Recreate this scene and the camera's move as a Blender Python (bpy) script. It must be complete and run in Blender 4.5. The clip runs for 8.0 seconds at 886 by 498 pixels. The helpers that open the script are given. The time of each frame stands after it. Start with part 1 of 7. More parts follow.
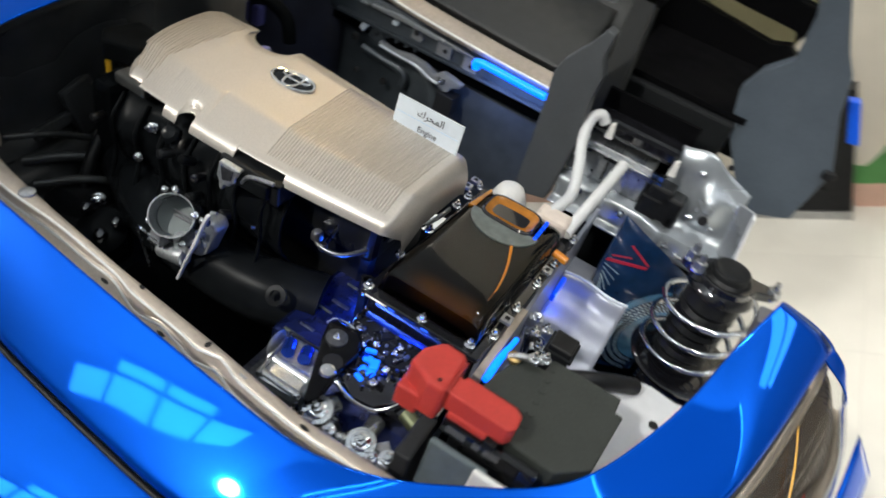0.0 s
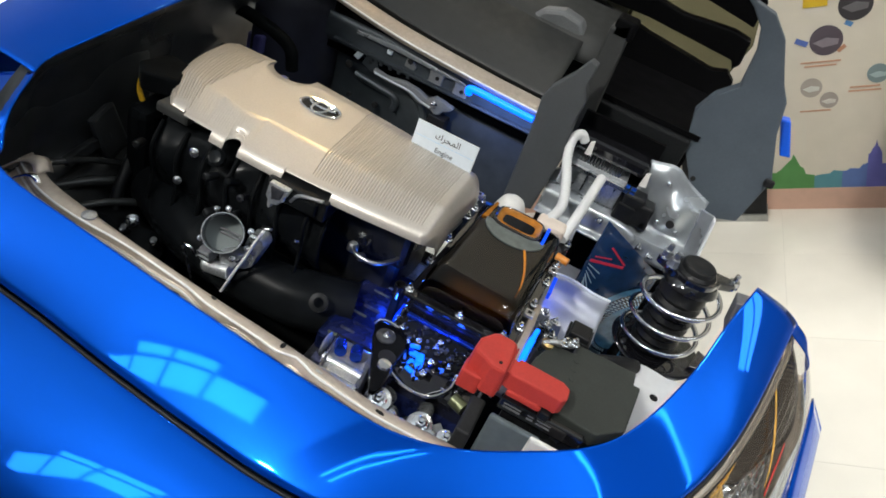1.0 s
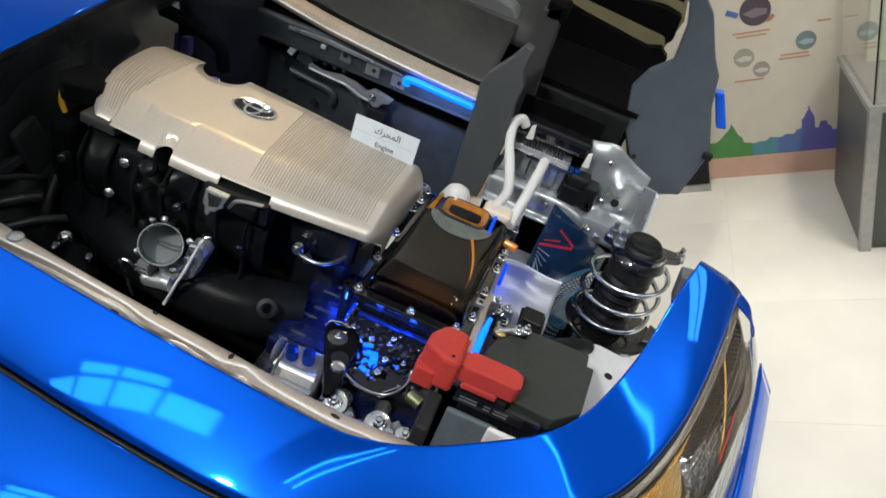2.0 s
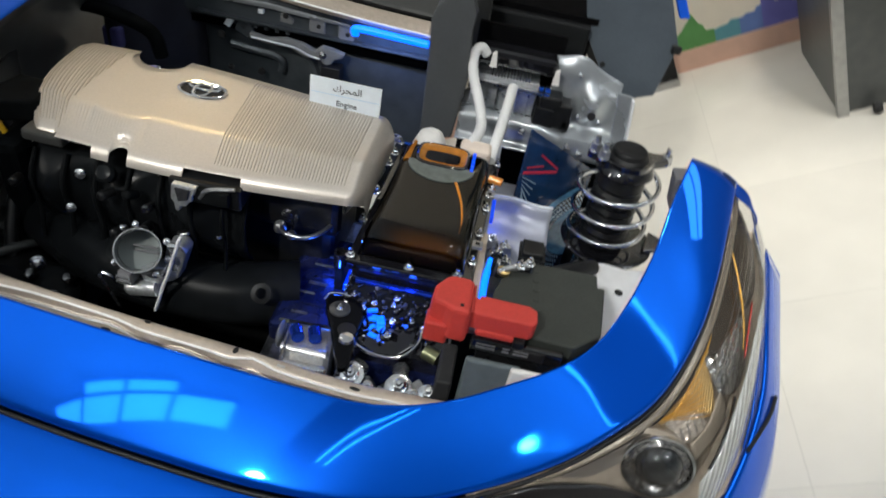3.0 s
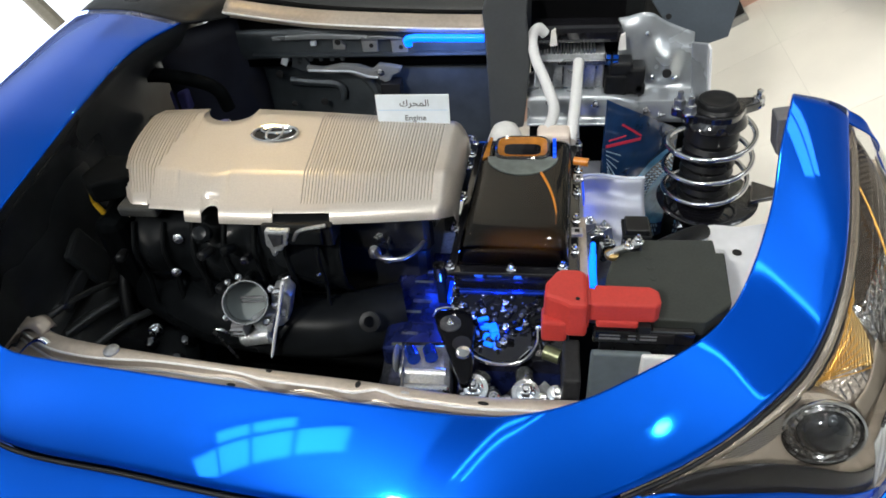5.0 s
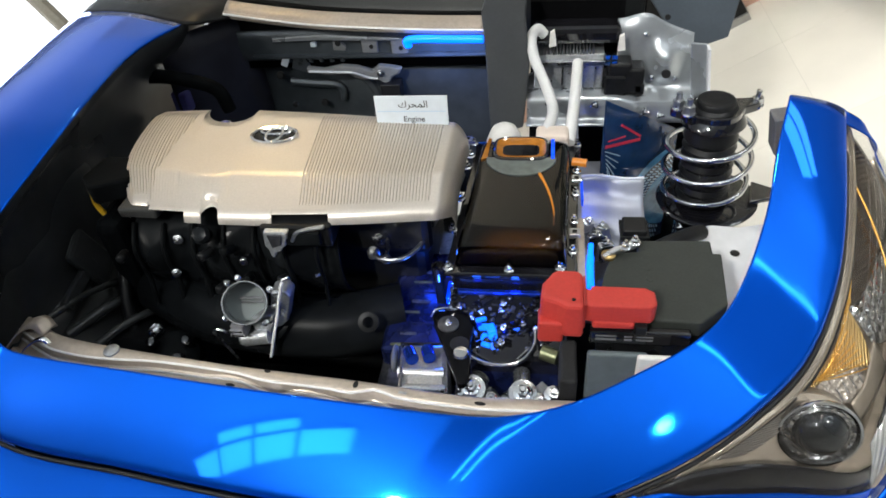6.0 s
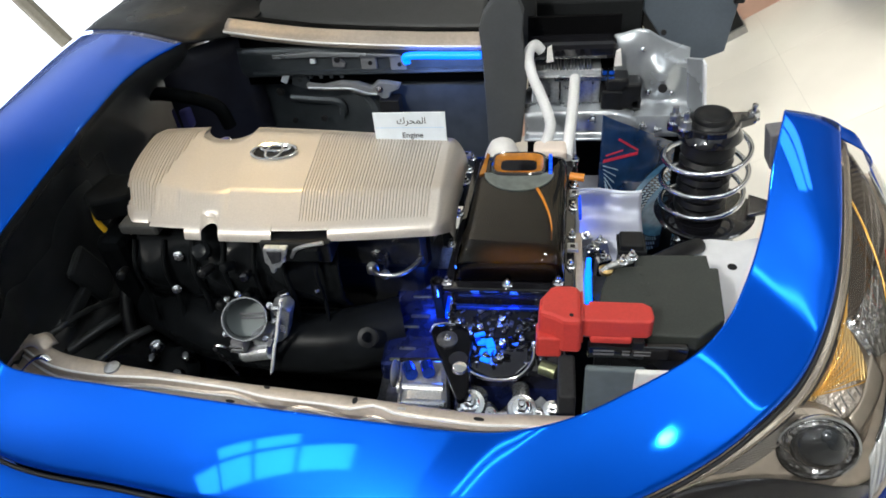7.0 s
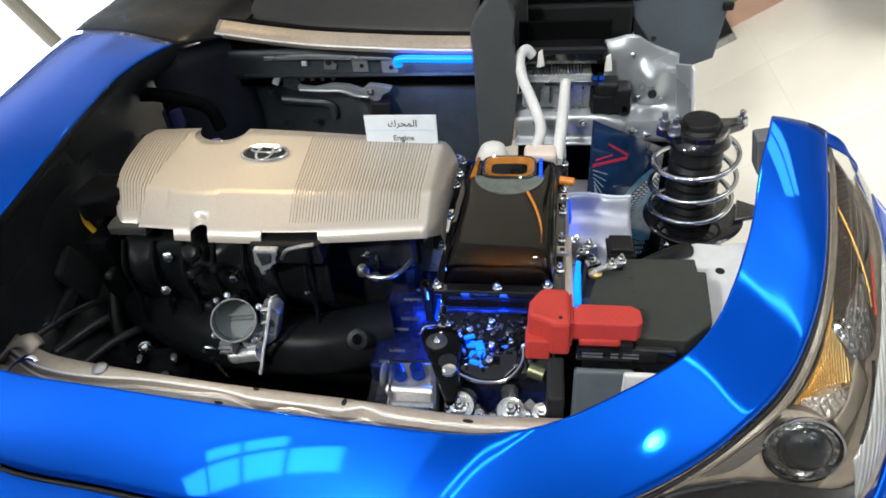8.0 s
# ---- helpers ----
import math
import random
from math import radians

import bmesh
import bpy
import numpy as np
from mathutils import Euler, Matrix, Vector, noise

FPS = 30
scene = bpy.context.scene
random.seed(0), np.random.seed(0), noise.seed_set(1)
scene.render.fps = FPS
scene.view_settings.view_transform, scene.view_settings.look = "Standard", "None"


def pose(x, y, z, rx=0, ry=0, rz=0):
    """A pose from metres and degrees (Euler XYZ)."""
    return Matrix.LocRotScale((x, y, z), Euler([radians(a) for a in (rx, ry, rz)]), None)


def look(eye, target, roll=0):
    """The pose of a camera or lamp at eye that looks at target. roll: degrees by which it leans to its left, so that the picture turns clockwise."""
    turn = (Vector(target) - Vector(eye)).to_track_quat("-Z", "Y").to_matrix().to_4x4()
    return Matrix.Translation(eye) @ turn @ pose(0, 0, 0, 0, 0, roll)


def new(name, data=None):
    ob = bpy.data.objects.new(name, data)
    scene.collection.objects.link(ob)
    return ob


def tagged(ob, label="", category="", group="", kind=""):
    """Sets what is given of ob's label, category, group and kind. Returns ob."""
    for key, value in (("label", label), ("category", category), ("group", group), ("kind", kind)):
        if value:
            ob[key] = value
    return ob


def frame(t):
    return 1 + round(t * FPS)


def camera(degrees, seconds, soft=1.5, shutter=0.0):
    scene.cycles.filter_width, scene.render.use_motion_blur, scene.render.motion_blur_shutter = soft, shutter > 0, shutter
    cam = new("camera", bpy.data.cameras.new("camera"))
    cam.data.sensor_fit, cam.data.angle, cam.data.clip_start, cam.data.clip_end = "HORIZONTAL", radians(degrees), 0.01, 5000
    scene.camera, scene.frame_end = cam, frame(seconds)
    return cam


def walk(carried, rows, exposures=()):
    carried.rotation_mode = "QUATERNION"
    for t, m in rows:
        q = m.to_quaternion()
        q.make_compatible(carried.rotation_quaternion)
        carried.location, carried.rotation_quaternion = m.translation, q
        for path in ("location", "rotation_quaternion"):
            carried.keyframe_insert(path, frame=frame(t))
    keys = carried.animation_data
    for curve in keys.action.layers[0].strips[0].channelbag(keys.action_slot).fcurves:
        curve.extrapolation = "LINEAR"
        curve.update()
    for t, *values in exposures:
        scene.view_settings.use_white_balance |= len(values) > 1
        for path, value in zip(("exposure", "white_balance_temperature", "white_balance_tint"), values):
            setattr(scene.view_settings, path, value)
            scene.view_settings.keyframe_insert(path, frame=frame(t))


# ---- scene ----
cam = camera(66.1, 8.0, soft=1.7, shutter=0.5)
PATH = [
    (0, (0.349, -0.906, 1.519), (-0.104, 0.552, 0.227), 18.9),
    (0.2, (0.253, -1.005, 1.522), (-0.01, 0.547, 0.288), 19.9),
    (0.5, (0.219, -1.071, 1.54), (0.005, 0.54, 0.375), 19.2),
    (1, (0.214, -1.111, 1.553), (-0.044, 0.472, 0.357), 21.9),
    (1.2, (0.223, -1.098, 1.564), (0.012, 0.496, 0.374), 20.9),
    (2.3, (0.226, -1.085, 1.557), (0.115, 0.524, 0.375), 20.3),
    (2.5, (0.235, -1.073, 1.545), (0.108, 0.528, 0.354), 18.0),
    (3, (0.21, -1.057, 1.536), (0.174, 0.465, 0.239), 11.4),
    (3.5, (0.189, -1.045, 1.536), (0.067, 0.432, 0.193), 0.1),
    (4, (0.177, -1.041, 1.537), (-0.069, 0.45, 0.227), -3.8),
    (4.5, (0.178, -1.025, 1.527), (-0.089, 0.458, 0.211), -5.3),
    (6, (0.193, -1.026, 1.528), (-0.096, 0.45, 0.21), -6.0),
    (6.5, (0.195, -1.024, 1.533), (-0.099, 0.459, 0.224), -6.3),
    (7, (0.198, -1.026, 1.537), (-0.095, 0.472, 0.244), -6.3),
    (7.5, (0.201, -1.027, 1.54), (-0.078, 0.473, 0.247), -5.9),
    (8, (0.198, -1.03, 1.537), (-0.066, 0.479, 0.251), -5.2),
]
CAR = pose(0, 0, 0.38, 0, 31, 0)   # the cutaway stands tilted, its left flank low
walk(cam, [(t, CAR @ look(eye, target, roll)) for t, eye, target, roll in PATH], exposures=[(0, -0.40), (0.5, -0.38), (1, -0.45), (2.3, -0.55), (3.0, -0.62), (3.5, -0.66), (4, -0.60), (4.5, -0.46), (6, -0.30), (8, -0.22)])

# ---- world and light ----
world = bpy.data.worlds.new("hall_world")
scene.world = world
world.use_nodes = True
world.node_tree.nodes["Background"].inputs[0].default_value = (0.8, 0.85, 1.0, 1)
world.node_tree.nodes["Background"].inputs[1].default_value = 0.2


def lamp(name, kind, power, colour, m, size=0.1, size_y=None, cone=60, blend=0.5):
    d = bpy.data.lights.new(name, kind)
    d.energy, d.color = power, colour
    if kind == "AREA":
        d.shape, d.size, d.size_y = "RECTANGLE", size, size_y or size
    else:
        d.shadow_soft_size = size
        if kind == "SPOT":
            d.spot_size, d.spot_blend = radians(cone), blend
    ob = new(name, d)
    ob.matrix_world = m
    return ob


# ---- materials ----
def shader(name, base, rough=0.5, metal=0.0, coat=0.0, grain=0.0, scale=40.0, bump=0.0, rough_var=0.1, emit=None, power=0.0,
           trans=0.0, ior=1.45, alpha=1.0, stains=0.0, spec=0.5, per_object=0.0):
    m = bpy.data.materials.new(name)
    m.use_nodes = True
    nt = m.node_tree
    b = nt.nodes["Principled BSDF"]
    b.inputs["Base Color"].default_value = (*base, 1)
    b.inputs["Roughness"].default_value = rough
    b.inputs["Metallic"].default_value = metal
    b.inputs["Coat Weight"].default_value = coat
    b.inputs["Coat Roughness"].default_value = 0.04
    b.inputs["Transmission Weight"].default_value = trans
    b.inputs["IOR"].default_value = ior
    b.inputs["Alpha"].default_value = alpha
    b.inputs["Specular IOR Level"].default_value = spec
    if emit:
        b.inputs["Emission Color"].default_value = (*emit, 1)
        b.inputs["Emission Strength"].default_value = power
    co = nt.nodes.new("ShaderNodeTexCoord")
    fine = nt.nodes.new("ShaderNodeTexNoise")
    fine.inputs["Scale"].default_value, fine.inputs["Detail"].default_value = scale, 6
    broad = nt.nodes.new("ShaderNodeTexNoise")
    broad.inputs["Scale"].default_value, broad.inputs["Detail"].default_value = scale / 9, 4
    nt.links.new(co.outputs["Object"], fine.inputs["Vector"])
    nt.links.new(co.outputs["Object"], broad.inputs["Vector"])
    if grain or stains or per_object:
        def scaled(sock, lo, hi):
            r = nt.nodes.new("ShaderNodeMapRange")
            r.inputs["From Min"].default_value, r.inputs["From Max"].default_value = 0.3, 0.7
            r.inputs["To Min"].default_value, r.inputs["To Max"].default_value = lo, hi
            nt.links.new(sock, r.inputs["Value"])
            return r.outputs[0]
        f1 = scaled(fine.outputs["Fac"], 1 - grain, 1 + grain)
        f2 = scaled(broad.outputs["Fac"], 1 - stains, 1 + stains * 0.4)
        mul = nt.nodes.new("ShaderNodeMath")
        mul.operation = "MULTIPLY"
        nt.links.new(f1, mul.inputs[0]), nt.links.new(f2, mul.inputs[1])
        last = mul.outputs[0]
        if per_object:
            info = nt.nodes.new("ShaderNodeObjectInfo")
            f3 = nt.nodes.new("ShaderNodeMapRange")
            f3.inputs["To Min"].default_value, f3.inputs["To Max"].default_value = 1 - per_object, 1 + per_object
            nt.links.new(info.outputs["Random"], f3.inputs["Value"])
            m3 = nt.nodes.new("ShaderNodeMath")
            m3.operation = "MULTIPLY"
            nt.links.new(last, m3.inputs[0]), nt.links.new(f3.outputs[0], m3.inputs[1])
            last = m3.outputs[0]
        vm = nt.nodes.new("ShaderNodeVectorMath")
        vm.operation = "SCALE"
        vm.inputs[0].default_value = base
        nt.links.new(last, vm.inputs["Scale"])
        nt.links.new(vm.outputs[0], b.inputs["Base Color"])
    if rough_var:
        r = nt.nodes.new("ShaderNodeMapRange")
        r.inputs["From Min"].default_value, r.inputs["From Max"].default_value = 0.3, 0.7
        r.inputs["To Min"].default_value = max(0.0, rough * (1 - rough_var))
        r.inputs["To Max"].default_value = min(1.0, rough * (1 + rough_var))
        nt.links.new(broad.outputs["Fac"], r.inputs["Value"])
        nt.links.new(r.outputs[0], b.inputs["Roughness"])
    if bump:
        bp = nt.nodes.new("ShaderNodeBump")
        bp.inputs["Strength"].default_value, bp.inputs["Distance"].default_value = bump, 0.002
        nt.links.new(fine.outputs["Fac"], bp.inputs["Height"])
        nt.links.new(bp.outputs[0], b.inputs["Normal"])
    return m


PAINT = shader("blue_paint", (0.0, 0.082, 0.62), 0.33, 0.45, coat=0.0, stains=0.04, scale=60, rough_var=0.12, spec=0.05)


def clear_gloss(m, tint, share):
    """A crisp tinted reflection over the flake layer, as under a blue candy lacquer."""
    nt = m.node_tree
    g = nt.nodes.new("ShaderNodeBsdfGlossy")
    g.inputs["Color"].default_value, g.inputs["Roughness"].default_value = (*tint, 1), 0.045
    mix = nt.nodes.new("ShaderNodeMixShader")
    mix.inputs["Fac"].default_value = share
    nt.links.new(nt.nodes["Principled BSDF"].outputs[0], mix.inputs[1])
    nt.links.new(g.outputs[0], mix.inputs[2])
    # uncoloured mirror of the lacquer, strong at a slant only
    top, fres, add = nt.nodes.new("ShaderNodeBsdfGlossy"), nt.nodes.new("ShaderNodeFresnel"), nt.nodes.new("ShaderNodeMixShader")
    top.inputs["Color"].default_value, top.inputs["Roughness"].default_value = (0.95, 0.96, 1, 1), 0.04
    fres.inputs["IOR"].default_value = 1.42
    slant = nt.nodes.new("ShaderNodeMapRange")
    slant.inputs["From Min"].default_value, slant.inputs["To Min"].default_value = 0.03, 0.004
    nt.links.new(fres.outputs[0], slant.inputs["Value"])
    nt.links.new(slant.outputs[0], add.inputs[0])
    nt.links.new(mix.outputs[0], add.inputs[1])
    nt.links.new(top.outputs[0], add.inputs[2])
    nt.links.new(add.outputs[0], nt.nodes["Material Output"].inputs["Surface"])


clear_gloss(PAINT, (0.0, 0.155, 0.90), 0.50)


def relief(m, kind, scale, depth, turn=(0, 0, 0)):
    """Moulded optics on a reflector: 'cells' (facets) or 'flutes' (fine parallel ridges)."""
    nt = m.node_tree
    co, mp, bp = nt.nodes.new("ShaderNodeTexCoord"), nt.nodes.new("ShaderNodeMapping"), nt.nodes.new("ShaderNodeBump")
    mp.inputs["Rotation"].default_value = [radians(a) for a in turn]
    tex = nt.nodes.new("ShaderNodeTexVoronoi" if kind == "cells" else "ShaderNodeTexWave")
    tex.inputs["Scale"].default_value = scale
    bp.inputs["Strength"].default_value, bp.inputs["Distance"].default_value = 1.0, depth
    nt.links.new(co.outputs["Object"], mp.inputs["Vector"])
    nt.links.new(mp.outputs[0], tex.inputs["Vector"])
    nt.links.new(tex.outputs["Distance" if kind == "cells" else "Fac"], bp.inputs["Height"])
    nt.links.new(bp.outputs[0], nt.nodes["Principled BSDF"].inputs["Normal"])
    return m


SILVER = shader("silver_plastic", (0.59, 0.54, 0.485), 0.40, 0.60, grain=0.05, scale=300, bump=0.05)
SILVER_DK = shader("grey_plastic", (0.16, 0.16, 0.17), 0.45, 0.2, grain=0.1, scale=120)
BLACK = shader("black_plastic", (0.009, 0.0095, 0.0105), 0.36, 0.0, grain=0.3, scale=60, bump=0.12, rough_var=0.35, spec=0.3)
JET = shader("jet_enamel", (0.003, 0.003, 0.004), 0.10, grain=0.2, scale=30, bump=0.1, rough_var=0.4, spec=0.22)
GLOSS = shader("black_gloss", (0.008, 0.008, 0.010), 0.08, 0.0, coat=1.0, grain=0.2, scale=30, rough_var=0.3)
SMOKED = shader("smoked_cover", (0.15, 0.075, 0.02), 0.06, 0.0, coat=0.5, trans=1.0, ior=1.25, rough_var=0, spec=0.3)
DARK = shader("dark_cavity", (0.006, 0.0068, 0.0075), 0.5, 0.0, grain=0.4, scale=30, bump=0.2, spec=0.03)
INNER = shader("inner_wing_black", (0.042, 0.045, 0.048), 0.28, 0.0, grain=0.3, scale=12, bump=0.08, rough_var=0.4)
SHINY_GUARD = shader("glossy_guard", (0.045, 0.047, 0.048), 0.20, 0.1, grain=0.2, scale=14, bump=0.15, rough_var=0.4)
MANIFOLD = shader("manifold_plastic", (0.007, 0.008, 0.009), 0.34, grain=0.3, scale=25, bump=0.4, rough_var=0.5, spec=0.07)
RUBBER = shader("black_rubber", (0.02, 0.02, 0.021), 0.7, grain=0.2, scale=150, bump=0.2)
CUTGREY = shader("cut_face_grey", (0.072, 0.077, 0.082), 0.58, grain=0.04, scale=160, bump=0.03, stains=0.1)
CUTBLUE = shader("cut_face_slate", (0.075, 0.093, 0.115), 0.58, grain=0.04, scale=160, bump=0.03, stains=0.1)
BATLID = shader("battery_lid", (0.028, 0.032, 0.028), 0.6, grain=0.15, scale=250, bump=0.15)
CHROME = shader("chrome", (0.82, 0.83, 0.85), 0.12, 1.0, grain=0.05, scale=90, rough_var=0.5)
STEEL = shader("zinc_steel", (0.55, 0.56, 0.58), 0.30, 1.0, grain=0.15, scale=160, bump=0.1, rough_var=0.4)
ALU = shader("cast_aluminium", (0.58, 0.60, 0.62), 0.36, 0.8, grain=0.18, scale=220, bump=0.25, rough_var=0.3)
ALU_DK = shader("dark_aluminium", (0.12, 0.125, 0.14), 0.35, 0.85, grain=0.3, scale=120, bump=0.25, rough_var=0.3)
SHEET = shader("grey_sheet_steel", (0.42, 0.45, 0.48), 0.26, 0.6, grain=0.08, scale=40, rough_var=0.3, stains=0.15)
FIREWALL = shader("firewall_grey", (0.070, 0.082, 0.094), 0.42, 0.35, grain=0.15, scale=25, rough_var=0.3, stains=0.2)
PRIMER = shader("beige_primer", (0.50, 0.43, 0.36), 0.38, 0.45, grain=0.08, scale=120, bump=0.06, stains=0.12)
WHITE = shader("white_plastic", (0.74, 0.72, 0.69), 0.5, grain=0.05, scale=90)
WHITESHEET = shader("white_painted_sheet", (0.76, 0.77, 0.79), 0.4, grain=0.04, scale=50, stains=0.06)
HOSE = shader("white_sleeving", (0.66, 0.66, 0.66), 0.6, grain=0.08, scale=400, bump=0.3)
ORANGE = shader("orange_plastic", (0.60, 0.20, 0.010), 0.35, grain=0.1, scale=100, coat=0.4)
YELLOW = shader("yellow_plastic", (0.75, 0.42, 0.02), 0.4, grain=0.1, scale=100)
RED = shader("red_plastic", (0.52, 0.045, 0.035), 0.48, grain=0.06, scale=250, bump=0.12, stains=0.08)
GAP = shader("gap_seal", (0.006, 0.006, 0.007), 0.6, grain=0.2)
REFLECT = shader("lamp_reflector", (0.72, 0.66, 0.60), 0.14, 1.0, grain=0.05, scale=60, rough_var=0.4)
AMBER = shader("amber_lens", (0.80, 0.42, 0.06), 0.25, 0.4, coat=0.6, grain=0.1, scale=80)
CHAMP = shader("champagne_trim", (0.68, 0.57, 0.45), 0.17, 0.85, coat=0.3, grain=0.06, scale=60, rough_var=0.3)
SATIN = shader("satin_alloy", (0.17, 0.19, 0.19), 0.5, 0.2, grain=0.03, scale=20, rough_var=0.1)
# near-white gloss: highlights of pressed edges put into the colour
EDGE_SHINE = shader("edge_shine", (0.86, 0.85, 0.83), 0.32, 0.35, coat=0.5, grain=0.05, scale=120)
MACHINED = shader("machined_alloy", (0.56, 0.58, 0.60), 0.24, 0.9, grain=0.05, scale=120, rough_var=0.3)
REDLENS = shader("red_lens", (0.55, 0.03, 0.02), 0.15, coat=1.0)
CLEAR = shader("clear_plastic", (0.05, 0.045, 0.04), 0.05, 0.0, coat=0.25, ior=1.4, alpha=0.13, rough_var=0)
GLASS = shader("clear_glass", (0.97, 0.98, 1.0), 0.02, 0.0, trans=1.0, ior=1.45, rough_var=0)
LED = shader("blue_led", (0.0, 0.2, 0.9), 0.4, emit=(0.0, 0.115, 1.0), power=3.6, rough_var=0)
LED_DEEP = shader("deep_blue_led", (0.0, 0.1, 0.9), 0.4, emit=(0.0, 0.04, 1.0), power=0.8, rough_var=0)
LED_HOT = shader("bright_blue_led", (0.0, 0.15, 0.9), 0.4, emit=(0.005, 0.16, 1.0), power=1.5, rough_var=0)
# blue of the solenoids, also painted lamplight on the rail under the inverter
BLUE_TINT = shader("blue_metal_and_glow", (0.02, 0.07, 0.5), 0.22, 0.8, grain=0.2, scale=80)
# dark metal with the blue lamps' glow put into its colour
GLOW_BLUE = shader("painted_blue_glow", (0.012, 0.020, 0.090), 0.26, 0.6, grain=0.4, scale=60, bump=0.2, stains=0.4)
OLIVE = shader("olive_zinc", (0.20, 0.21, 0.12), 0.3, 0.8, grain=0.2, scale=90)
PRINT = shader("printed_navy_film", (0.012, 0.045, 0.13), 0.16, coat=0.8, grain=0.5, scale=14, stains=0.5)
PRINT_MID = shader("printed_mid_blue", (0.08, 0.24, 0.42), 0.2, coat=0.6, grain=0.3, scale=40)
PRINT_LIGHT = shader("printed_light_blue", (0.36, 0.52, 0.64), 0.3, coat=0.5, grain=0.2, scale=60)
PRINT_RED = shader("printed_red", (0.55, 0.03, 0.07), 0.3, coat=0.5)
TEXT = shader("black_print", (0.02, 0.02, 0.025), 0.5)
CARD = shader("white_card", (0.68, 0.74, 0.80), 0.4, coat=0.2, grain=0.03, scale=80)
AMBER_DIM = shader("dull_amber", (0.36, 0.13, 0.010), 0.22, grain=0.3, scale=60, coat=0.6)
# carries the glow under the smoked cover in its colour
GLOW_BLOCK = shader("painted_amber_glow", (0.002, 0.0023, 0.0026), 0.45, grain=0.2, scale=60, spec=0.1)


def amber_glow_front(m):
    """Near-black colour with an amber glow painted in towards the front edge of the block."""
    nt = m.node_tree
    co, sep, mix = nt.nodes.new("ShaderNodeTexCoord"), nt.nodes.new("ShaderNodeSeparateXYZ"), nt.nodes.new("ShaderNodeMix")
    nt.links.new(co.outputs["Generated"], sep.inputs[0])

    def ramp(sock, lo, hi):
        r = nt.nodes.new("ShaderNodeMapRange")
        r.interpolation_type = "SMOOTHSTEP"
        r.inputs["From Min"].default_value, r.inputs["From Max"].default_value = lo, hi
        nt.links.new(sock, r.inputs["Value"])
        return r.outputs[0]
    front, left, right = ramp(sep.outputs["Y"], 0.17, 0.06), ramp(sep.outputs["X"], 0.10, 0.45), ramp(sep.outputs["X"], 0.98, 0.70)
    a, b = nt.nodes.new("ShaderNodeMath"), nt.nodes.new("ShaderNodeMath")
    a.operation = b.operation = "MULTIPLY"
    c = nt.nodes.new("ShaderNodeMath")
    c.operation = "MULTIPLY"
    nt.links.new(front, a.inputs[0]), nt.links.new(left, a.inputs[1])
    nt.links.new(a.outputs[0], c.inputs[0]), nt.links.new(ramp(sep.outputs["Y"], 0.005, 0.05), c.inputs[1])
    nt.links.new(c.outputs[0], b.inputs[0]), nt.links.new(right, b.inputs[1])
    mix.data_type = "RGBA"
    mix.inputs["A"].default_value, mix.inputs["B"].default_value = (0.003, 0.003, 0.003, 1), (0.42, 0.25, 0.04, 1)
    nt.links.new(b.outputs[0], mix.inputs["Factor"])
    nt.links.new(mix.outputs["Result"], nt.nodes["Principled BSDF"].inputs["Base Color"])


amber_glow_front(GLOW_BLOCK)
TINT = shader("tinted_glass", (0.24, 0.24, 0.165), 0.03, trans=1.0, ior=1.1, rough_var=0)
CYAN_LINE = shader("pale_line", (0.45, 0.62, 0.80), 0.4)
DASH = shader("dashboard_grey", (0.038, 0.039, 0.038), 0.55, grain=0.1, scale=300, bump=0.2)
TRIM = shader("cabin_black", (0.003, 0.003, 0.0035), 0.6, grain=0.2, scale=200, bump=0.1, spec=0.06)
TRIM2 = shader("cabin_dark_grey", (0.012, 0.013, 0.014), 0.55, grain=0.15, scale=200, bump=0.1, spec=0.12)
TILE = shader("cream_tile", (0.70, 0.67, 0.60), 0.22, coat=0.3, grain=0.03, scale=6, rough_var=0.3, stains=0.04, per_object=0.008)
GROUT = shader("grout", (0.46, 0.44, 0.39), 0.35, grain=0.1, scale=60)
WALL = shader("cream_mural_wall", (0.72, 0.66, 0.56), 0.6, grain=0.03, scale=12, stains=0.05)
PLASTER = shader("hall_plaster", (0.32, 0.32, 0.33), 0.7, grain=0.03, scale=14, bump=0.1, stains=0.04)
SOFFIT = shader("dark_soffit", (0.03, 0.035, 0.05), 0.6, grain=0.05, scale=10)
CEIL = shader("ceiling_white", (0.62, 0.64, 0.66), 0.8, grain=0.05, scale=10)
MULLION = shader("bronze_mullion", (0.36, 0.32, 0.24), 0.5, grain=0.1, scale=60)
DAYLIGHT = shader("daylight_beyond", (0.9, 0.93, 1.0), 0.8, emit=(0.93, 0.96, 1.0), power=2.2, rough_var=0)
PANEL = shader("ceiling_light_panel", (0.9, 0.9, 0.9), 0.5, emit=(0.90, 0.95, 1.0), power=6.0, rough_var=0)
TUBE = shader("tube_lamp", (0.9, 0.9, 0.9), 0.5, emit=(0.85, 0.96, 1.0), power=14.0, rough_var=0)
BULB = shader("spot_lens", (1, 1, 1), 0.3, emit=(1.0, 0.93, 0.80), power=120.0, rough_var=0)
CABTRIM2 = shader("dash_cap_grey", (0.17, 0.175, 0.18), 0.5, grain=0.1, scale=200, bump=0.1)
CABGREY = shader("cabinet_grey", (0.105, 0.11, 0.11), 0.4, 0.5, grain=0.08, scale=25, stains=0.2)
CABTRIM = shader("cabinet_trim", (0.38, 0.38, 0.37), 0.35, 0.7, grain=0.1)
BAND = shader("pink_band", (0.62, 0.40, 0.31), 0.6, grain=0.05, scale=20)


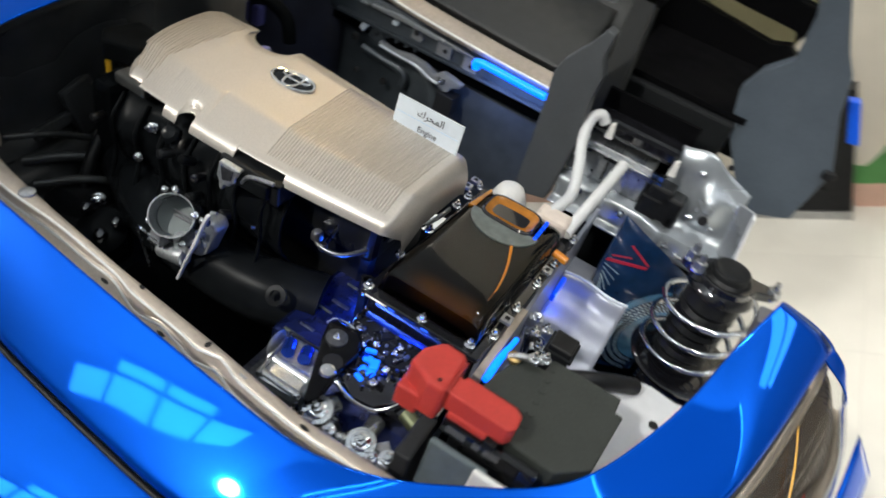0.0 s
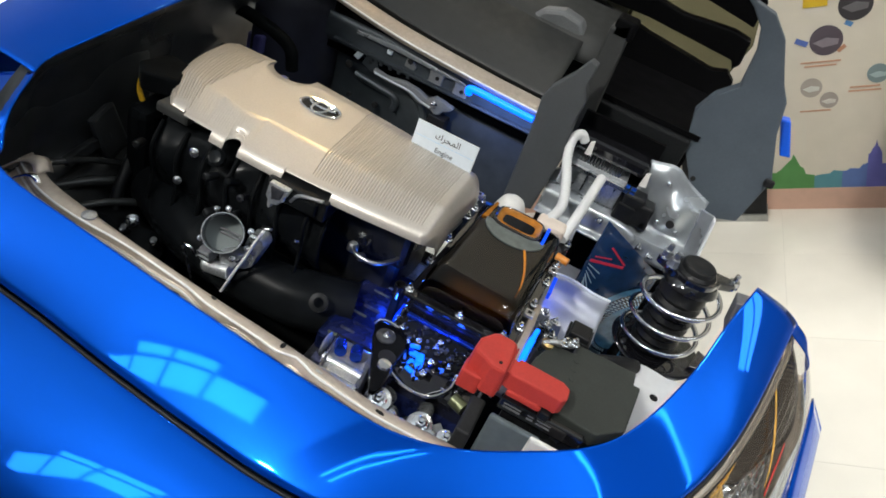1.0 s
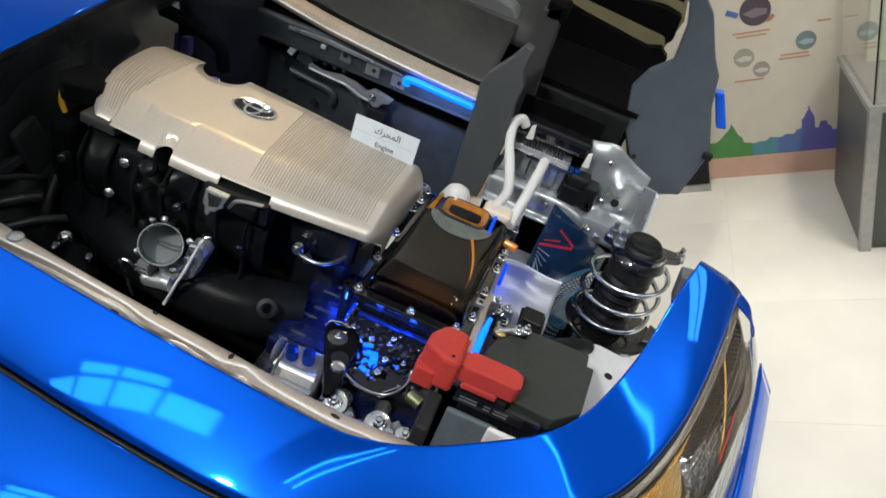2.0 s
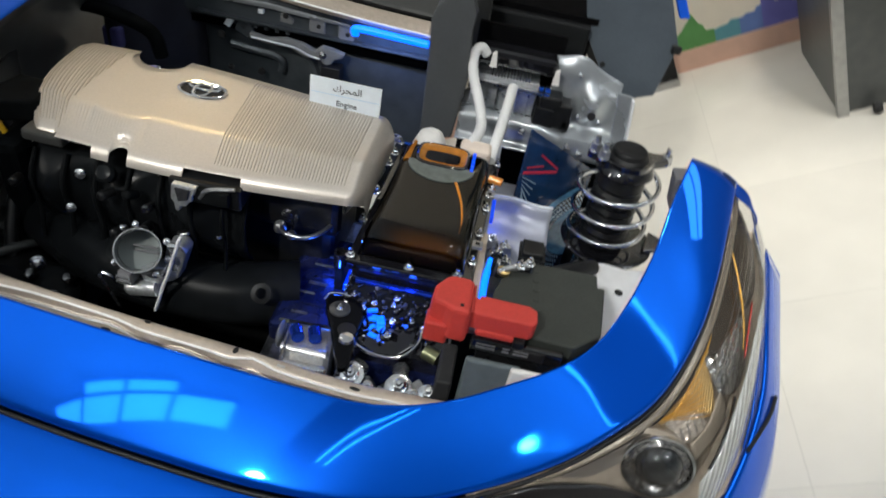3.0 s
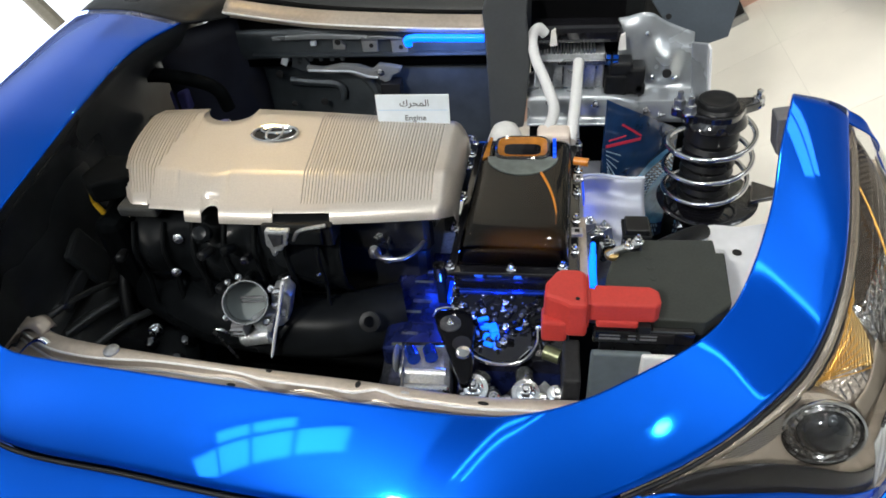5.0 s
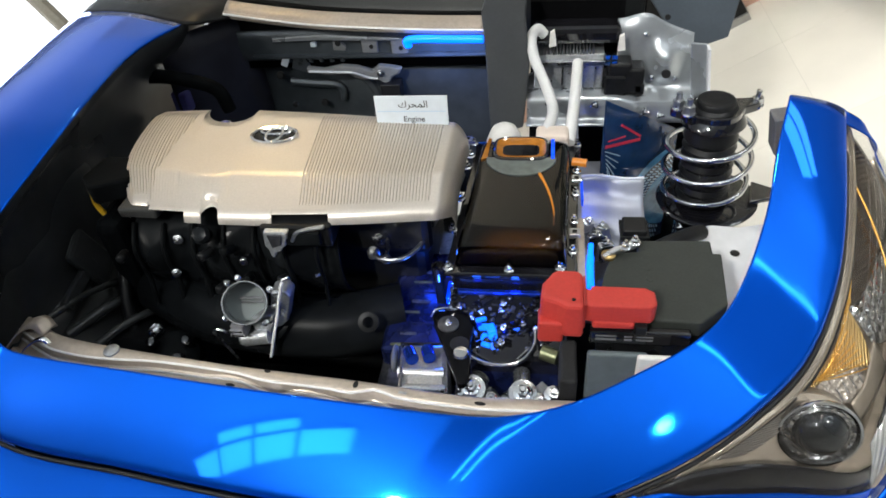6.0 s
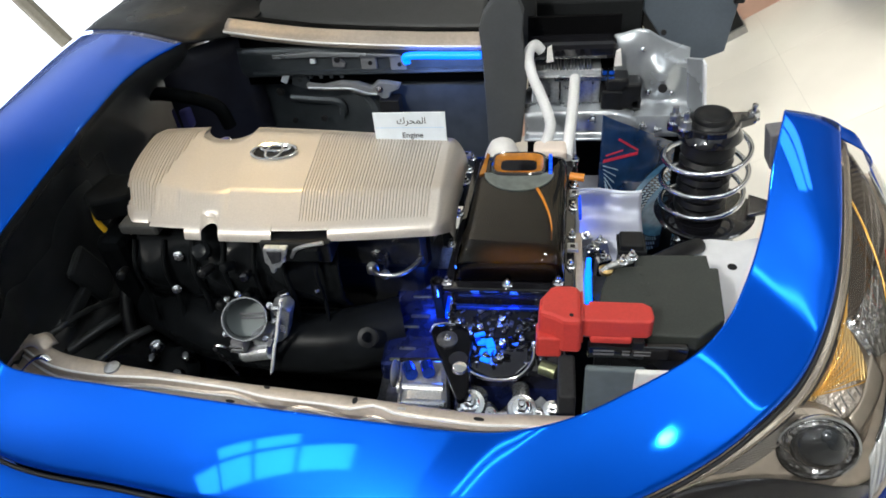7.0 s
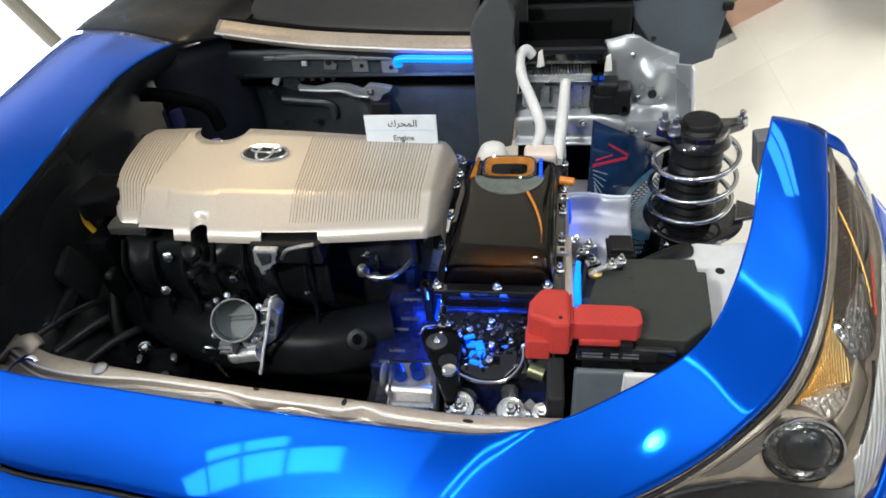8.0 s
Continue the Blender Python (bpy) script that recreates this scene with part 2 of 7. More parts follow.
def mural(name, c):
    return shader(name, c, 0.6, grain=0.06, scale=18, stains=0.15)


# ---- mesh tools ----
BASE = {}


def thing(name, base, label, category, group="", kind="", car=True):
    ob = new(name)
    ob.matrix_world = (CAR if car else Matrix()) @ Matrix.Translation(base)
    BASE[ob.name] = Vector(base)
    return tagged(ob, label, category, group, kind)


def part(name, bm, mat, parent, label="", smooth=False, bevel=0.0, thick=0.0, tidy=True):
    """Links a bmesh, given in the coordinates of its thing's space, as one mesh under a thing or a part."""
    off = BASE[parent.name]
    bmesh.ops.translate(bm, verts=bm.verts, vec=-off)
    if tidy:
        bmesh.ops.recalc_face_normals(bm, faces=bm.faces)
    me = bpy.data.meshes.new(name)
    bm.to_mesh(me)
    bm.free()
    me.materials.append(mat)
    if smooth:
        me.polygons.foreach_set("use_smooth", [True] * len(me.polygons))
        me.set_sharp_from_angle(angle=radians(38))
    ob = new(name, me)
    ob.parent = parent
    BASE[ob.name] = off
    if thick:
        md = ob.modifiers.new("thick", "SOLIDIFY")
        md.thickness, md.offset = thick, -1
    if bevel:
        md = ob.modifiers.new("bevel", "BEVEL")
        md.width, md.segments, md.limit_method, md.angle_limit = bevel, 2, "ANGLE", radians(35)
    if label:
        ob["label"] = label
    return ob


def place(name, me, m, parent, label=""):
    """A further part that shares mesh data, at the pose m of its thing's space."""
    ob = new(name, me)
    ob.parent = parent
    ob.matrix_local = Matrix.Translation(-BASE[parent.name]) @ m
    BASE[ob.name] = Vector((0, 0, 0))
    if label:
        ob["label"] = label
    return ob


def mesh_of(name, bm, mat, smooth=True):
    bmesh.ops.recalc_face_normals(bm, faces=bm.faces)
    me = bpy.data.meshes.new(name)
    bm.to_mesh(me)
    bm.free()
    me.materials.append(mat)
    if smooth:
        me.polygons.foreach_set("use_smooth", [True] * len(me.polygons))
        me.set_sharp_from_angle(angle=radians(38))
    return me


def B():
    return bmesh.new()


def box(bm, x0, x1, y0, y1, z0, z1, m=None):
    vs = [bm.verts.new((x, y, z)) for x in (x0, x1) for y in (y0, y1) for z in (z0, z1)]
    for f in ((0, 1, 3, 2), (4, 6, 7, 5), (0, 4, 5, 1), (2, 3, 7, 6), (0, 2, 6, 4), (1, 5, 7, 3)):
        bm.faces.new([vs[i] for i in f])
    if m is not None:
        bmesh.ops.transform(bm, matrix=m, verts=vs)
    return bm


def prism(bm, pts, lo, hi, axis="z", m=None):
    """A polygon of (a, b) pairs pushed from lo to hi along an axis: z takes (x, y), y takes (x, z), x takes (y, z)."""
    def put(a, b, c):
        return {"z": (a, b, c), "y": (a, c, b), "x": (c, a, b)}[axis]
    lower = [bm.verts.new(put(a, b, lo)) for a, b in pts]
    upper = [bm.verts.new(put(a, b, hi)) for a, b in pts]
    n = len(pts)
    bm.faces.new(lower[::-1])
    bm.faces.new(upper)
    for i in range(n):
        bm.faces.new((lower[i], lower[(i + 1) % n], upper[(i + 1) % n], upper[i]))
    if m is not None:
        bmesh.ops.transform(bm, matrix=m, verts=lower + upper)
    return bm


def grid(bm, rows, close=False):
    vr = [[bm.verts.new(p) for p in r] for r in rows]
    for a, b in zip(vr, vr[1:]):
        n = len(a)
        for i in range(n if close else n - 1):
            j = (i + 1) % n
            bm.faces.new((a[i], a[j], b[j], b[i]))
    return vr


def spline(pts, n):
    """n points along a smooth curve through pts, evenly by parameter."""
    p = [Vector(q) for q in pts]
    p = [2 * p[0] - p[1]] + p + [2 * p[-1] - p[-2]]
    out = []
    for k in range(n):
        s = k / (n - 1) * (len(pts) - 1)
        i = min(int(s), len(pts) - 2)
        u = s - i
        a, b, c, d = p[i:i + 4]
        out.append(0.5 * (2 * b + (c - a) * u + (2 * a - 5 * b + 4 * c - d) * u * u + (3 * b - a - 3 * c + d) * u ** 3))
    return out


def tube(bm, path, r, sides=10, caps=True, radii=None):
    path = [Vector(p) for p in path]
    rows = []
    up = Vector((0.13, 0.31, 0.94))
    for i, p in enumerate(path):
        d = (path[min(i + 1, len(path) - 1)] - path[max(i - 1, 0)]).normalized()
        a = d.cross(up)
        if a.length < 1e-3:
            a = d.cross(Vector((1, 0, 0)))
        a.normalize()
        b = d.cross(a)
        rr = radii[i] if radii else r
        rows.append([p + rr * (math.cos(t) * a + math.sin(t) * b) for t in (2 * math.pi * k / sides for k in range(sides))])
        up = -b if (-b).dot(up) > 0 else b
    vr = grid(bm, rows, close=True)
    if caps:
        bm.faces.new(vr[0][::-1])
        bm.faces.new(vr[-1])
    return bm


def rod(bm, p0, p1, r, sides=14, r1=None):
    return tube(bm, [p0, p1], r, sides, radii=[r, r if r1 is None else r1])


def lathe(bm, profile, centre, axis=(0, 0, 1), sides=32, close_ends=True):
    """A profile of (radius, height) pairs turned round an axis through centre."""
    q = Vector((0, 0, 1)).rotation_difference(Vector(axis).normalized())
    rows = []
    for r, h in profile:
        rows.append([Vector(centre) + q @ Vector((r * math.cos(2 * math.pi * k / sides), r * math.sin(2 * math.pi * k / sides), h)) for k in range(sides)])
    vr = grid(bm, rows, close=True)
    if close_ends:
        bm.faces.new(vr[0][::-1])
        bm.faces.new(vr[-1])
    return bm


def bolt_mesh(name, r, h, mat):
    """A flanged hexagon bolt head, its seat at the origin."""
    bm = B()
    lathe(bm, [(r * 1.5, 0), (r * 1.5, h * 0.25), (r * 1.1, h * 0.4)], (0, 0, 0), sides=14)
    lathe(bm, [(r, h * 0.3), (r, h * 0.9), (r * 0.8, h)], (0, 0, 0), sides=6)
    lathe(bm, [(r * 0.5, h), (r * 0.5, h * 1.5), (r * 0.4, h * 1.6)], (0, 0, 0), sides=8)
    return mesh_of(name, bm, mat)


BOLT = bolt_mesh("bolt", 0.006, 0.009, CHROME)
BOLT_BIG = bolt_mesh("bolt", 0.010, 0.014, CHROME)
BOLT_TINY = bolt_mesh("bolt", 0.0038, 0.006, CHROME)
BOLT_STEEL = bolt_mesh("bolt", 0.0055, 0.008, STEEL)


def bolts(parent, spots, me=BOLT, tilt=(0, 0, 0), name="bolt"):
    for k, (x, y, z) in enumerate(spots):
        place(name, me, pose(x, y, z, tilt[0], tilt[1], tilt[2] + 23 * k), parent)



# ---- the hall ----
def hall():
    def slab(name, x0, x1, y0, y1, z0, z1, mat, label, category):
        ob = thing(name, ((x0 + x1) / 2, (y0 + y1) / 2, z0), label, category, kind="structure", car=False)
        part("surface", box(B(), x0, x1, y0, y1, z0, z1), mat, ob)
        return ob

    def mesh_slab(name, x0, x1, y0, y1, z0, z1, mat, label, category):
        bm = box(B(), x0, x1, y0, y1, z0, z1)
        ob = new(name, mesh_of(name, bm, mat, False))
        BASE[ob.name] = Vector((0, 0, 0))
        return tagged(ob, label, category, kind="structure")

    floor = mesh_slab("floor", -3.6, 9.6, -9.2, 5.2, -0.12, -0.0006, GROUT, "cream polished floor of large square tiles", "floor")
    mesh_slab("ceiling", -3.6, 9.6, -9.2, 5.2, 4.3, 4.42, CEIL, "white exhibition hall ceiling", "ceiling")
    mesh_slab("wall_south", -3.6, 9.6, -9.32, -9.2, -0.12, 4.3, PLASTER, "plain grey hall wall", "wall")
    mesh_slab("wall_east", 9.6, 9.72, -9.2, 5.2, -0.12, 4.3, PLASTER, "plain grey hall wall", "wall")
    mesh_slab("wall_north", -3.6, 9.6, 5.2, 5.32, -0.12, 4.3, PLASTER, "plain grey hall wall", "wall")
    # west wall with a tall window opening
    west = B()
    box(west, -3.62, -3.5, -9.2, 1.6, -0.12, 4.3)
    box(west, -3.62, -3.5, 1.6, 5.2, -0.12, 0.3)
    box(west, -3.62, -3.5, 1.6, 5.2, 3.6, 4.3)
    ob = new("wall_west", mesh_of("wall_west", west, PLASTER, False))
    tagged(ob, "grey hall wall with a tall bright window", "wall", kind="structure")
    win = thing("window_1", (-3.56, 3.4, 0.3), "tall bright window with bronze mullions", "window", kind="structure", car=False)
    for y in (1.6, 2.78, 3.96, 5.14):
        part("mullion", box(B(), -3.60, -3.48, y, y + 0.06, 0.3, 3.6), MULLION, win, bevel=0.004)
    part("transom", box(B(), -3.59, -3.50, 1.66, 5.14, 2.55, 2.61), MULLION, win)
    pane = part("pane", box(B(), -3.562, -3.556, 1.66, 5.14, 0.3, 3.6), GLASS, win)
    pane.visible_shadow = False
    sky = new("backdrop", mesh_of("backdrop", box(B(), -4.4, -4.38, -0.5, 7.4, -0.8, 5.0), DAYLIGHT, False))
    tagged(sky, "bright daylight outside the hall window", "backdrop", kind="structure")
    # tiles
    me = mesh_of("tile", prism(B(), [(-0.2993, -0.2993), (0.2993, -0.2993), (0.2993, 0.2993), (-0.2993, 0.2993)], -0.006, 0.0), TILE, False)
    rest = []
    for i in range(-8, 15):
        for j in range(-16, 9):
            x, y = 1.09 + 0.3 + 0.6 * i, -0.08 + 0.3 + 0.6 * j
            if x > 9.4 or x < -3.4:
                continue
            if -5 <= i <= 4 and -5 <= j <= 4:
                place("tile", me, pose(x, y, 0), floor)
            else:
                rest.append((x, y))
    bm = B()
    for x, y in rest:
        box(bm, x - 0.2993, x + 0.2993, y - 0.2993, y + 0.2993, -0.006, 0.0)
    far = new("tile_field", mesh_of("tile_field", bm, TILE, False))
    far.parent = floor
    tagged(far, "further cream floor tiles", kind="stuff")


def mural_wall():
    y = 2.155
    ob = thing("wall_mural", (1.5, y + 0.06, 0), "cream partition wall printed with a city skyline mural", "wall", kind="structure", car=False)
    part("panel", box(B(), -0.9, 4.1, y, y + 0.12, 0, 3.2), WALL, ob)
    part("skirting_band", box(B(), -0.9, 4.1, y - 0.006, y, 0, 0.105), BAND, ob, "pinkish brown band along the floor")
    x0 = 1.062
    greens = [("skyline", (0.10, 0.30, 0.09), [(-0.5, 0.105), (0.09, 0.105), (0.16, 0.105), (0.16, 0.17), (0.125, 0.175), (0.115, 0.205), (0.10, 0.215), (0.09, 0.235),
                                             (0.078, 0.262), (0.07, 0.275), (0.062, 0.25), (0.04, 0.225), (0.02, 0.20), (0.0, 0.185), (-0.2, 0.20), (-0.5, 0.17)]),
              ("skyline", (0.10, 0.30, 0.36), [(0.16, 0.105), (0.27, 0.105), (0.27, 0.185), (0.235, 0.19), (0.22, 0.175), (0.19, 0.172), (0.16, 0.165)]),
              ("skyline", (0.12, 0.20, 0.48), [(0.27, 0.105), (0.365, 0.105), (0.365, 0.22), (0.345, 0.212), (0.335, 0.195), (0.30, 0.197), (0.285, 0.186), (0.27, 0.185)]),
              ("skyline", (0.15, 0.15, 0.48), [(0.365, 0.105), (1.4, 0.105), (1.4, 0.20), (0.9, 0.21), (0.56, 0.2), (0.49, 0.198), (0.485, 0.215), (0.47, 0.225), (0.465, 0.245), (0.44, 0.245),
                                               (0.435, 0.215), (0.42, 0.215), (0.415, 0.268), (0.405, 0.29), (0.398, 0.30), (0.392, 0.325), (0.387, 0.30), (0.378, 0.285), (0.372, 0.265), (0.365, 0.262)])]
    for k, (name, c, pts) in enumerate(greens):
        part(name, prism(B(), [(x0 + s, z) for s, z in pts], y - 0.003, y, "y"), mural("mural_skyline", c), ob, ("green", "teal", "blue", "violet")[k] + " printed building silhouettes")
    discs = [(0.177, 0.735, 0.062, (0.10, 0.08, 0.10)), (0.275, 0.855, 0.062, (0.05, 0.045, 0.05)), (0.374, 0.592, 0.040, (0.22, 0.29, 0.30)), (0.13, 0.555, 0.042, (0.45, 0.40, 0.35)),
             (0.20, 0.50, 0.035, (0.42, 0.37, 0.33)), (0.66, 0.72, 0.06, (0.3, 0.25, 0.2))]
    for s, z, r, c in discs:
        z = 0.3 + 1.1 * (z - 0.3)
        bm = B()
        lathe(bm, [(r, 0), (r, 0.003)], (x0 + s, y, z), axis=(0, -1, 0), sides=36)
        d = part("printed_disc", bm, mural("mural_disc", c), ob)
        bm = B()
        prism(bm, [(x0 + s - r * 0.8, z - r * 0.1), (x0 + s - r * 0.2, z - r * 0.45), (x0 + s + r * 0.7, z - r * 0.3), (x0 + s + r * 0.75, z + r * 0.05), (x0 + s, z + r * 0.2)], y - 0.005, y - 0.003, "y")
        part("printed_shape", bm, mural("mural_shape", tuple(min(0.7, 0.08 + 1.6 * q) for q in c)), d)
    for s, z, w, h, a, c in [(0.085, 0.735, 0.05, 0.022, 25, (0.10, 0.16, 0.45)), (0.235, 0.70, 0.035, 0.016, -40, (0.5, 0.26, 0.16)), (0.255, 0.79, 0.03, 0.018, 30, (0.1, 0.25, 0.5)),
                             (0.13, 0.90, 0.09, 0.08, 0, (0.75, 0.5, 0.03)), (0.40, 0.93, 0.05, 0.05, 10, (0.3, 0.42, 0.1))]:
        part("printed_patch", box(B(), -w / 2, w / 2, -0.003, 0, -h / 2, h / 2, pose(x0 + s, y, 0.3 + 1.1 * (z - 0.3), 0, a, 0)), mural("mural_patch", c), ob)
    for s, z, w in [(0.16, 0.655, 0.15), (0.16, 0.64, 0.12), (0.33, 0.545, 0.11), (0.33, 0.53, 0.12), (0.15, 0.46, 0.12), (0.44, 0.66, 0.05)]:
        part("caption_bar", box(B(), x0 + s - w / 2, x0 + s + w / 2, y - 0.003, y, 0.3 + 1.1 * (z - 0.3) - 0.0035, 0.3 + 1.1 * (z - 0.3) + 0.0035), mural("mural_caption", (0.60, 0.36, 0.24)), ob)


def floor_cabinet():
    ob = thing("display_cabinet", (1.9, 1.73, 0), "grey metal display cabinet with a glass case on top", "cabinet", car=False)
    part("body", box(B(), 1.545, 2.5, 1.45, 2.02, 0.0, 0.55), CABGREY, ob, bevel=0.004)
    part("corner_post", box(B(), 1.535, 1.575, 1.425, 1.455, 0.0, 0.57), CABTRIM, ob, bevel=0.003)
    part("top_rail", box(B(), 1.535, 2.5, 1.43, 2.03, 0.552, 0.575), CABTRIM, ob, bevel=0.003)
    part("glass_pane", box(B(), 1.55, 1.556, 1.45, 2.02, 0.577, 1.25), GLASS, ob).visible_shadow = False
    part("glass_pane", box(B(), 1.56, 2.5, 1.45, 1.456, 0.577, 1.25), GLASS, ob).visible_shadow = False
    part("display_board", box(B(), 1.62, 2.48, 1.9, 1.93, 0.577, 1.1), mural("display_board", (0.45, 0.47, 0.36)), ob)
    part("castor", lathe(B(), [(0.02, -0.012), (0.024, 0), (0.02, 0.012)], (1.66, 1.40, 0.024), axis=(1, 0, 0), sides=20), RUBBER, ob)
    rack = thing("black_pedestal", (0.9, 2.09, 0), "black display pedestal with a bright metal foot rail", "pedestal", car=False)
    part("body", box(B(), 0.66, 1.025, 2.03, 2.145, 0.035, 0.55), BLACK, rack, bevel=0.004)
    part("foot_rail", box(B(), 0.655, 1.03, 2.02, 2.035, 0.0, 0.035), CABTRIM, rack, "bright metal foot rail", bevel=0.002)
    part("foot", box(B(), 1.012, 1.03, 2.036, 2.14, 0.0, 0.034), CABTRIM, rack)


def ceiling_lights():
    # luminous coffers of square panels, tube lamps and spot heads
    def coffer(origin, u, v, cells):
        for along, wide, across, deep in cells:
            m = Matrix(((u[0], v[0], 0, origin[0]), (u[1], v[1], 0, origin[1]), (0, 0, 1, 4.2), (0, 0, 0, 1))) @ Matrix.Translation((along, across, 0))
            w, d = wide / 2 - 0.022, deep / 2 - 0.018
            ob = thing("ceiling_light", m.translation, "flush white luminous ceiling panel", "ceiling light", group="luminous panels", car=False)
            part("diffuser", box(B(), -w, w, -d, d, 0.025, 0.04, m), PANEL, ob, "glowing white diffuser")
            bm = B()
            for a in (-1, 1):
                box(bm, -w - 0.016, w + 0.016, a * (d + 0.008) - 0.004, a * (d + 0.008) + 0.004, 0, 0.1, m)
                box(bm, a * (w + 0.012) - 0.006, a * (w + 0.012) + 0.006, -d - 0.003, d + 0.003, 0, 0.1, m)
            part("frame", bm, CABTRIM, ob)

    # two bays of a slanting roof light
    coffer((0.215, -2.34), (0.862, 0.507), (0.434, 0.901), [(0.5 * k + 0.25, 0.5, -0.25, 0.5) for k in (-2, -1, 0, 1)] + [(0.5 * k + 0.25, 0.5, 0.13, 0.22) for k in (-1, 0)])
    coffer((5.0, -5.6), (0.766, 0.643), (-0.643, 0.766), [(0.5 * k - 0.75, 0.5, 0.16 * j - 0.08, 0.17) for k in range(4) for j in range(2)])
    # a pair of long panels further into the hall
    coffer((7.4, 1.55), (0.97, 0.24), (-0.24, 0.97), [(-0.75, 1.3, -0.05, 1.2), (0.72, 1.3, 0.05, 1.2)])
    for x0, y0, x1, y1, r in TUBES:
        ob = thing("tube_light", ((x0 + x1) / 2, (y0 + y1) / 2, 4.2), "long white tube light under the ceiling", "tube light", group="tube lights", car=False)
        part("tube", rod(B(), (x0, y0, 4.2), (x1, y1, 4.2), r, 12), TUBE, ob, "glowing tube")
        d = (Vector((x1, y1, 0)) - Vector((x0, y0, 0))).normalized()
        n = Vector((-d.y, d.x, 0)) * r * 1.6
        bm = B()
        prism(bm, [(x0 + n.x, y0 + n.y), (x0 - n.x, y0 - n.y), (x1 - n.x, y1 - n.y), (x1 + n.x, y1 + n.y)], 4.2 + r * 1.1, 4.3)
        part("batten", bm, CABTRIM, ob)
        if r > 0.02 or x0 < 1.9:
            # unseen fill lamp, added below the tube to brighten the ceiling
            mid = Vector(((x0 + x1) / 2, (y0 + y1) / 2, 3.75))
            lamp("ceiling_fill", "AREA", 110 if r > 0.02 else 60, (0.86, 0.95, 1.0), Matrix.Translation(mid - Vector((0 if r > 0.02 else 1.5, 0.2, 0.35))) @ Matrix.Rotation(math.atan2(y1 - y0, x1 - x0), 4, "Z") @ Matrix.Rotation(math.pi, 4, "X"), math.hypot(x1 - x0, y1 - y0) + 1.0, 1.8 if r > 0.02 else 3.0)
    for x, y, z, tx, ty, tz, p, cone, warm in SPOTS:
        ob = thing("spot_lamp", (x, y, z), "small black ceiling spotlight, lit", "spotlight", group="hall spotlights", car=False)
        d = (Vector((tx, ty, tz)) - Vector((x, y, z))).normalized()
        part("head", rod(B(), Vector((x, y, z)) - 0.13 * d, Vector((x, y, z)), 0.05, 20), BLACK, ob)
        bm = B()
        lathe(bm, [(0.044, 0), (0.040, 0.004)], Vector((x, y, z)) + 0.002 * d, axis=d, sides=20)
        part("bulb", bm, BULB, ob, "glowing warm lens")
        part("stem", rod(B(), Vector((x, y, z)) - 0.10 * d, (x, y, 4.3), 0.012), BLACK, ob)
        if p:
            lamp("spot_light", "SPOT", p, (0.955, 0.96 - 0.16 * warm, 0.93 - 0.36 * warm), look(Vector((x, y, z)) + 0.03 * d, (tx, ty, tz)), 0.12, cone=cone, blend=0.6)


TUBES = [(1.80, -2.62, 2.52, -1.40, 0.012), (1.93, -2.695, 2.65, -1.475, 0.012), (3.9, -1.2, 9.4, -3.9, 0.022), (5.2, -0.17, 9.5, -1.41, 0.022)]
# place, aim, watts, cone, warmth
# the last two are unseen, added to brighten the mural wall
SPOTS = [(0.75, 1.55, 3.9, 0.10, 0.04, 1.3, 135, 12, 1.9), (-1.2, -1.8, 3.7, -0.05, 0.0, 1.2, 130, 28, 0.25), (0.95, -2.75, 3.9, 0.66, -0.1, 0.9, 540, 27, 0.1), (4.62, -2.65, 4.0, 1.6, 0.2, 0.2, 560, 28, 0.1),
         (2.6, 0.6, 3.8, 1.7, 0.6, 0.0, 150, 60, 0.25), (2.75, 1.0, 3.8, 1.30, 0.70, 0.0, 280, 20, 0.1), (2.4, -0.6, 3.8, 1.4, 2.15, 0.6, 190, 50, 0.4), (0.7, 0.55, 3.95, 0.5, 2.15, 2.6, 200, 105, 0.2)]
hall()
mural_wall()
floor_cabinet()
ceiling_lights()


def soffits():
    """Dark dropped strips of ceiling beside the lines of tubes."""
    for pts in ([(4.0, -1.15), (9.45, -3.80), (9.45, -1.48), (5.25, -0.27)], [(1.05, -3.1), (1.55, -3.0), (2.60, -1.2), (2.1, -1.0)]):
        c = Vector((sum(p[0] for p in pts) / 4, sum(p[1] for p in pts) / 4, 4.2))
        ob = thing("ceiling_soffit", c, "dark dropped ceiling strip beside tube lights", "soffit", kind="structure", car=False)
        part("panel", prism(B(), pts, 4.20, 4.29), SOFFIT, ob, bevel=0.004)


soffits()

# daylight through the west window
lamp("window_daylight", "AREA", 175, (0.86, 0.94, 1.0), Matrix.Translation((-3.44, 3.4, 2.1)) @ Matrix.Rotation(radians(-90), 4, "Y"), 2.6, 3.4)



# ---- the car's shell ----
STUD = mesh_of("stud", lathe(B(), [(0.0016, 0), (0.0014, 0.0012), (0.0005, 0.0016)], (0, 0, 0), axis=(0.5, -0.6, 0.7), sides=6), CHROME)
STUD_BIG = mesh_of("stud", lathe(B(), [(0.0042, 0), (0.0038, 0.003), (0.001, 0.004)], (0, 0, 0), axis=(0.5, -0.6, 0.7), sides=10), CHROME)

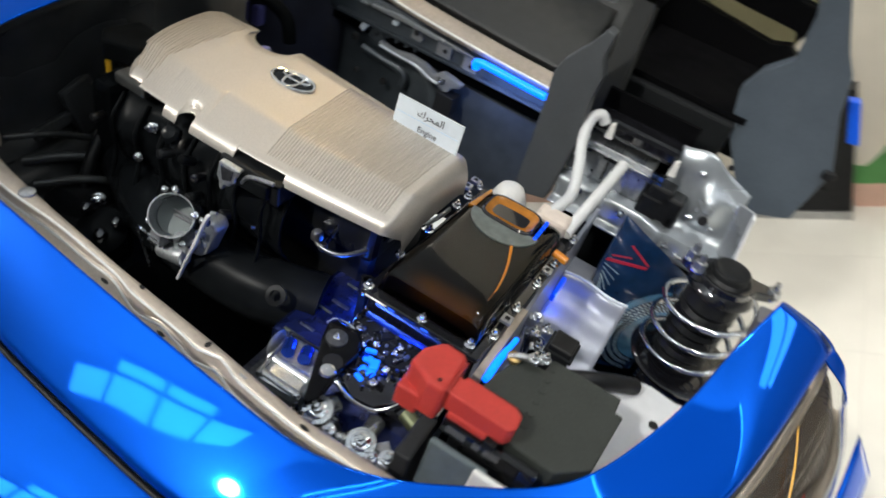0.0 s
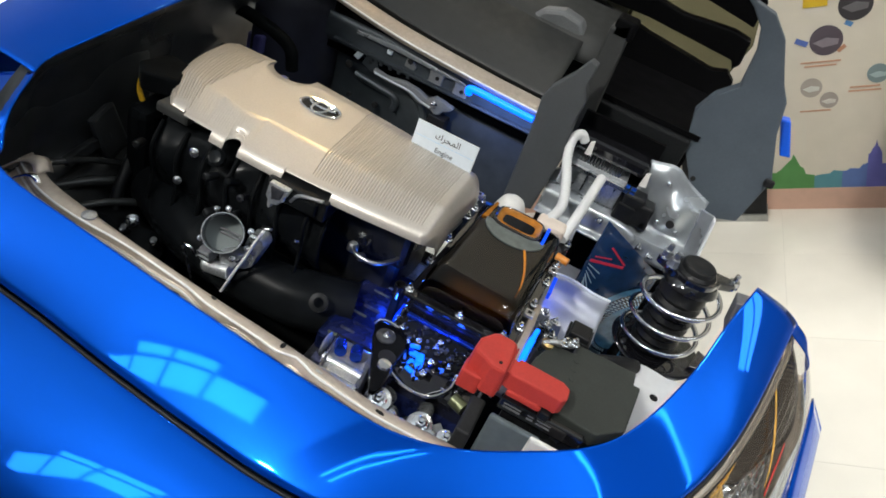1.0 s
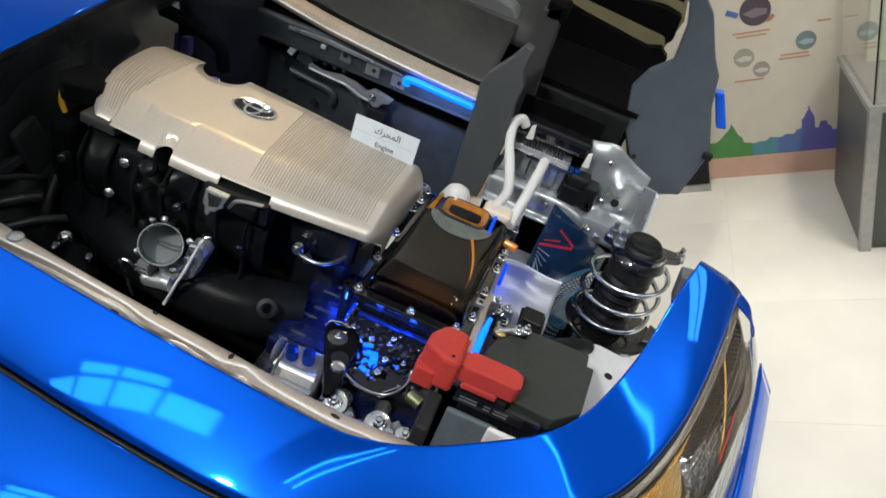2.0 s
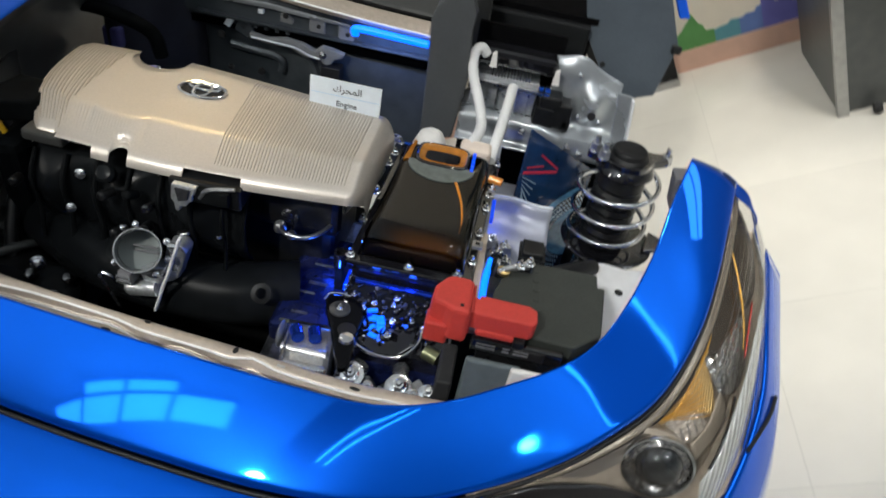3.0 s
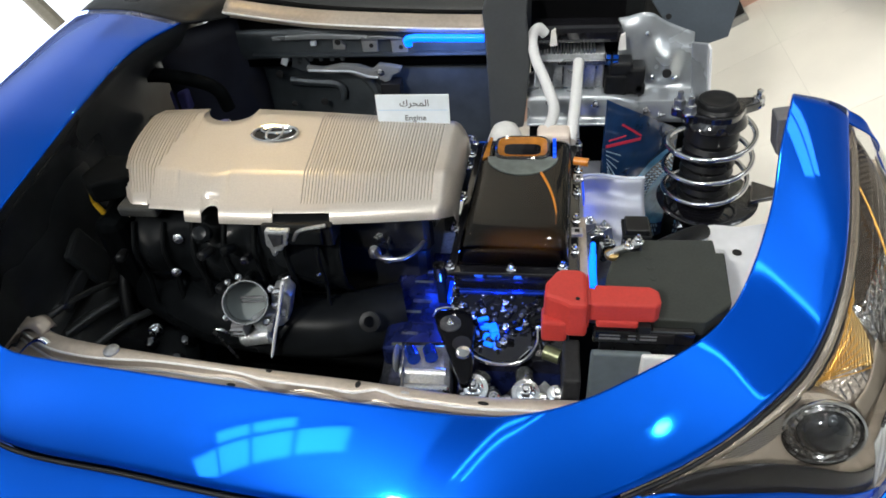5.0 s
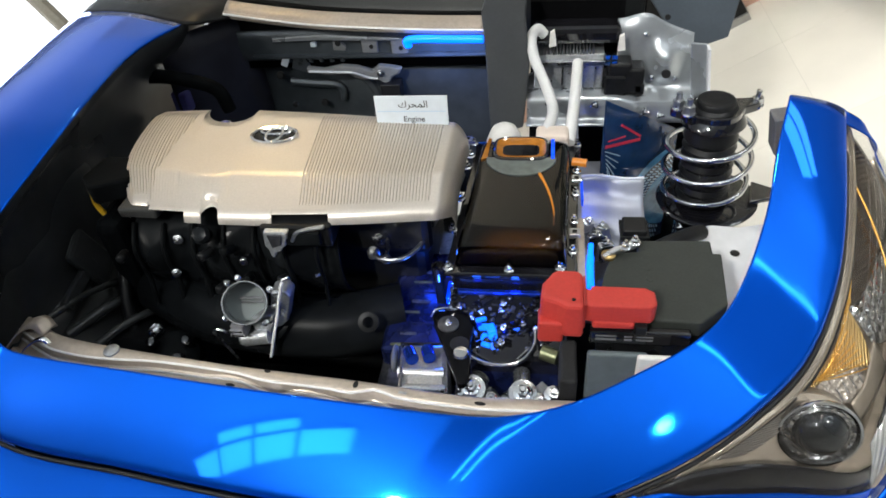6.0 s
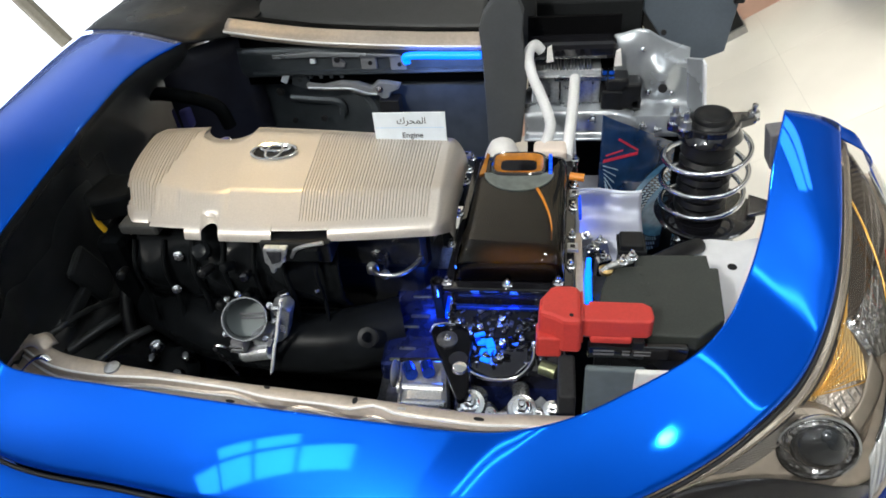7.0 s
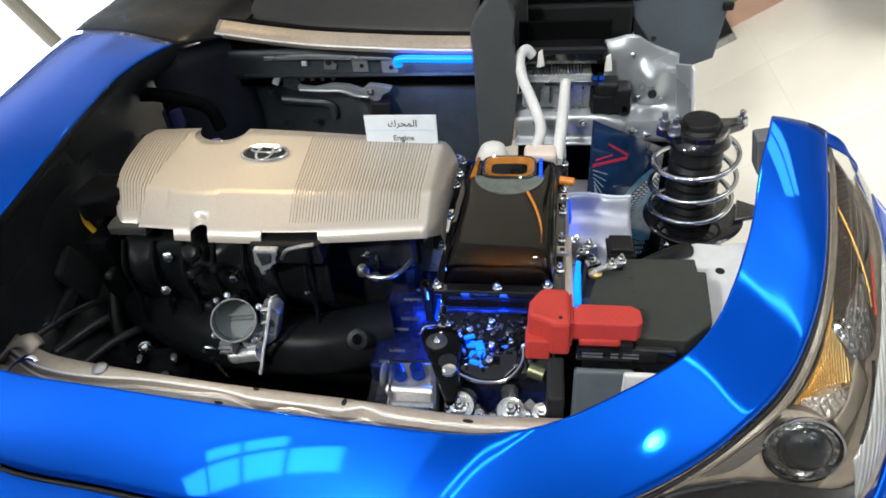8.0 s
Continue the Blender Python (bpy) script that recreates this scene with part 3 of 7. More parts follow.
HOOD_IN = [(-0.690, -0.30, 0.872), (-0.656, -0.381, 0.846), (-0.632, -0.42, 0.806), (-0.603, -0.443, 0.777), (-0.412, -0.461, 0.769), (-0.233, -0.476, 0.763), (-0.065, -0.487, 0.758), (0.094, -0.496, 0.755), (0.169, -0.490, 0.757),
           (0.244, -0.469, 0.766), (0.319, -0.433, 0.781), (0.396, -0.390, 0.800), (0.446, -0.344, 0.820), (0.483, -0.280, 0.847),
           (0.517, -0.195, 0.884), (0.541, -0.104, 0.923), (0.572, -0.011, 0.963)]
HOOD_OUT = [(-0.84, -0.33, 0.80), (-0.79, -0.43, 0.765), (-0.71, -0.505, 0.725), (-0.580, -0.548, 0.688), (-0.400, -0.568, 0.680), (-0.250, -0.588, 0.680), (-0.100, -0.603, 0.680), (0.020, -0.612, 0.682), (0.130, -0.608, 0.686),
            (0.235, -0.586, 0.693), (0.315, -0.555, 0.706), (0.395, -0.515, 0.722), (0.467, -0.467, 0.744), (0.546, -0.393, 0.774),
            (0.600, -0.295, 0.815), (0.632, -0.185, 0.862), (0.667, -0.005, 0.922)]


WING_IN = [(-0.640, -0.405, 0.825), (-0.660, -0.375, 0.850), (-0.690, -0.300, 0.872), (-0.700, -0.255, 0.883), (-0.676, -0.145, 0.916), (-0.657, -0.068, 0.940), (-0.652, 0.05, 0.953), (-0.652, 0.163, 0.957), (-0.632, 0.25, 0.960), (-0.598, 0.326, 0.960)]


def shell():
    car = thing("cutaway_car", (0.0, 0.5, 0.0), "metallic blue hybrid car, front cut open, tilted sideways", "car")
    n = 150
    a, b = spline(HOOD_IN, n), spline(HOOD_OUT, n)
    rows = []
    for p, q in zip(a, b):
        d = q - p
        w = d.length
        roll = min(1.0, max(0.0, (p.y + 0.25) / 0.24))
        roll = roll * roll * (3 - 2 * roll)
        crown = 0.09 - 0.065 / (1 + math.exp(-(p.x - 0.28) / 0.04))
        rows.append([p + d * u + Vector((0, 0, 1)) * (w * (crown * u * (1 - u) + 0.13 * roll * (u - u ** 4) + 0.05 * (u - u ** 70))) for u in [k / 33 for k in range(30)] + [0.9 + 0.1 * (k / 14) ** 0.6 for k in range(15)]])
    bm = B()
    grid(bm, rows)
    hood = part("hood_rim", bm, PAINT, car, "metallic blue hood, sawn out round the engine bay", smooth=True, thick=0.0035)
    # the end of the rim, folded down towards the wheel arch
    tip = rows[-1]
    bm = B()
    grid(bm, [tip, [p + Vector((0.010, 0.018, -0.010)) for p in tip], [p + Vector((0.018, 0.030, -0.05)) for p in tip]])
    part("rim_end", bm, PAINT, hood, smooth=True, thick=0.003)
    part("rim_bracket", prism(B(), [(0.560, 0.915), (0.590, 0.92), (0.600, 0.86), (0.582, 0.842), (0.572, 0.85)], -0.01, 0.03, "y"), SILVER_DK, hood, "grey folded bracket under the sawn edge", bevel=0.003)
    # dark seal in the gap
    path = [q + Vector((0, -0.004, -0.006)) for q in b]
    part("hood_gap_seal", tube(B(), path, 0.0035, 8), GAP, car, "black rubber gap seal", smooth=True)
    # bumper below the gap, down and forward
    ctr = [(-0.98, -0.12, 0.77), (-0.91, -0.25, 0.782)] + [(x, y - 0.007, z - 0.007) for x, y, z in HOOD_OUT[0:11]] + [(0.352, -0.572, 0.672)]
    edge = spline(ctr, 40)
    rows = []
    for p in edge:
        k = 1 - min(1.0, abs(p.x + 0.1) / 0.9) ** 2
        rows.append([p, p + Vector((0, -0.004, -0.0005)), p + Vector((0, -0.018, -0.004)), p + Vector((0, -0.06, -0.018)), p + Vector((0, -0.12, -0.048)), p + Vector((0, -0.17 - 0.02 * k, -0.10)), p + Vector((0, -0.19 - 0.02 * k, -0.18)), p + Vector((0, -0.17, -0.30)), p + Vector((0, -0.05, -0.48))])
    bm = B()
    grid(bm, [spline(r, 30) for r in rows])
    part("front_bumper", bm, PAINT, car, "metallic blue front bumper", smooth=True, thick=0.004)
    # bumper skin below and outside the headlamp
    lower = spline([(0.235, -0.606, 0.672), (0.36, -0.575, 0.632), (0.50, -0.535, 0.612), (0.64, -0.50, 0.60), (0.72, -0.40, 0.615), (0.793, -0.22, 0.65), (0.820, -0.02, 0.70), (0.830, 0.10, 0.735)], 40)
    rows = []
    for k, p in enumerate(lower):
        u = k / 39
        out = Vector((0.25 + 0.75 * u, -1 + 0.8 * u, 0)).normalized()
        rows.append([p, p + out * 0.012 + Vector((0, 0, -0.012)), p + out * 0.05 + Vector((0, 0, -0.05)), p + out * 0.085 + Vector((0, 0, -0.14)), p + out * 0.09 + Vector((0, 0, -0.25)), p + out * 0.06 + Vector((0, 0, -0.42))])
    bm = B()
    grid(bm, rows)
    corner = part("corner_bumper", bm, PAINT, car, "metallic blue bumper corner", smooth=True, thick=0.004)
    seam = [rows[24][0].lerp(rows[25][0], 0.6), rows[26][0].lerp(rows[26][1], 0.9), rows[27][1].lerp(rows[27][2], 0.20), rows[28][1].lerp(rows[28][2], 0.42), rows[29][1].lerp(rows[29][2], 0.60)]
    part("shut_line", tube(B(), [p + Vector((0.001, -0.001, 0.001)) for p in spline(seam, 18)], 0.0035, 8), GAP, corner, "dark shut line", smooth=True)
    # the far wing: rim beside the bay, crown and flank
    inner = spline(WING_IN[2:], 26)
    rows = []
    for k, p in enumerate(inner):
        u = k / 25
        end = 0.13 * u * u
        xo = -0.915 - 0.05 * u
        d = Vector((xo - p.x, 0, 0))
        rows.append(spline([p, p + 0.10 * d + Vector((0, 0.1 * end, 0.004)), p + 0.38 * d + Vector((0, 0.4 * end, 0.008)), p + 0.68 * d + Vector((0, 0.7 * end, -0.002)), p + 0.88 * d + Vector((0, 0.9 * end, -0.020)),
                            p + d + Vector((0, end, -0.065)), p + 1.04 * d + Vector((0, end, -0.17)), p + 1.04 * d + Vector((0, end, -0.33)), p + 0.98 * d + Vector((0, end, -0.50))], 33))
    bm = B()
    grid(bm, rows)
    part("wing", bm, PAINT, car, "metallic blue far wing with its flank", smooth=True, thick=0.0035)
    # stepped black liner between far wing and bay
    bm = B()
    rows = []
    edge = spline(WING_IN, 24) + [Vector((-0.60, 0.40, 0.955)), Vector((-0.60, 0.48, 0.95))]
    for p in edge:
        rows.append([p + Vector((-0.030, 0, -0.001)), p + Vector((-0.004, 0, -0.005)), p + Vector((-0.004, 0, -0.015)), p + Vector((-0.022, 0, -0.05)), Vector((min(p.x, -0.66) - 0.04, p.y, p.z - 0.13)), Vector((min(p.x, -0.66) - 0.05, p.y, p.z - 0.25)), Vector((-0.68, p.y, 0.60)), Vector((-0.60, p.y, 0.50)), Vector((-0.50, p.y, 0.42))])
    grid(bm, [[r[0], r[1]] + spline(r[2:], 20) for r in rows])
    liner = part("inner_wing", bm, INNER, car, "glossy black inner wing", smooth=True, thick=0.004)
    for x, y, z, w in [(-0.705, 0.02, 0.74, 0.05), (-0.70, -0.18, 0.66, 0.06), (-0.695, 0.2, 0.76, 0.05)]:
        part("pressing", box(B(), -0.004, 0.012, -w, w, -0.012, 0.012, pose(x, y, z, 8, -12, 0)), INNER, liner, bevel=0.004)
    guard = B()
    grid(guard, [spline([(-0.705, y, 0.66 + 0.05 * math.sin(5 * y)), (-0.66, y + 0.01, 0.60), (-0.62, y, 0.565 + 0.02 * math.sin(9 * y)), (-0.575, y - 0.01, 0.55), (-0.54, y, 0.50)], 14) for y in (-0.34 + 0.03 * k for k in range(14))])
    splash = part("splash_guard", guard, SHINY_GUARD, car, "glossy black splash guard", smooth=True, thick=0.003)
    for k, (a, b) in enumerate([((-0.590, -0.125, 0.600), (-0.692, -0.270, 0.612)), ((-0.540, -0.150, 0.585), (-0.636, -0.290, 0.600)), ((-0.645, -0.110, 0.612), (-0.712, -0.285, 0.662))]):
        part("guard_ridge", tube(B(), spline([a, (Vector(a) + Vector(b)) / 2 + Vector((0, 0, 0.012)), b], 14), 0.011 - 0.002 * k, 10), SHINY_GUARD, splash, smooth=True)
    part("guard_panel", box(B(), -0.006, 0.010, -0.040, 0.040, -0.055, 0.055, pose(-0.702, -0.120, 0.672, 12, -14, 8)), INNER, splash, "dull black panel", bevel=0.012)
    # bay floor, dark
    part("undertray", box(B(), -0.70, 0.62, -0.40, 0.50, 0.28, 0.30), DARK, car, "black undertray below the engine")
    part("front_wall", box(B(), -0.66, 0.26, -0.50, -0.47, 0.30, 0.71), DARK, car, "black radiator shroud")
    return car


def radiator_support(car):
    """The pressed beam along the front of the bay, with its wavy inner step and slots."""
    back = spline([(-0.665, -0.335, 0.735), (-0.62, -0.358, 0.735), (-0.569, -0.377, 0.735), (-0.461, -0.394, 0.735), (-0.263, -0.417, 0.735), (-0.082, -0.432, 0.735), (0.088, -0.449, 0.735), (0.168, -0.449, 0.735), (0.25, -0.447, 0.735)], 90)
    rows = []

    def ramp(x, at, soft):
        return 1 / (1 + math.exp(-(x - at) / soft))

    def hump(x, at, wide):
        return math.exp(-((x - at) / wide) ** 2)

    for p in back:
        x = p.x
        w = 0.062 - 0.014 * max(0, (x + 0.3) / 0.55)
        st = 0.0125 + 0.008 * ramp(x, -0.235, 0.010) + 0.017 * ramp(-x, 0.45, 0.03) - 0.009 * hump(x, -0.040, 0.022) + 0.003 * hump(x, -0.080, 0.018)
        lo = st + 0.003 - 0.005 * hump(x, -0.272, 0.028) + 0.005 * hump(x, -0.195, 0.020) - 0.004 * hump(x, -0.150, 0.020) + 0.004 * ramp(x, -0.095, 0.010)
        rows.append([p + Vector((0, 0.001, -0.03)), p + Vector((0, 0, 0)), p + Vector((0, -0.004, 0.003)), p + Vector((0, -st + 0.004, 0.003)), p + Vector((0, -st, 0.000)),
                     p + Vector((0, -lo + 0.002, -0.013)), p + Vector((0, -lo - 0.003, -0.0165)), p + Vector((0, -w + 0.010, -0.018)), p + Vector((0, -w + 0.004, -0.010)), p + Vector((0, -w - 0.02, -0.009))])
    bm = B()
    grid(bm, rows)
    beam = part("radiator_support", bm, PRIMER, car, "beige pressed steel radiator support beam", smooth=True, thick=0.002)
    # pale beads drawn as the highlights along the two folds of the beam
    part("upper_bead", tube(B(), [r[4] + Vector((0, 0, 0.0008)) for r in rows], 0.0021, 8), EDGE_SHINE, beam, "pale bead painted in as the edge highlight", smooth=True)
    part("lower_bead", tube(B(), [r[6] + Vector((0, 0, 0.0004)) for r in rows], 0.0022, 8), EDGE_SHINE, beam, "pale bead painted in as the edge highlight", smooth=True)
    for x, y, l, wd in [(-0.211, -0.426, 0.005, 0.0028), (-0.071, -0.442, 0.004, 0.006), (0.112, -0.463, 0.008, 0.003), (-0.271, -0.440, 0.008, 0.0028), (-0.142, -0.458, 0.008, 0.0028)]:
        bm = B()
        lathe(bm, [(1, 0), (1, 0.0012)], (0, 0, 0), sides=16)
        bmesh.ops.transform(bm, matrix=pose(x, y, 0.7378 if x not in (-0.271, -0.142) else 0.7175, 0, 0, -7) @ Matrix.Diagonal((l, wd, 1, 1)), verts=bm.verts)
        part("slot", bm, GAP, beam, "dark slot")
    bm = B()
    box(bm, -0.006, 0.006, -0.002, 0.002, 0, 0.0015, pose(-0.0, -0.452, 0.7375, 0, 0, -7))
    part("weld_tab", bm, STEEL, beam)
    part("rivet", lathe(B(), [(0.013, 0), (0.012, 0.003), (0.007, 0.005), (0.003, 0.0055)], (-0.478, -0.402, 0.7378), sides=24), STEEL, beam, "dull steel rivet", smooth=True)
    # end bracket
    bm = B()
    path = spline([(-0.675, -0.385, 0.722), (-0.660, -0.372, 0.740), (-0.640, -0.355, 0.752), (-0.622, -0.352, 0.752), (-0.605, -0.362, 0.740)], 16)
    grid(bm, [[p + Vector((-0.006, -0.022, -0.004)), p + Vector((0, 0, 0.001)), p + Vector((0.004, 0.008, -0.003))] for p in path])
    part("end_bracket", bm, PRIMER, beam, smooth=True, thick=0.0025)
    bm = B()
    grid(bm, [[p + Vector((0.02, -0.042, -0.012)), p + Vector((0.023, -0.034, -0.008))] for p in path])
    part("clip", bm, CHROME, beam, smooth=True, thick=0.002)


def headlamp(car):
    top = spline([(0.318, -0.562, 0.698), (0.397, -0.521, 0.714), (0.470, -0.472, 0.736), (0.551, -0.396, 0.766), (0.606, -0.295, 0.807), (0.638, -0.184, 0.854), (0.657, -0.060, 0.908), (0.672, 0.01, 0.92)], 44)
    bot = spline([(0.330, -0.580, 0.655), (0.400, -0.560, 0.632), (0.500, -0.536, 0.618), (0.630, -0.498, 0.605), (0.718, -0.395, 0.625), (0.775, -0.225, 0.665), (0.785, -0.05, 0.750), (0.709, -0.003, 0.888)], 44)
    nrm = Vector((0.55, -0.75, 0.85)).normalized()

    def at(k, u, lift):
        i = min(int(k), 42)
        p, q = top[i].lerp(top[i + 1], k - i), bot[i].lerp(bot[i + 1], k - i)
        d = q - p
        return p + d * u + nrm * (0.16 * d.length * math.sin(math.pi * u) - lift)

    def skin(lift, u0=0.0, u1=1.0, k0=0, k1=44, cols=13):
        return grid_bm([[at(k, u0 + (u1 - u0) * c / (cols - 1), lift) for c in range(cols)] for k in range(k0, k1)])

    def patch(lift, stations, cols=7, n=16):
        """A skin whose width follows stations (k, u0, u1) along the lamp."""
        st = spline(stations, n)
        return grid_bm([[at(max(0, min(43, s.x)), s.y + (s.z - s.y) * c / (cols - 1), lift) for c in range(cols)] for s in st])

    def wire(name, a, b, lift, r, mat, parent, sag=0.0):
        pts = [at(a[0] + (b[0] - a[0]) * v, a[1] + (b[1] - a[1]) * v + sag * math.sin(math.pi * v), lift) for v in (i / 9 for i in range(10))]
        part(name, tube(B(), pts, r, 6), mat, parent, smooth=True)

    housing = relief(shader("lamp_housing", (0.56, 0.48, 0.39), 0.24, 0.35, coat=0.3, grain=0.15, scale=40), "cells", 38, 0.004)
    amber_m = relief(shader("amber_reflector", (1.0, 0.66, 0.26), 0.24, 0.65, grain=0.1, scale=80), "flutes", 130, 0.0022, (0, 35, 20))
    bright_m = relief(shader("bright_reflector", (0.84, 0.82, 0.79), 0.10, 0.95, grain=0.05, scale=60), "cells", 75, 0.006)
    dark_m = relief(shader("smoked_reflector", (0.15, 0.12, 0.095), 0.20, 0.8, grain=0.2, scale=30), "flutes", 60, 0.0010, (20, 0, 50))
    flute_m = relief(shader("fluted_reflector", (0.74, 0.67, 0.58), 0.18, 0.6, grain=0.05, scale=60), "flutes", 150, 0.003, (0, 0, 70))
    dot_m = relief(shader("dotted_reflector", (0.66, 0.59, 0.51), 0.22, 0.5, grain=0.05, scale=60), "cells", 150, 0.003)
    plain_m = shader("beige_bezel", (0.36, 0.31, 0.25), 0.3, 0.35, coat=0.4, grain=0.08, scale=40)
    lampo = part("headlamp", grid_bm([[at(k, c / 16, 0.052 * min(1, (1 - c / 16) / 0.2) + 0.003) for c in range(17)] for k in range(42)]), housing, car, "clear headlamp with projector lens and amber reflector", smooth=True, thick=0.003)
    part("wing_tip", patch(-0.0015, [(39.9, -0.02, 0.08), (40.5, -0.02, 0.42), (41.1, -0.02, 0.80), (41.7, -0.02, 1.0), (43.0, -0.02, 1.0)], 16, 18), PAINT, car, "metallic blue wing tip above the headlamp", smooth=True, thick=0.003)
    part("wing_edge", patch(-0.001, [(27, 0.99, 1.02), (33, 0.985, 1.03), (41.5, 0.98, 1.03)], 4, 16), PAINT, car, "metallic blue wing edge beside the headlamp", smooth=True, thick=0.003)
    cover = part("lens_cover", skin(0.0, k1=42), CLEAR, lampo, "clear lens cover", smooth=True, thick=0.0025)
    cover.visible_shadow = False
    part("upper_strip", patch(0.004, [(4, 0.004, 0.075), (14, 0.004, 0.070), (22, 0.004, 0.060), (30, 0.004, 0.065), (41.0, 0.01, 0.09)], 4, 30), CHAMP, lampo, "champagne trim strip", smooth=True, thick=0.002)
    part("strip_groove", patch(0.007, [(8, 0.078, 0.094), (16, 0.073, 0.090), (24, 0.063, 0.080), (31, 0.068, 0.084), (41.0, 0.093, 0.11)], 3, 30), GAP, lampo, "dark groove beside the strip", smooth=True, thick=0.002)
    part("dark_bezel", patch(0.026, [(25.2, 0.10, 0.13), (26.5, 0.09, 0.22), (28.5, 0.09, 0.28), (31, 0.09, 0.36), (34, 0.10, 0.56), (37, 0.11, 0.74), (41.2, 0.12, 0.90)], 9, 22), dark_m, lampo, "smoked inner bezel", smooth=True, thick=0.002)
    side = part("side_reflector", patch(0.031, [(25.4, 0.17, 0.42), (27, 0.25, 0.56), (29.5, 0.29, 0.70), (31.5, 0.29, 0.74)], 11, 18), bright_m, lampo, "bright faceted side reflector", smooth=True, thick=0.002)
    part("rear_reflector", patch(0.033, [(31.0, 0.27, 0.76), (33.5, 0.28, 0.80), (36, 0.42, 0.82), (40.5, 0.52, 0.86)], 9, 16), flute_m, lampo, "fluted champagne rear reflector", smooth=True, thick=0.002)
    for v in range(3):
        wire("flute", (26.0 + 0.5 * v, 0.27 + 0.06 * v), (37 - 0.6 * v, 0.34 + 0.07 * v), 0.027, 0.0011, REFLECT, side, -0.02)
    amber = part("amber_reflector", patch(0.024, [(18.2, 0.125, 0.150), (20.0, 0.135, 0.195), (21.6, 0.15, 0.26), (22.8, 0.155, 0.345), (23.7, 0.145, 0.40), (24.5, 0.115, 0.33), (25.3, 0.10, 0.15)], 11, 26), amber_m, lampo, "amber fluted turn signal reflector", smooth=True, thick=0.002)
    for v in range(8):
        wire("flute", (18.8 + 0.2 * v, 0.132 + 0.004 * v), (23.2 + 0.10 * v, 0.385 - 0.034 * v), 0.0215, 0.0009, AMBER, amber)
    part("amber_strip", patch(0.020, [(24.6, 0.10, 0.14), (25.8, 0.095, 0.15), (26.4, 0.095, 0.11)], 4), AMBER, lampo, "amber upper corner", smooth=True, thick=0.002)
    wire("amber_line", (34.2, 0.13), (30.2, 0.42), 0.018, 0.0014, AMBER, lampo, 0.015)
    wire("amber_line", (32.5, 0.27), (29.5, 0.46), 0.020, 0.0010, AMBER, lampo, 0.02)
    wire("amber_line", (27.0, 0.11), (22.0, 0.13), 0.016, 0.0012, AMBER, lampo, 0.01)
    part("red_marker", patch(0.010, [(28.8, 0.435, 0.450), (30.5, 0.41, 0.428), (32.5, 0.40, 0.412)], 4, 16), REDLENS, lampo, "red side marker", smooth=True, thick=0.002)
    part("dotted_plate", patch(0.033, [(18.6, 0.20, 0.30), (20.2, 0.21, 0.40), (21.8, 0.28, 0.45), (23.2, 0.36, 0.47)], 9, 16), dot_m, lampo, "dotted champagne plate", smooth=True, thick=0.002)
    part("bezel_plate", patch(0.030, [(20.8, 0.43, 0.56), (22.6, 0.45, 0.58), (24.4, 0.42, 0.60), (25.6, 0.41, 0.60)], 7, 14), plain_m, lampo, "beige bezel plate", smooth=True, thick=0.002)
    part("fluted_plate", patch(0.036, [(9.5, 0.17, 0.24), (12, 0.16, 0.32), (14, 0.14, 0.30), (16.5, 0.12, 0.24), (18.5, 0.10, 0.18)], 9, 18), flute_m, lampo, "fluted champagne plate", smooth=True, thick=0.002)
    part("lower_trim", patch(0.008, [(1, 0.08, 0.98), (5, 0.10, 0.98), (9, 0.24, 0.985), (12, 0.37, 0.985), (15.5, 0.58, 0.985), (19, 0.78, 0.985), (23, 0.90, 0.985)], 11, 24), GLOSS, lampo, "black lower trim", smooth=True, thick=0.003)
    part("bumper_lip", patch(-0.001, [(0, 0.05, 1.0), (2.5, 0.20, 1.0), (5, 0.42, 1.0), (9, 0.58, 1.0), (13, 0.72, 1.0), (17, 0.86, 1.0), (20, 0.97, 1.0)], 9, 24), PAINT, car, "metallic blue bumper edge below the headlamp", smooth=True, thick=0.003)
    wire("notch_trim", (25.6, 0.435), (21.0, 0.60), 0.006, 0.0026, GLOSS, lampo, 0.01)
    part("side_fin", patch(0.006, [(20, 0.64, 0.985), (23, 0.56, 0.985), (26, 0.50, 0.985), (32, 0.52, 0.985), (35, 0.68, 0.985), (38, 0.82, 0.985), (41.2, 0.92, 0.985)], 7, 24), relief(shader("pale_clear_edge", (0.74, 0.76, 0.75), 0.16, 0.35, coat=1.0), "flutes", 30, 0.003, (40, 0, 0)), lampo, "pale clear side edge", smooth=True, thick=0.002)
    for i in range(7):
        for j in range(5):
            a, b = at(19.6, 0.285 + 0.012 * i, 0.0315), at(22.6, 0.36 + 0.012 * i, 0.0315)
            place("stud", STUD, Matrix.Translation(a.lerp(b, j / 4)), lampo)
    for k, u in [(26.4, 0.30), (27.2, 0.34), (28.0, 0.38), (27.0, 0.40), (28.9, 0.41), (27.8, 0.44)]:
        place("stud", STUD_BIG, Matrix.Translation(at(k, u, 0.026)), lampo)
    # projector
    c = Vector((0.566, -0.455, 0.701))
    ax = Vector((-0.08, -0.95, 0.30)).normalized()
    bm = B()
    lathe(bm, [(0.042, -0.03), (0.050, -0.012), (0.0535, -0.002), (0.0525, 0.002), (0.0495, 0.002), (0.046, -0.006)], c, axis=ax, sides=44, close_ends=False)
    part("bezel_ring", bm, CHROME, lampo, "chrome projector ring", smooth=True, thick=0.0015)
    plate = B()
    lathe(plate, [(0.046, -0.010), (0.056, -0.006), (0.063, -0.010), (0.060, -0.030)], c + Vector((-0.014, 0.0, -0.007)), axis=ax, sides=40, close_ends=False)
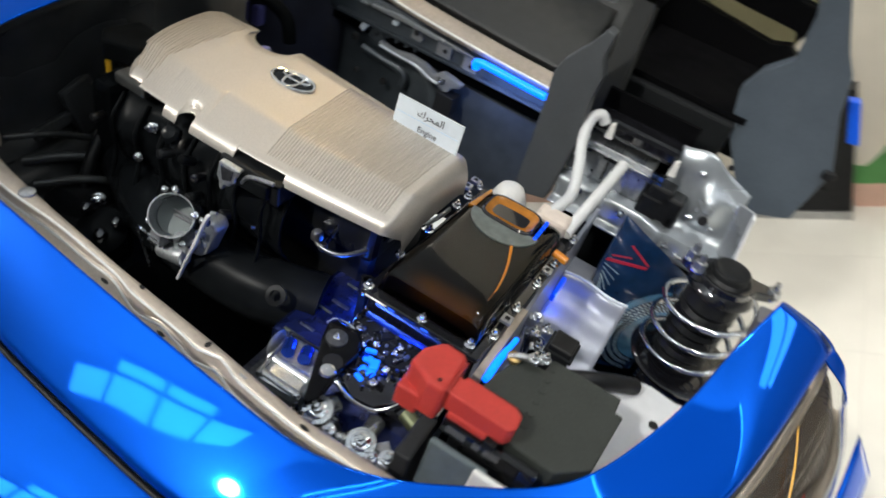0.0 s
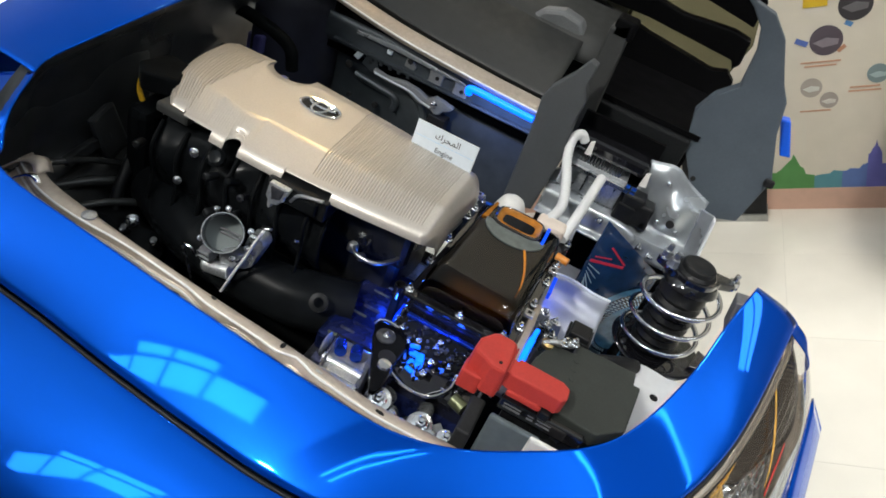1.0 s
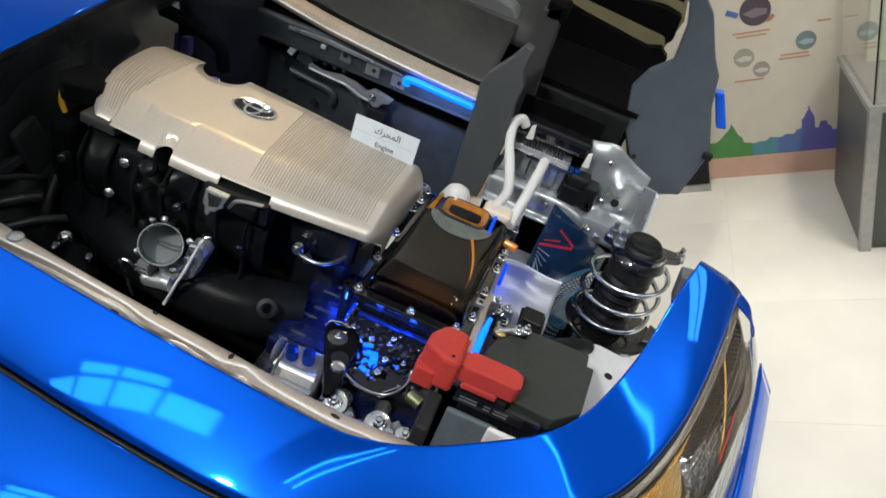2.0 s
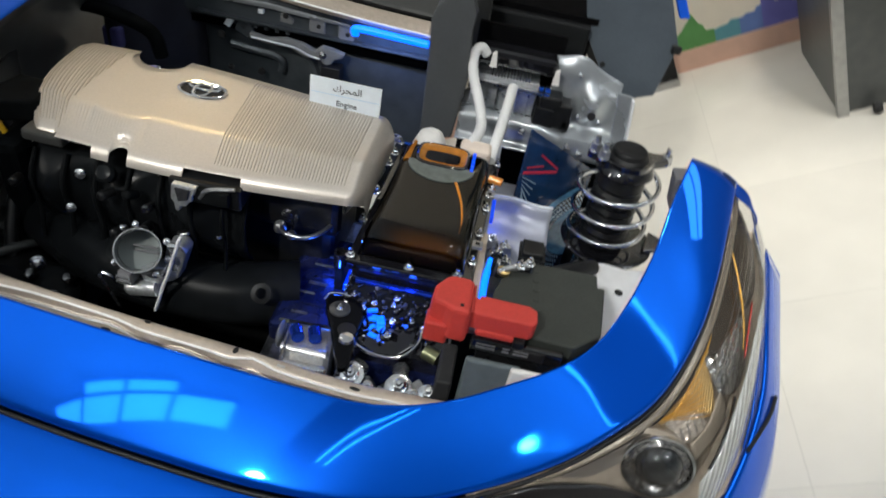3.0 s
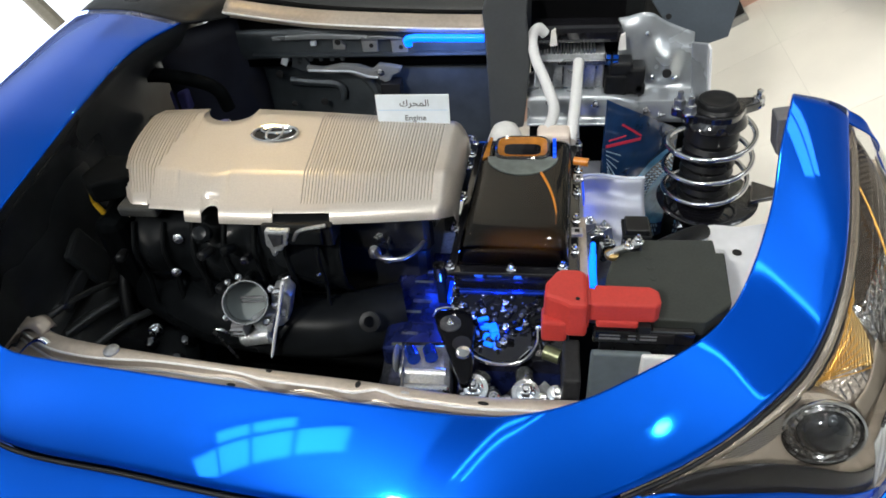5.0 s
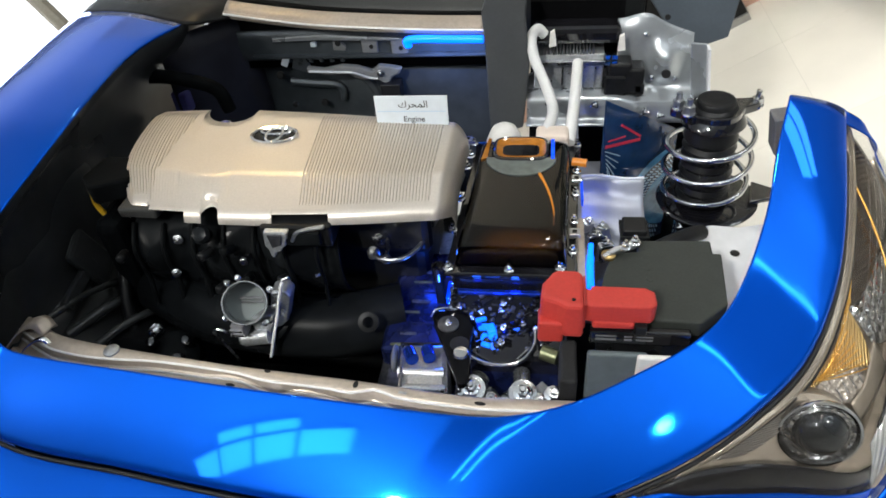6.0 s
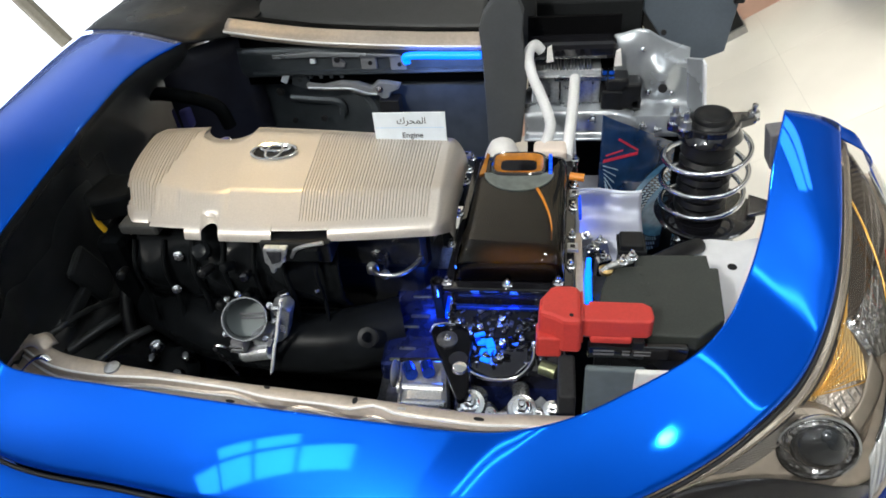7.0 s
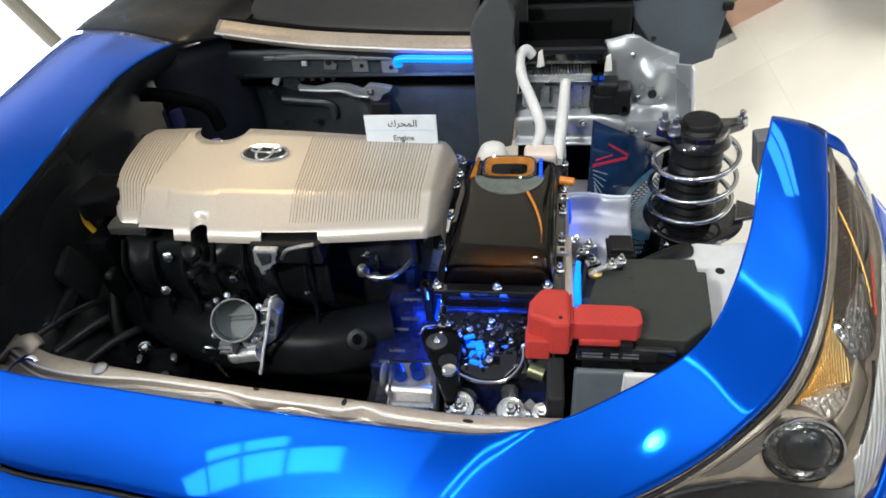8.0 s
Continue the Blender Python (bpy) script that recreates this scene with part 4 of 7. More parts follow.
    part("bezel_flange", plate, plain_m, lampo, "beige bezel flange", smooth=True, thick=0.0015)
    ring = B()
    lathe(ring, [(0.0470, -0.004), (0.0440, -0.001), (0.0400, -0.004), (0.0350, -0.002), (0.0335, -0.006)], c, axis=ax, sides=44, close_ends=False)
    part("inner_ring", ring, bright_m, lampo, "bright ring round the projector lens", smooth=True, thick=0.001)
    bm = B()
    lathe(bm, [(0.0350, -0.008), (0.0345, 0.000), (0.031, 0.007), (0.024, 0.013), (0.015, 0.0165), (0.007, 0.018), (0.001, 0.0185)], c + Vector((0.002, 0, 0.002)), axis=ax, sides=44)
    part("projector_lens", bm, shader("dark_lens_glass", (0.020, 0.022, 0.024), 0.02, 0.0, coat=1.0, grain=0.1, scale=20, rough_var=0), lampo, "dark glass projector lens", smooth=True)


def grid_bm(rows):
    bm = B()
    grid(bm, rows)
    return bm


def bulkhead(car):
    """Firewall, cowl, cut faces and what shows of the cabin."""
    bm = B()
    rows = []
    for k in range(25):
        x = -0.56 + k * 0.0265
        rows.append([Vector((x, 0.45 + 0.012 * math.sin(7 * x), 0.42)), Vector((x, 0.46, 0.60)), Vector((x, 0.455 + 0.008 * math.sin(9 * x), 0.74)), Vector((x, 0.45, 0.80)), Vector((x, 0.43, 0.83)), Vector((x, 0.43, 0.895))])
    grid(bm, [spline(r, 18) for r in rows])
    wall = part("firewall", bm, FIREWALL, car, "grey-blue painted firewall with pressed ribs", smooth=True, thick=0.004)
    # pressed swages, the bracket arm and fixings
    arc = [(-0.29 + 0.075 * math.cos(t), 0.447, 0.70 + 0.085 * math.sin(t)) for t in (-0.5 + 0.14 * k for k in range(16))]
    part("swage", tube(B(), arc, 0.012, 8), FIREWALL, wall, smooth=True)
    part("swage", tube(B(), spline([(-0.43, 0.446, 0.758), (-0.37, 0.446, 0.752), (-0.32, 0.446, 0.748), (-0.303, 0.446, 0.735), (-0.305, 0.446, 0.71)], 20), 0.010, 8), FIREWALL, wall, smooth=True)
    arm = part("bracket_arm", prism(B(), [(-0.372, 0.800), (-0.37, 0.812), (-0.33, 0.806), (-0.285, 0.815), (-0.245, 0.812), (-0.212, 0.800), (-0.195, 0.815), (-0.17, 0.812), (-0.140, 0.806), (-0.148, 0.792), (-0.165, 0.786), (-0.172, 0.772), (-0.186, 0.768), (-0.20, 0.778), (-0.235, 0.778), (-0.27, 0.792), (-0.33, 0.792)], 0.408, 0.424, "y"), CABTRIM2, wall, "bare steel bracket arm", bevel=0.004)
    part("arm_bead", tube(B(), spline([(-0.365, 0.406, 0.803), (-0.30, 0.405, 0.801), (-0.26, 0.405, 0.799), (-0.225, 0.405, 0.787), (-0.20, 0.406, 0.783)], 20), 0.0032, 8), SHEET, arm, smooth=True)
    bolts(arm, [(-0.192, 0.407, 0.796)], BOLT_STEEL, (90, 0, 0))
    for x, z, w in [(-0.212, 0.858, 0.019), (-0.143, 0.853, 0.019)]:
        t = part("fixing_tab", box(B(), x - w, x + w, 0.421, 0.428, z - 0.019, z + 0.017), CABTRIM2, wall, bevel=0.003)
        part("hole", lathe(B(), [(0.005, 0), (0.005, 0.002)], (x + 0.004, 0.421, z - 0.002), axis=(0, -1, 0), sides=14), GAP, t)
    part("fixing_tab", prism(B(), [(-0.30, 0.848), (-0.272, 0.846), (-0.268, 0.856), (-0.285, 0.874), (-0.298, 0.87)], 0.421, 0.428, "y"), CABTRIM2, wall, bevel=0.002)
    part("hole", lathe(B(), [(0.007, 0), (0.007, 0.002)], (-0.286, 0.4205, 0.866), axis=(0, -1, 0), sides=14), GAP, wall)
    for x, z, r in [(-0.392, 0.812, 0.013), (-0.43, 0.70, 0.007), (-0.352, 0.705, 0.009), (-0.45, 0.78, 0.010), (0.005, 0.86, 0.006), (-0.06, 0.858, 0.006)]:
        part("grommet", lathe(B(), [(r, 0), (r * 0.9, 0.005), (r * 0.4, 0.006)], (x, 0.436, z), axis=(0, -1, 0), sides=20), RUBBER, wall, smooth=True)
    part("grommet_plate", prism(B(), [(-0.415, 0.80), (-0.405, 0.83), (-0.378, 0.832), (-0.365, 0.80), (-0.385, 0.786)], 0.430, 0.435, "y"), FIREWALL, wall, bevel=0.002)
    part("clip", box(B(), -0.008, 0.008, -0.004, 0.004, -0.014, 0.014, pose(-0.424, 0.425, 0.822, 0, 28, 0)), CARD, wall, bevel=0.002)
    part("clip", box(B(), -0.353, -0.339, 0.42, 0.43, 0.857, 0.868), CARD, wall, bevel=0.002)
    for k in range(6):
        part("pressing", box(B(), -0.42 + 0.026 * k, -0.410 + 0.026 * k, 0.428, 0.436, 0.815, 0.832), FIREWALL, wall, bevel=0.002)
    part("cable_hole", box(B(), -0.195, -0.148, 0.40, 0.436, 0.722, 0.769), GAP, wall, "square black opening", bevel=0.002)
    part("dark_reveal", prism(B(), [(-0.44, 0.884), (-0.33, 0.889), (-0.14, 0.878), (-0.125, 0.871), (-0.20, 0.872), (-0.33, 0.876), (-0.44, 0.874)], 0.414, 0.420, "y"), SHEET, wall, "bright folded reveal", bevel=0.002)
    part("ledge", box(B(), -0.50, 0.06, 0.415, 0.43, 0.832, 0.838), FIREWALL, wall)
    # cowl lip
    pts = spline([(-0.535, 0.404, 0.952), (-0.42, 0.40, 0.935), (-0.299, 0.398, 0.921), (-0.09, 0.390, 0.911), (0.058, 0.385, 0.908)], 40)
    rows = []
    for p in pts:
        rows.append([p + Vector((0, 0.006, -0.016)), p + Vector((0, 0.001, -0.012)), p, p + Vector((0, 0.004, 0.002)), p + Vector((0, 0.008, 0.0005)), p + Vector((0, 0.012, 0.004)), p + Vector((0, 0.018, 0.007)), p + Vector((0, 0.034, 0.011)), p + Vector((0, 0.042, 0.012)), p + Vector((0, 0.046, 0.002))])
    bm = B()
    grid(bm, rows)
    cowl = part("cowl_lip", bm, PRIMER, car, "beige pressed cowl lip across the bulkhead", smooth=True, thick=0.002)
    # pale bead painted in for the highlight under the lip
    part("lip_bead", tube(B(), [p + Vector((0, -0.001, -0.003)) for p in pts], 0.0028, 8), EDGE_SHINE, cowl, "pale bead painted in as the lower highlight", smooth=True)
    part("cowl_wall", grid_bm([[Vector((p.x, 0.436, 0.80)), Vector((p.x, 0.437, p.z - 0.02)), p + Vector((0, 0.044, 0.0)), p + Vector((0, 0.055, 0.006))] for p in [pts[0] + Vector((-0.06, 0.02, 0.0))] + pts]), TRIM, car, "black wall behind the cowl lip", smooth=True, thick=0.003)
    part("cowl_top", grid_bm([[p + Vector((0, 0.046, 0.012)), p + Vector((0, 0.075, 0.004)), p + Vector((0, 0.10, -0.002))] for p in pts]), TRIM, car, "black cowl grille", smooth=True, thick=0.003)
    part("dash_pad", grid_bm([[p + Vector((0, 0.102, -0.006)), p + Vector((0, 0.115, 0.004)), p + Vector((0, 0.20, 0.03)), p + Vector((0, 0.34, 0.085))] for p in pts]), DASH, car, "dark grey dashboard pad", smooth=True, thick=0.003)
    part("led_bar", tube(B(), spline([(-0.112, 0.379, 0.874), (-0.106, 0.377, 0.891), (-0.01, 0.374, 0.891), (0.056, 0.371, 0.891)], 20), 0.0085, 10), LED, car, "glowing blue light bar", smooth=True)
    # dashboard behind
    bm = B()
    rows = []
    for k in range(15):
        x = -0.75 + 0.062 * k
        rows.append([Vector((x, 0.70, 0.95)), Vector((x, 0.74, 1.00)), Vector((x, 0.85, 1.03)), Vector((x, 1.0, 1.06)), Vector((x, 1.15, 1.07)), Vector((x, 1.25, 1.02)), Vector((x, 1.28, 0.85))])
    grid(bm, [spline(r, 20) for r in rows])
    part("dashboard", bm, DASH, car, "dark grey dashboard top", smooth=True, thick=0.006)
    # curved black screen between far wing and firewall
    bm = B()
    grid(bm, [[Vector((-0.66 + 0.0 * z, 0.30, z)), Vector((-0.60, 0.37, z)), Vector((-0.54, 0.43, z)), Vector((-0.50, 0.46, z))] for z in (0.45, 0.6, 0.75, 0.88, 0.930)])
    part("side_baffle", bm, shader("navy_baffle", (0.030, 0.032, 0.048), 0.5, grain=0.3, scale=12, bump=0.1, stains=0.3), car, "black side baffle", smooth=True, thick=0.006)
    part("drain_hose", tube(B(), spline([(-0.80, 0.28, 0.83), (-0.738, 0.28, 0.855), (-0.66, 0.28, 0.86), (-0.58, 0.28, 0.845), (-0.54, 0.285, 0.82), (-0.53, 0.29, 0.77)], 24), 0.016, 12), DARK, car, "black drain hose", smooth=True)
    part("blue_reservoir", box(B(), -0.672, -0.632, 0.30, 0.36, 0.755, 0.806), shader("violet_plastic", (0.10, 0.10, 0.30), 0.35, grain=0.1), car, "dull violet reservoir", bevel=0.006)
    # A screen base pillar on the far side
    edge = spline([(-0.50, 0.43, 0.935), (-0.545, 0.375, 0.945), (-0.600, 0.336, 0.957), (-0.74, 0.384, 0.962), (-0.86, 0.426, 0.952), (-0.925, 0.452, 0.936), (-0.962, 0.465, 0.885), (-0.97, 0.47, 0.78)], 40)
    part("far_pillar", grid_bm([spline([p, p + Vector((0.012, 0.05, 0.010)), p + Vector((0.035, 0.16, 0.020)), p + Vector((0.09, 0.36, 0.07)), p + Vector((0.16, 0.70, 0.22))], 16) for p in edge]), BLACK, car, "black windscreen pillar base", smooth=True, thick=0.004)
    # tall cut face beside the inverter
    bm = B()
    prism(bm, [(0.066, 0.66), (0.060, 0.90), (0.055, 0.955), (0.064, 0.985), (0.100, 1.035), (0.122, 1.075), (0.140, 1.070), (0.136, 1.02), (0.150, 0.985), (0.146, 0.94), (0.156, 0.83), (0.150, 0.76), (0.142, 0.68)], 0.355, 0.39, "y")
    part("cut_panel", bm, CUTGREY, car, "matt grey sawn body panel", bevel=0.003)
    # footwell block
    box_bm = B()
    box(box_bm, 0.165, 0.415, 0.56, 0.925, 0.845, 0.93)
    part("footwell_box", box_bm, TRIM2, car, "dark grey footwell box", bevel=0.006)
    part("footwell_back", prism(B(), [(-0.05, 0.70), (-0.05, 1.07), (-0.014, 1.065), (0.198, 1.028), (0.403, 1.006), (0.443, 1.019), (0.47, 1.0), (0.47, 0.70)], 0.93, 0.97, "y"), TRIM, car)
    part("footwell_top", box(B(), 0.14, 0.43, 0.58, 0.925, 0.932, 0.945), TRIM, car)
    part("column", prism(B(), [(0.125, 0.80), (0.118, 1.12), (0.165, 1.14), (0.178, 0.80)], 0.50, 0.55, "y"), DASH, car, "grey pillar trim", bevel=0.005)
    # large slate cut face at the door
    bm = B()
    prism(bm, [(0.379, 1.271), (0.431, 1.261), (0.477, 1.221), (0.510, 1.165), (0.530, 1.133), (0.556, 1.101), (0.578, 1.027), (0.632, 0.919), (0.618, 0.785), (0.545, 0.756), (0.485, 0.799), (0.410, 0.905), (0.385, 0.997), (0.406, 1.051), (0.446, 1.092), (0.437, 1.175), (0.418, 1.223), (0.380, 1.258), (0.329, 1.288), (0.372, 1.310)], 0.585, 0.625, "y")
    part("door_pillar", bm, CUTBLUE, car, "matt slate-grey sawn door pillar", bevel=0.003)
    part("pillar_hinge", box(B(), 0.615, 0.64, 0.57, 0.586, 0.905, 0.925), BLACK, car, bevel=0.005)
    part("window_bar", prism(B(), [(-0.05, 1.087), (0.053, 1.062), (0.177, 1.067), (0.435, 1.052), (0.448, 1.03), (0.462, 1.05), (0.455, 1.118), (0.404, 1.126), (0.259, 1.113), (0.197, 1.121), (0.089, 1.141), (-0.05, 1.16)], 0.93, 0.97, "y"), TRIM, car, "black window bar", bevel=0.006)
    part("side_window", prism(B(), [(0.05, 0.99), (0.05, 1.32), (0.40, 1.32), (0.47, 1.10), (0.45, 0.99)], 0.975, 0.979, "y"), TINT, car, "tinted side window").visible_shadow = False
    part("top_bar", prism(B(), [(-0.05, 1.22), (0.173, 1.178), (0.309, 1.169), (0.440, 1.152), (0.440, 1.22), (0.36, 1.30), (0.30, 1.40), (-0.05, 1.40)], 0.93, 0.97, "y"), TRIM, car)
    part("pillar_bracket", box(B(), 0.125, 0.175, 0.50, 0.56, 1.10, 1.145), TRIM, car, bevel=0.006)
    part("edge_strip", prism(B(), [(0.589, 1.030), (0.612, 1.036), (0.663, 0.952), (0.638, 0.946)], 0.70, 0.735, "y"), shader("blue_strip", (0.0, 0.10, 0.75), 0.4, coat=0.4), car, "bright blue strip at the door edge", bevel=0.004)
    part("dash_cap", prism(B(), [(-0.11, 0.99), (-0.075, 1.023), (-0.023, 1.040), (0.031, 1.031), (0.053, 1.002), (0.04, 0.985), (-0.02, 0.972)], 0.74, 0.80, "y"), CABTRIM2, car, "grey dashboard end cap", bevel=0.012)
    part("dash_vent", prism(B(), [(-0.02, 0.966), (0.040, 0.996), (0.060, 0.985), (0.040, 0.945)], 0.735, 0.76, "y"), GAP, car, "black triangular vent")
    # suspension tower sheet
    bm = B()
    rows = []
    for k in range(26):
        u = k / 25
        xa = 0.345 + 0.165 * u
        top_z = 0.895 + 0.012 * math.exp(-((u - 0.33) / 0.2) ** 2) - 0.035 * max(0, u - 0.45) / 0.55
        dome = 0.030 * math.exp(-((u - 0.62) / 0.16) ** 2)
        rows.append([Vector((xa, 0.45, top_z)), Vector((xa, 0.435, top_z - 0.03)), Vector((xa + 0.003, 0.43 - dome, 0.83)), Vector((xa + 0.005, 0.425 - dome, 0.785)), Vector((xa + 0.006, 0.41, 0.752)), Vector((xa + 0.008, 0.375, 0.742)), Vector((xa + 0.01, 0.362, 0.735)), Vector((xa + 0.012, 0.358, 0.69))])
    grid(bm, [spline(r, 28) for r in rows])
    tower = part("suspension_tower", bm, SHEET, car, "bare grey pressed suspension tower", smooth=True, thick=0.003)
    part("flange", prism(B(), [(0.493, 0.866), (0.528, 0.862), (0.549, 0.74), (0.552, 0.69), (0.512, 0.69), (0.511, 0.74)], 0.385, 0.392, "y"), SHEET, tower, "pale painted flange", bevel=0.002)
    part("flange_fold", prism(B(), [(0.525, 0.862), (0.530, 0.862), (0.554, 0.70), (0.549, 0.70)], 0.36, 0.384, "y"), WHITESHEET, tower)
    for x, y, z, r in [(0.452, 0.392, 0.793, 0.010), (0.445, 0.43, 0.905, 0.006)]:
        part("hole", lathe(B(), [(r, 0), (r, 0.004)], (x, y, z), axis=(0, -1, 0.2), sides=16), GAP, tower, "dark hole")
    for x, z, r in [(0.425, 0.775, 0.007), (0.475, 0.772, 0.006), (0.405, 0.87, 0.006), (0.395, 0.80, 0.005)]:
        part("stud", lathe(B(), [(r, 0), (r * 0.8, 0.006), (r * 0.3, 0.008)], (x, 0.41 if z < 0.8 else 0.425, z), axis=(0, -1, 0.3), sides=14), CHROME, tower, smooth=True)
    bm = B()
    grid(bm, [spline([(x, 0.40, 0.757 - 0.02 * max(0, x - 0.35) / 0.1), (x, 0.372, 0.754 - 0.03 * max(0, x - 0.35) / 0.1), (x, 0.358, 0.746 - 0.03 * max(0, x - 0.35) / 0.1), (x, 0.355, 0.712), (x, 0.35, 0.704), (x, 0.33, 0.700)], 16) for x in (0.15 + 0.013 * k for k in range(20))])
    cross = part("cross_member", bm, SHEET, car, "grey steel cross member", smooth=True, thick=0.003)
    bolts(cross, [(0.20, 0.351, 0.745), (0.30, 0.351, 0.742), (0.41, 0.351, 0.725), (0.44, 0.351, 0.715)], BOLT, (90, 0, 0))
    # black sheets added as dark background, hiding the bright floor beyond
    part("rear_screen", box(B(), 0.155, 0.36, 0.47, 0.48, 0.60, 0.93), TRIM, car, "black sheet added as dark background behind the control unit")
    part("lower_screen", box(B(), 0.155, 0.56, 0.40, 0.41, 0.30, 0.70), DARK, car, "black sheet added as dark background behind the strut")
    # white inner apron beside the battery
    bm = B()
    prism(bm, [(0.43, -0.36), (0.50, -0.37), (0.585, -0.25), (0.60, -0.02), (0.581, -0.023), (0.54, -0.034), (0.496, -0.029), (0.475, -0.033), (0.454, -0.043), (0.43, -0.06)], 0.700, 0.712)
    apron = part("inner_apron", bm, WHITESHEET, car, "white painted inner apron", bevel=0.003)
    part("hole", lathe(B(), [(0.008, 0), (0.008, 0.001)], (0.520, -0.106, 0.7122), sides=18), GAP, apron)
    part("hole", lathe(B(), [(0.004, 0), (0.004, 0.001)], (0.455, -0.33, 0.7122), sides=14), GAP, apron)
    # pale inner floor with blue glow and its lamps
    lil = shader("lilac_sheet", (0.34, 0.36, 0.42), 0.4, 0.3, grain=0.06, scale=40, stains=0.1)
    part("inner_floor", box(B(), 0.262, 0.42, -0.10, 0.13, 0.515, 0.525), lil, car, "pale lilac sheet floor")
    prof = [(0.238, 0.600), (0.236, 0.626), (0.228, 0.630), (0.220, 0.624), (0.208, 0.600), (0.185, 0.586), (0.150, 0.580), (0.132, 0.574), (0.120, 0.560), (0.100, 0.540), (0.02, 0.530)]
    step = part("inner_step", grid_bm([spline([(0.264 + 0.0085 * k, y + 0.006 * math.sin(0.35 * k), z) for y, z in prof], 40) for k in range(18)]), lil, car, "pale lilac pressed step", smooth=True, thick=0.002)
    part("step_bead", tube(B(), [(0.264 + 0.0085 * k, 0.230 + 0.006 * math.sin(0.35 * k), 0.631) for k in range(18)], 0.003, 8), CARD, step, "bright folded edge", smooth=True)
    part("side_wall", box(B(), 0.255, 0.262, -0.10, 0.33, 0.50, 0.74), lil, car)
    part("back_shelf", box(B(), 0.262, 0.325, 0.23, 0.32, 0.60, 0.61), lil, car)
    part("led_bar", tube(B(), spline([(0.274, -0.140, 0.754), (0.272, -0.17, 0.756), (0.270, -0.205, 0.758), (0.270, -0.245, 0.754)], 12), 0.006, 10, radii=[0.0045] * 4 + [0.006] * 8), LED, car, "glowing blue light bar", smooth=True)
    part("led_bar", box(B(), 0.268, 0.276, 0.135, 0.20, 0.622, 0.640), LED_DEEP, car, "glowing blue light bar")
    part("battery_rail", box(B(), 0.250, 0.264, -0.25, -0.07, 0.742, 0.756), PRIMER, car, "beige steel rail", bevel=0.002)


def control_unit():
    ob = thing("control_unit", (0.25, 0.42, 0.74), "finned aluminium control unit with black connectors", "control unit")
    part("case", box(B(), 0.166, 0.318, 0.40, 0.465, 0.745, 0.838), ALU, ob, bevel=0.003)
    for k in range(18):
        x = 0.170 + 0.0072 * k
        part("fin", box(B(), x, x + 0.0032, 0.398, 0.465, 0.8385, 0.850), MACHINED, ob)
    for k in range(6):
        x = 0.178 + 0.024 * k
        part("rib", box(B(), x, x + 0.004, 0.392, 0.3998, 0.752, 0.812), STEEL, ob)
    part("top_strip", box(B(), 0.160, 0.335, 0.388, 0.399, 0.816, 0.826), STEEL, ob, bevel=0.001)
    part("plastic_hood", box(B(), 0.160, 0.352, 0.405, 0.468, 0.856, 0.895), GLOSS, ob, "glossy black plastic hood", bevel=0.012)
    for dx, dz, w, h in [(0.345, 0.775, 0.05, 0.05), (0.382, 0.785, 0.045, 0.06), (0.352, 0.812, 0.05, 0.03), (0.395, 0.765, 0.025, 0.03)]:
        part("connector", box(B(), dx - w / 2, dx + w / 2, 0.37, 0.42, dz - h / 2, dz + h / 2), BLACK, ob, bevel=0.006)
    for k in range(4):
        part("terminal", box(B(), 0.318 + 0.014 * (k % 2), 0.328 + 0.016 * (k % 2), 0.375, 0.39, 0.822 + 0.014 * (k // 2), 0.832 + 0.014 * (k // 2)), CHROME, ob)
    for x, z in [(0.352, 0.868), (0.205, 0.88)]:
        part("white_clip", prism(B(), [(x - 0.008, z - 0.02), (x + 0.008, z - 0.018), (x + 0.003, z + 0.018), (x - 0.006, z + 0.012)], 0.39, 0.40, "y"), WHITE, ob)
    part("left_plate", prism(B(), [(0.150, 0.76), (0.166, 0.76), (0.166, 0.80), (0.150, 0.79)], 0.39, 0.40, "y"), STEEL, ob)


car = shell()
radiator_support(car)
headlamp(car)
bulkhead(car)
control_unit()



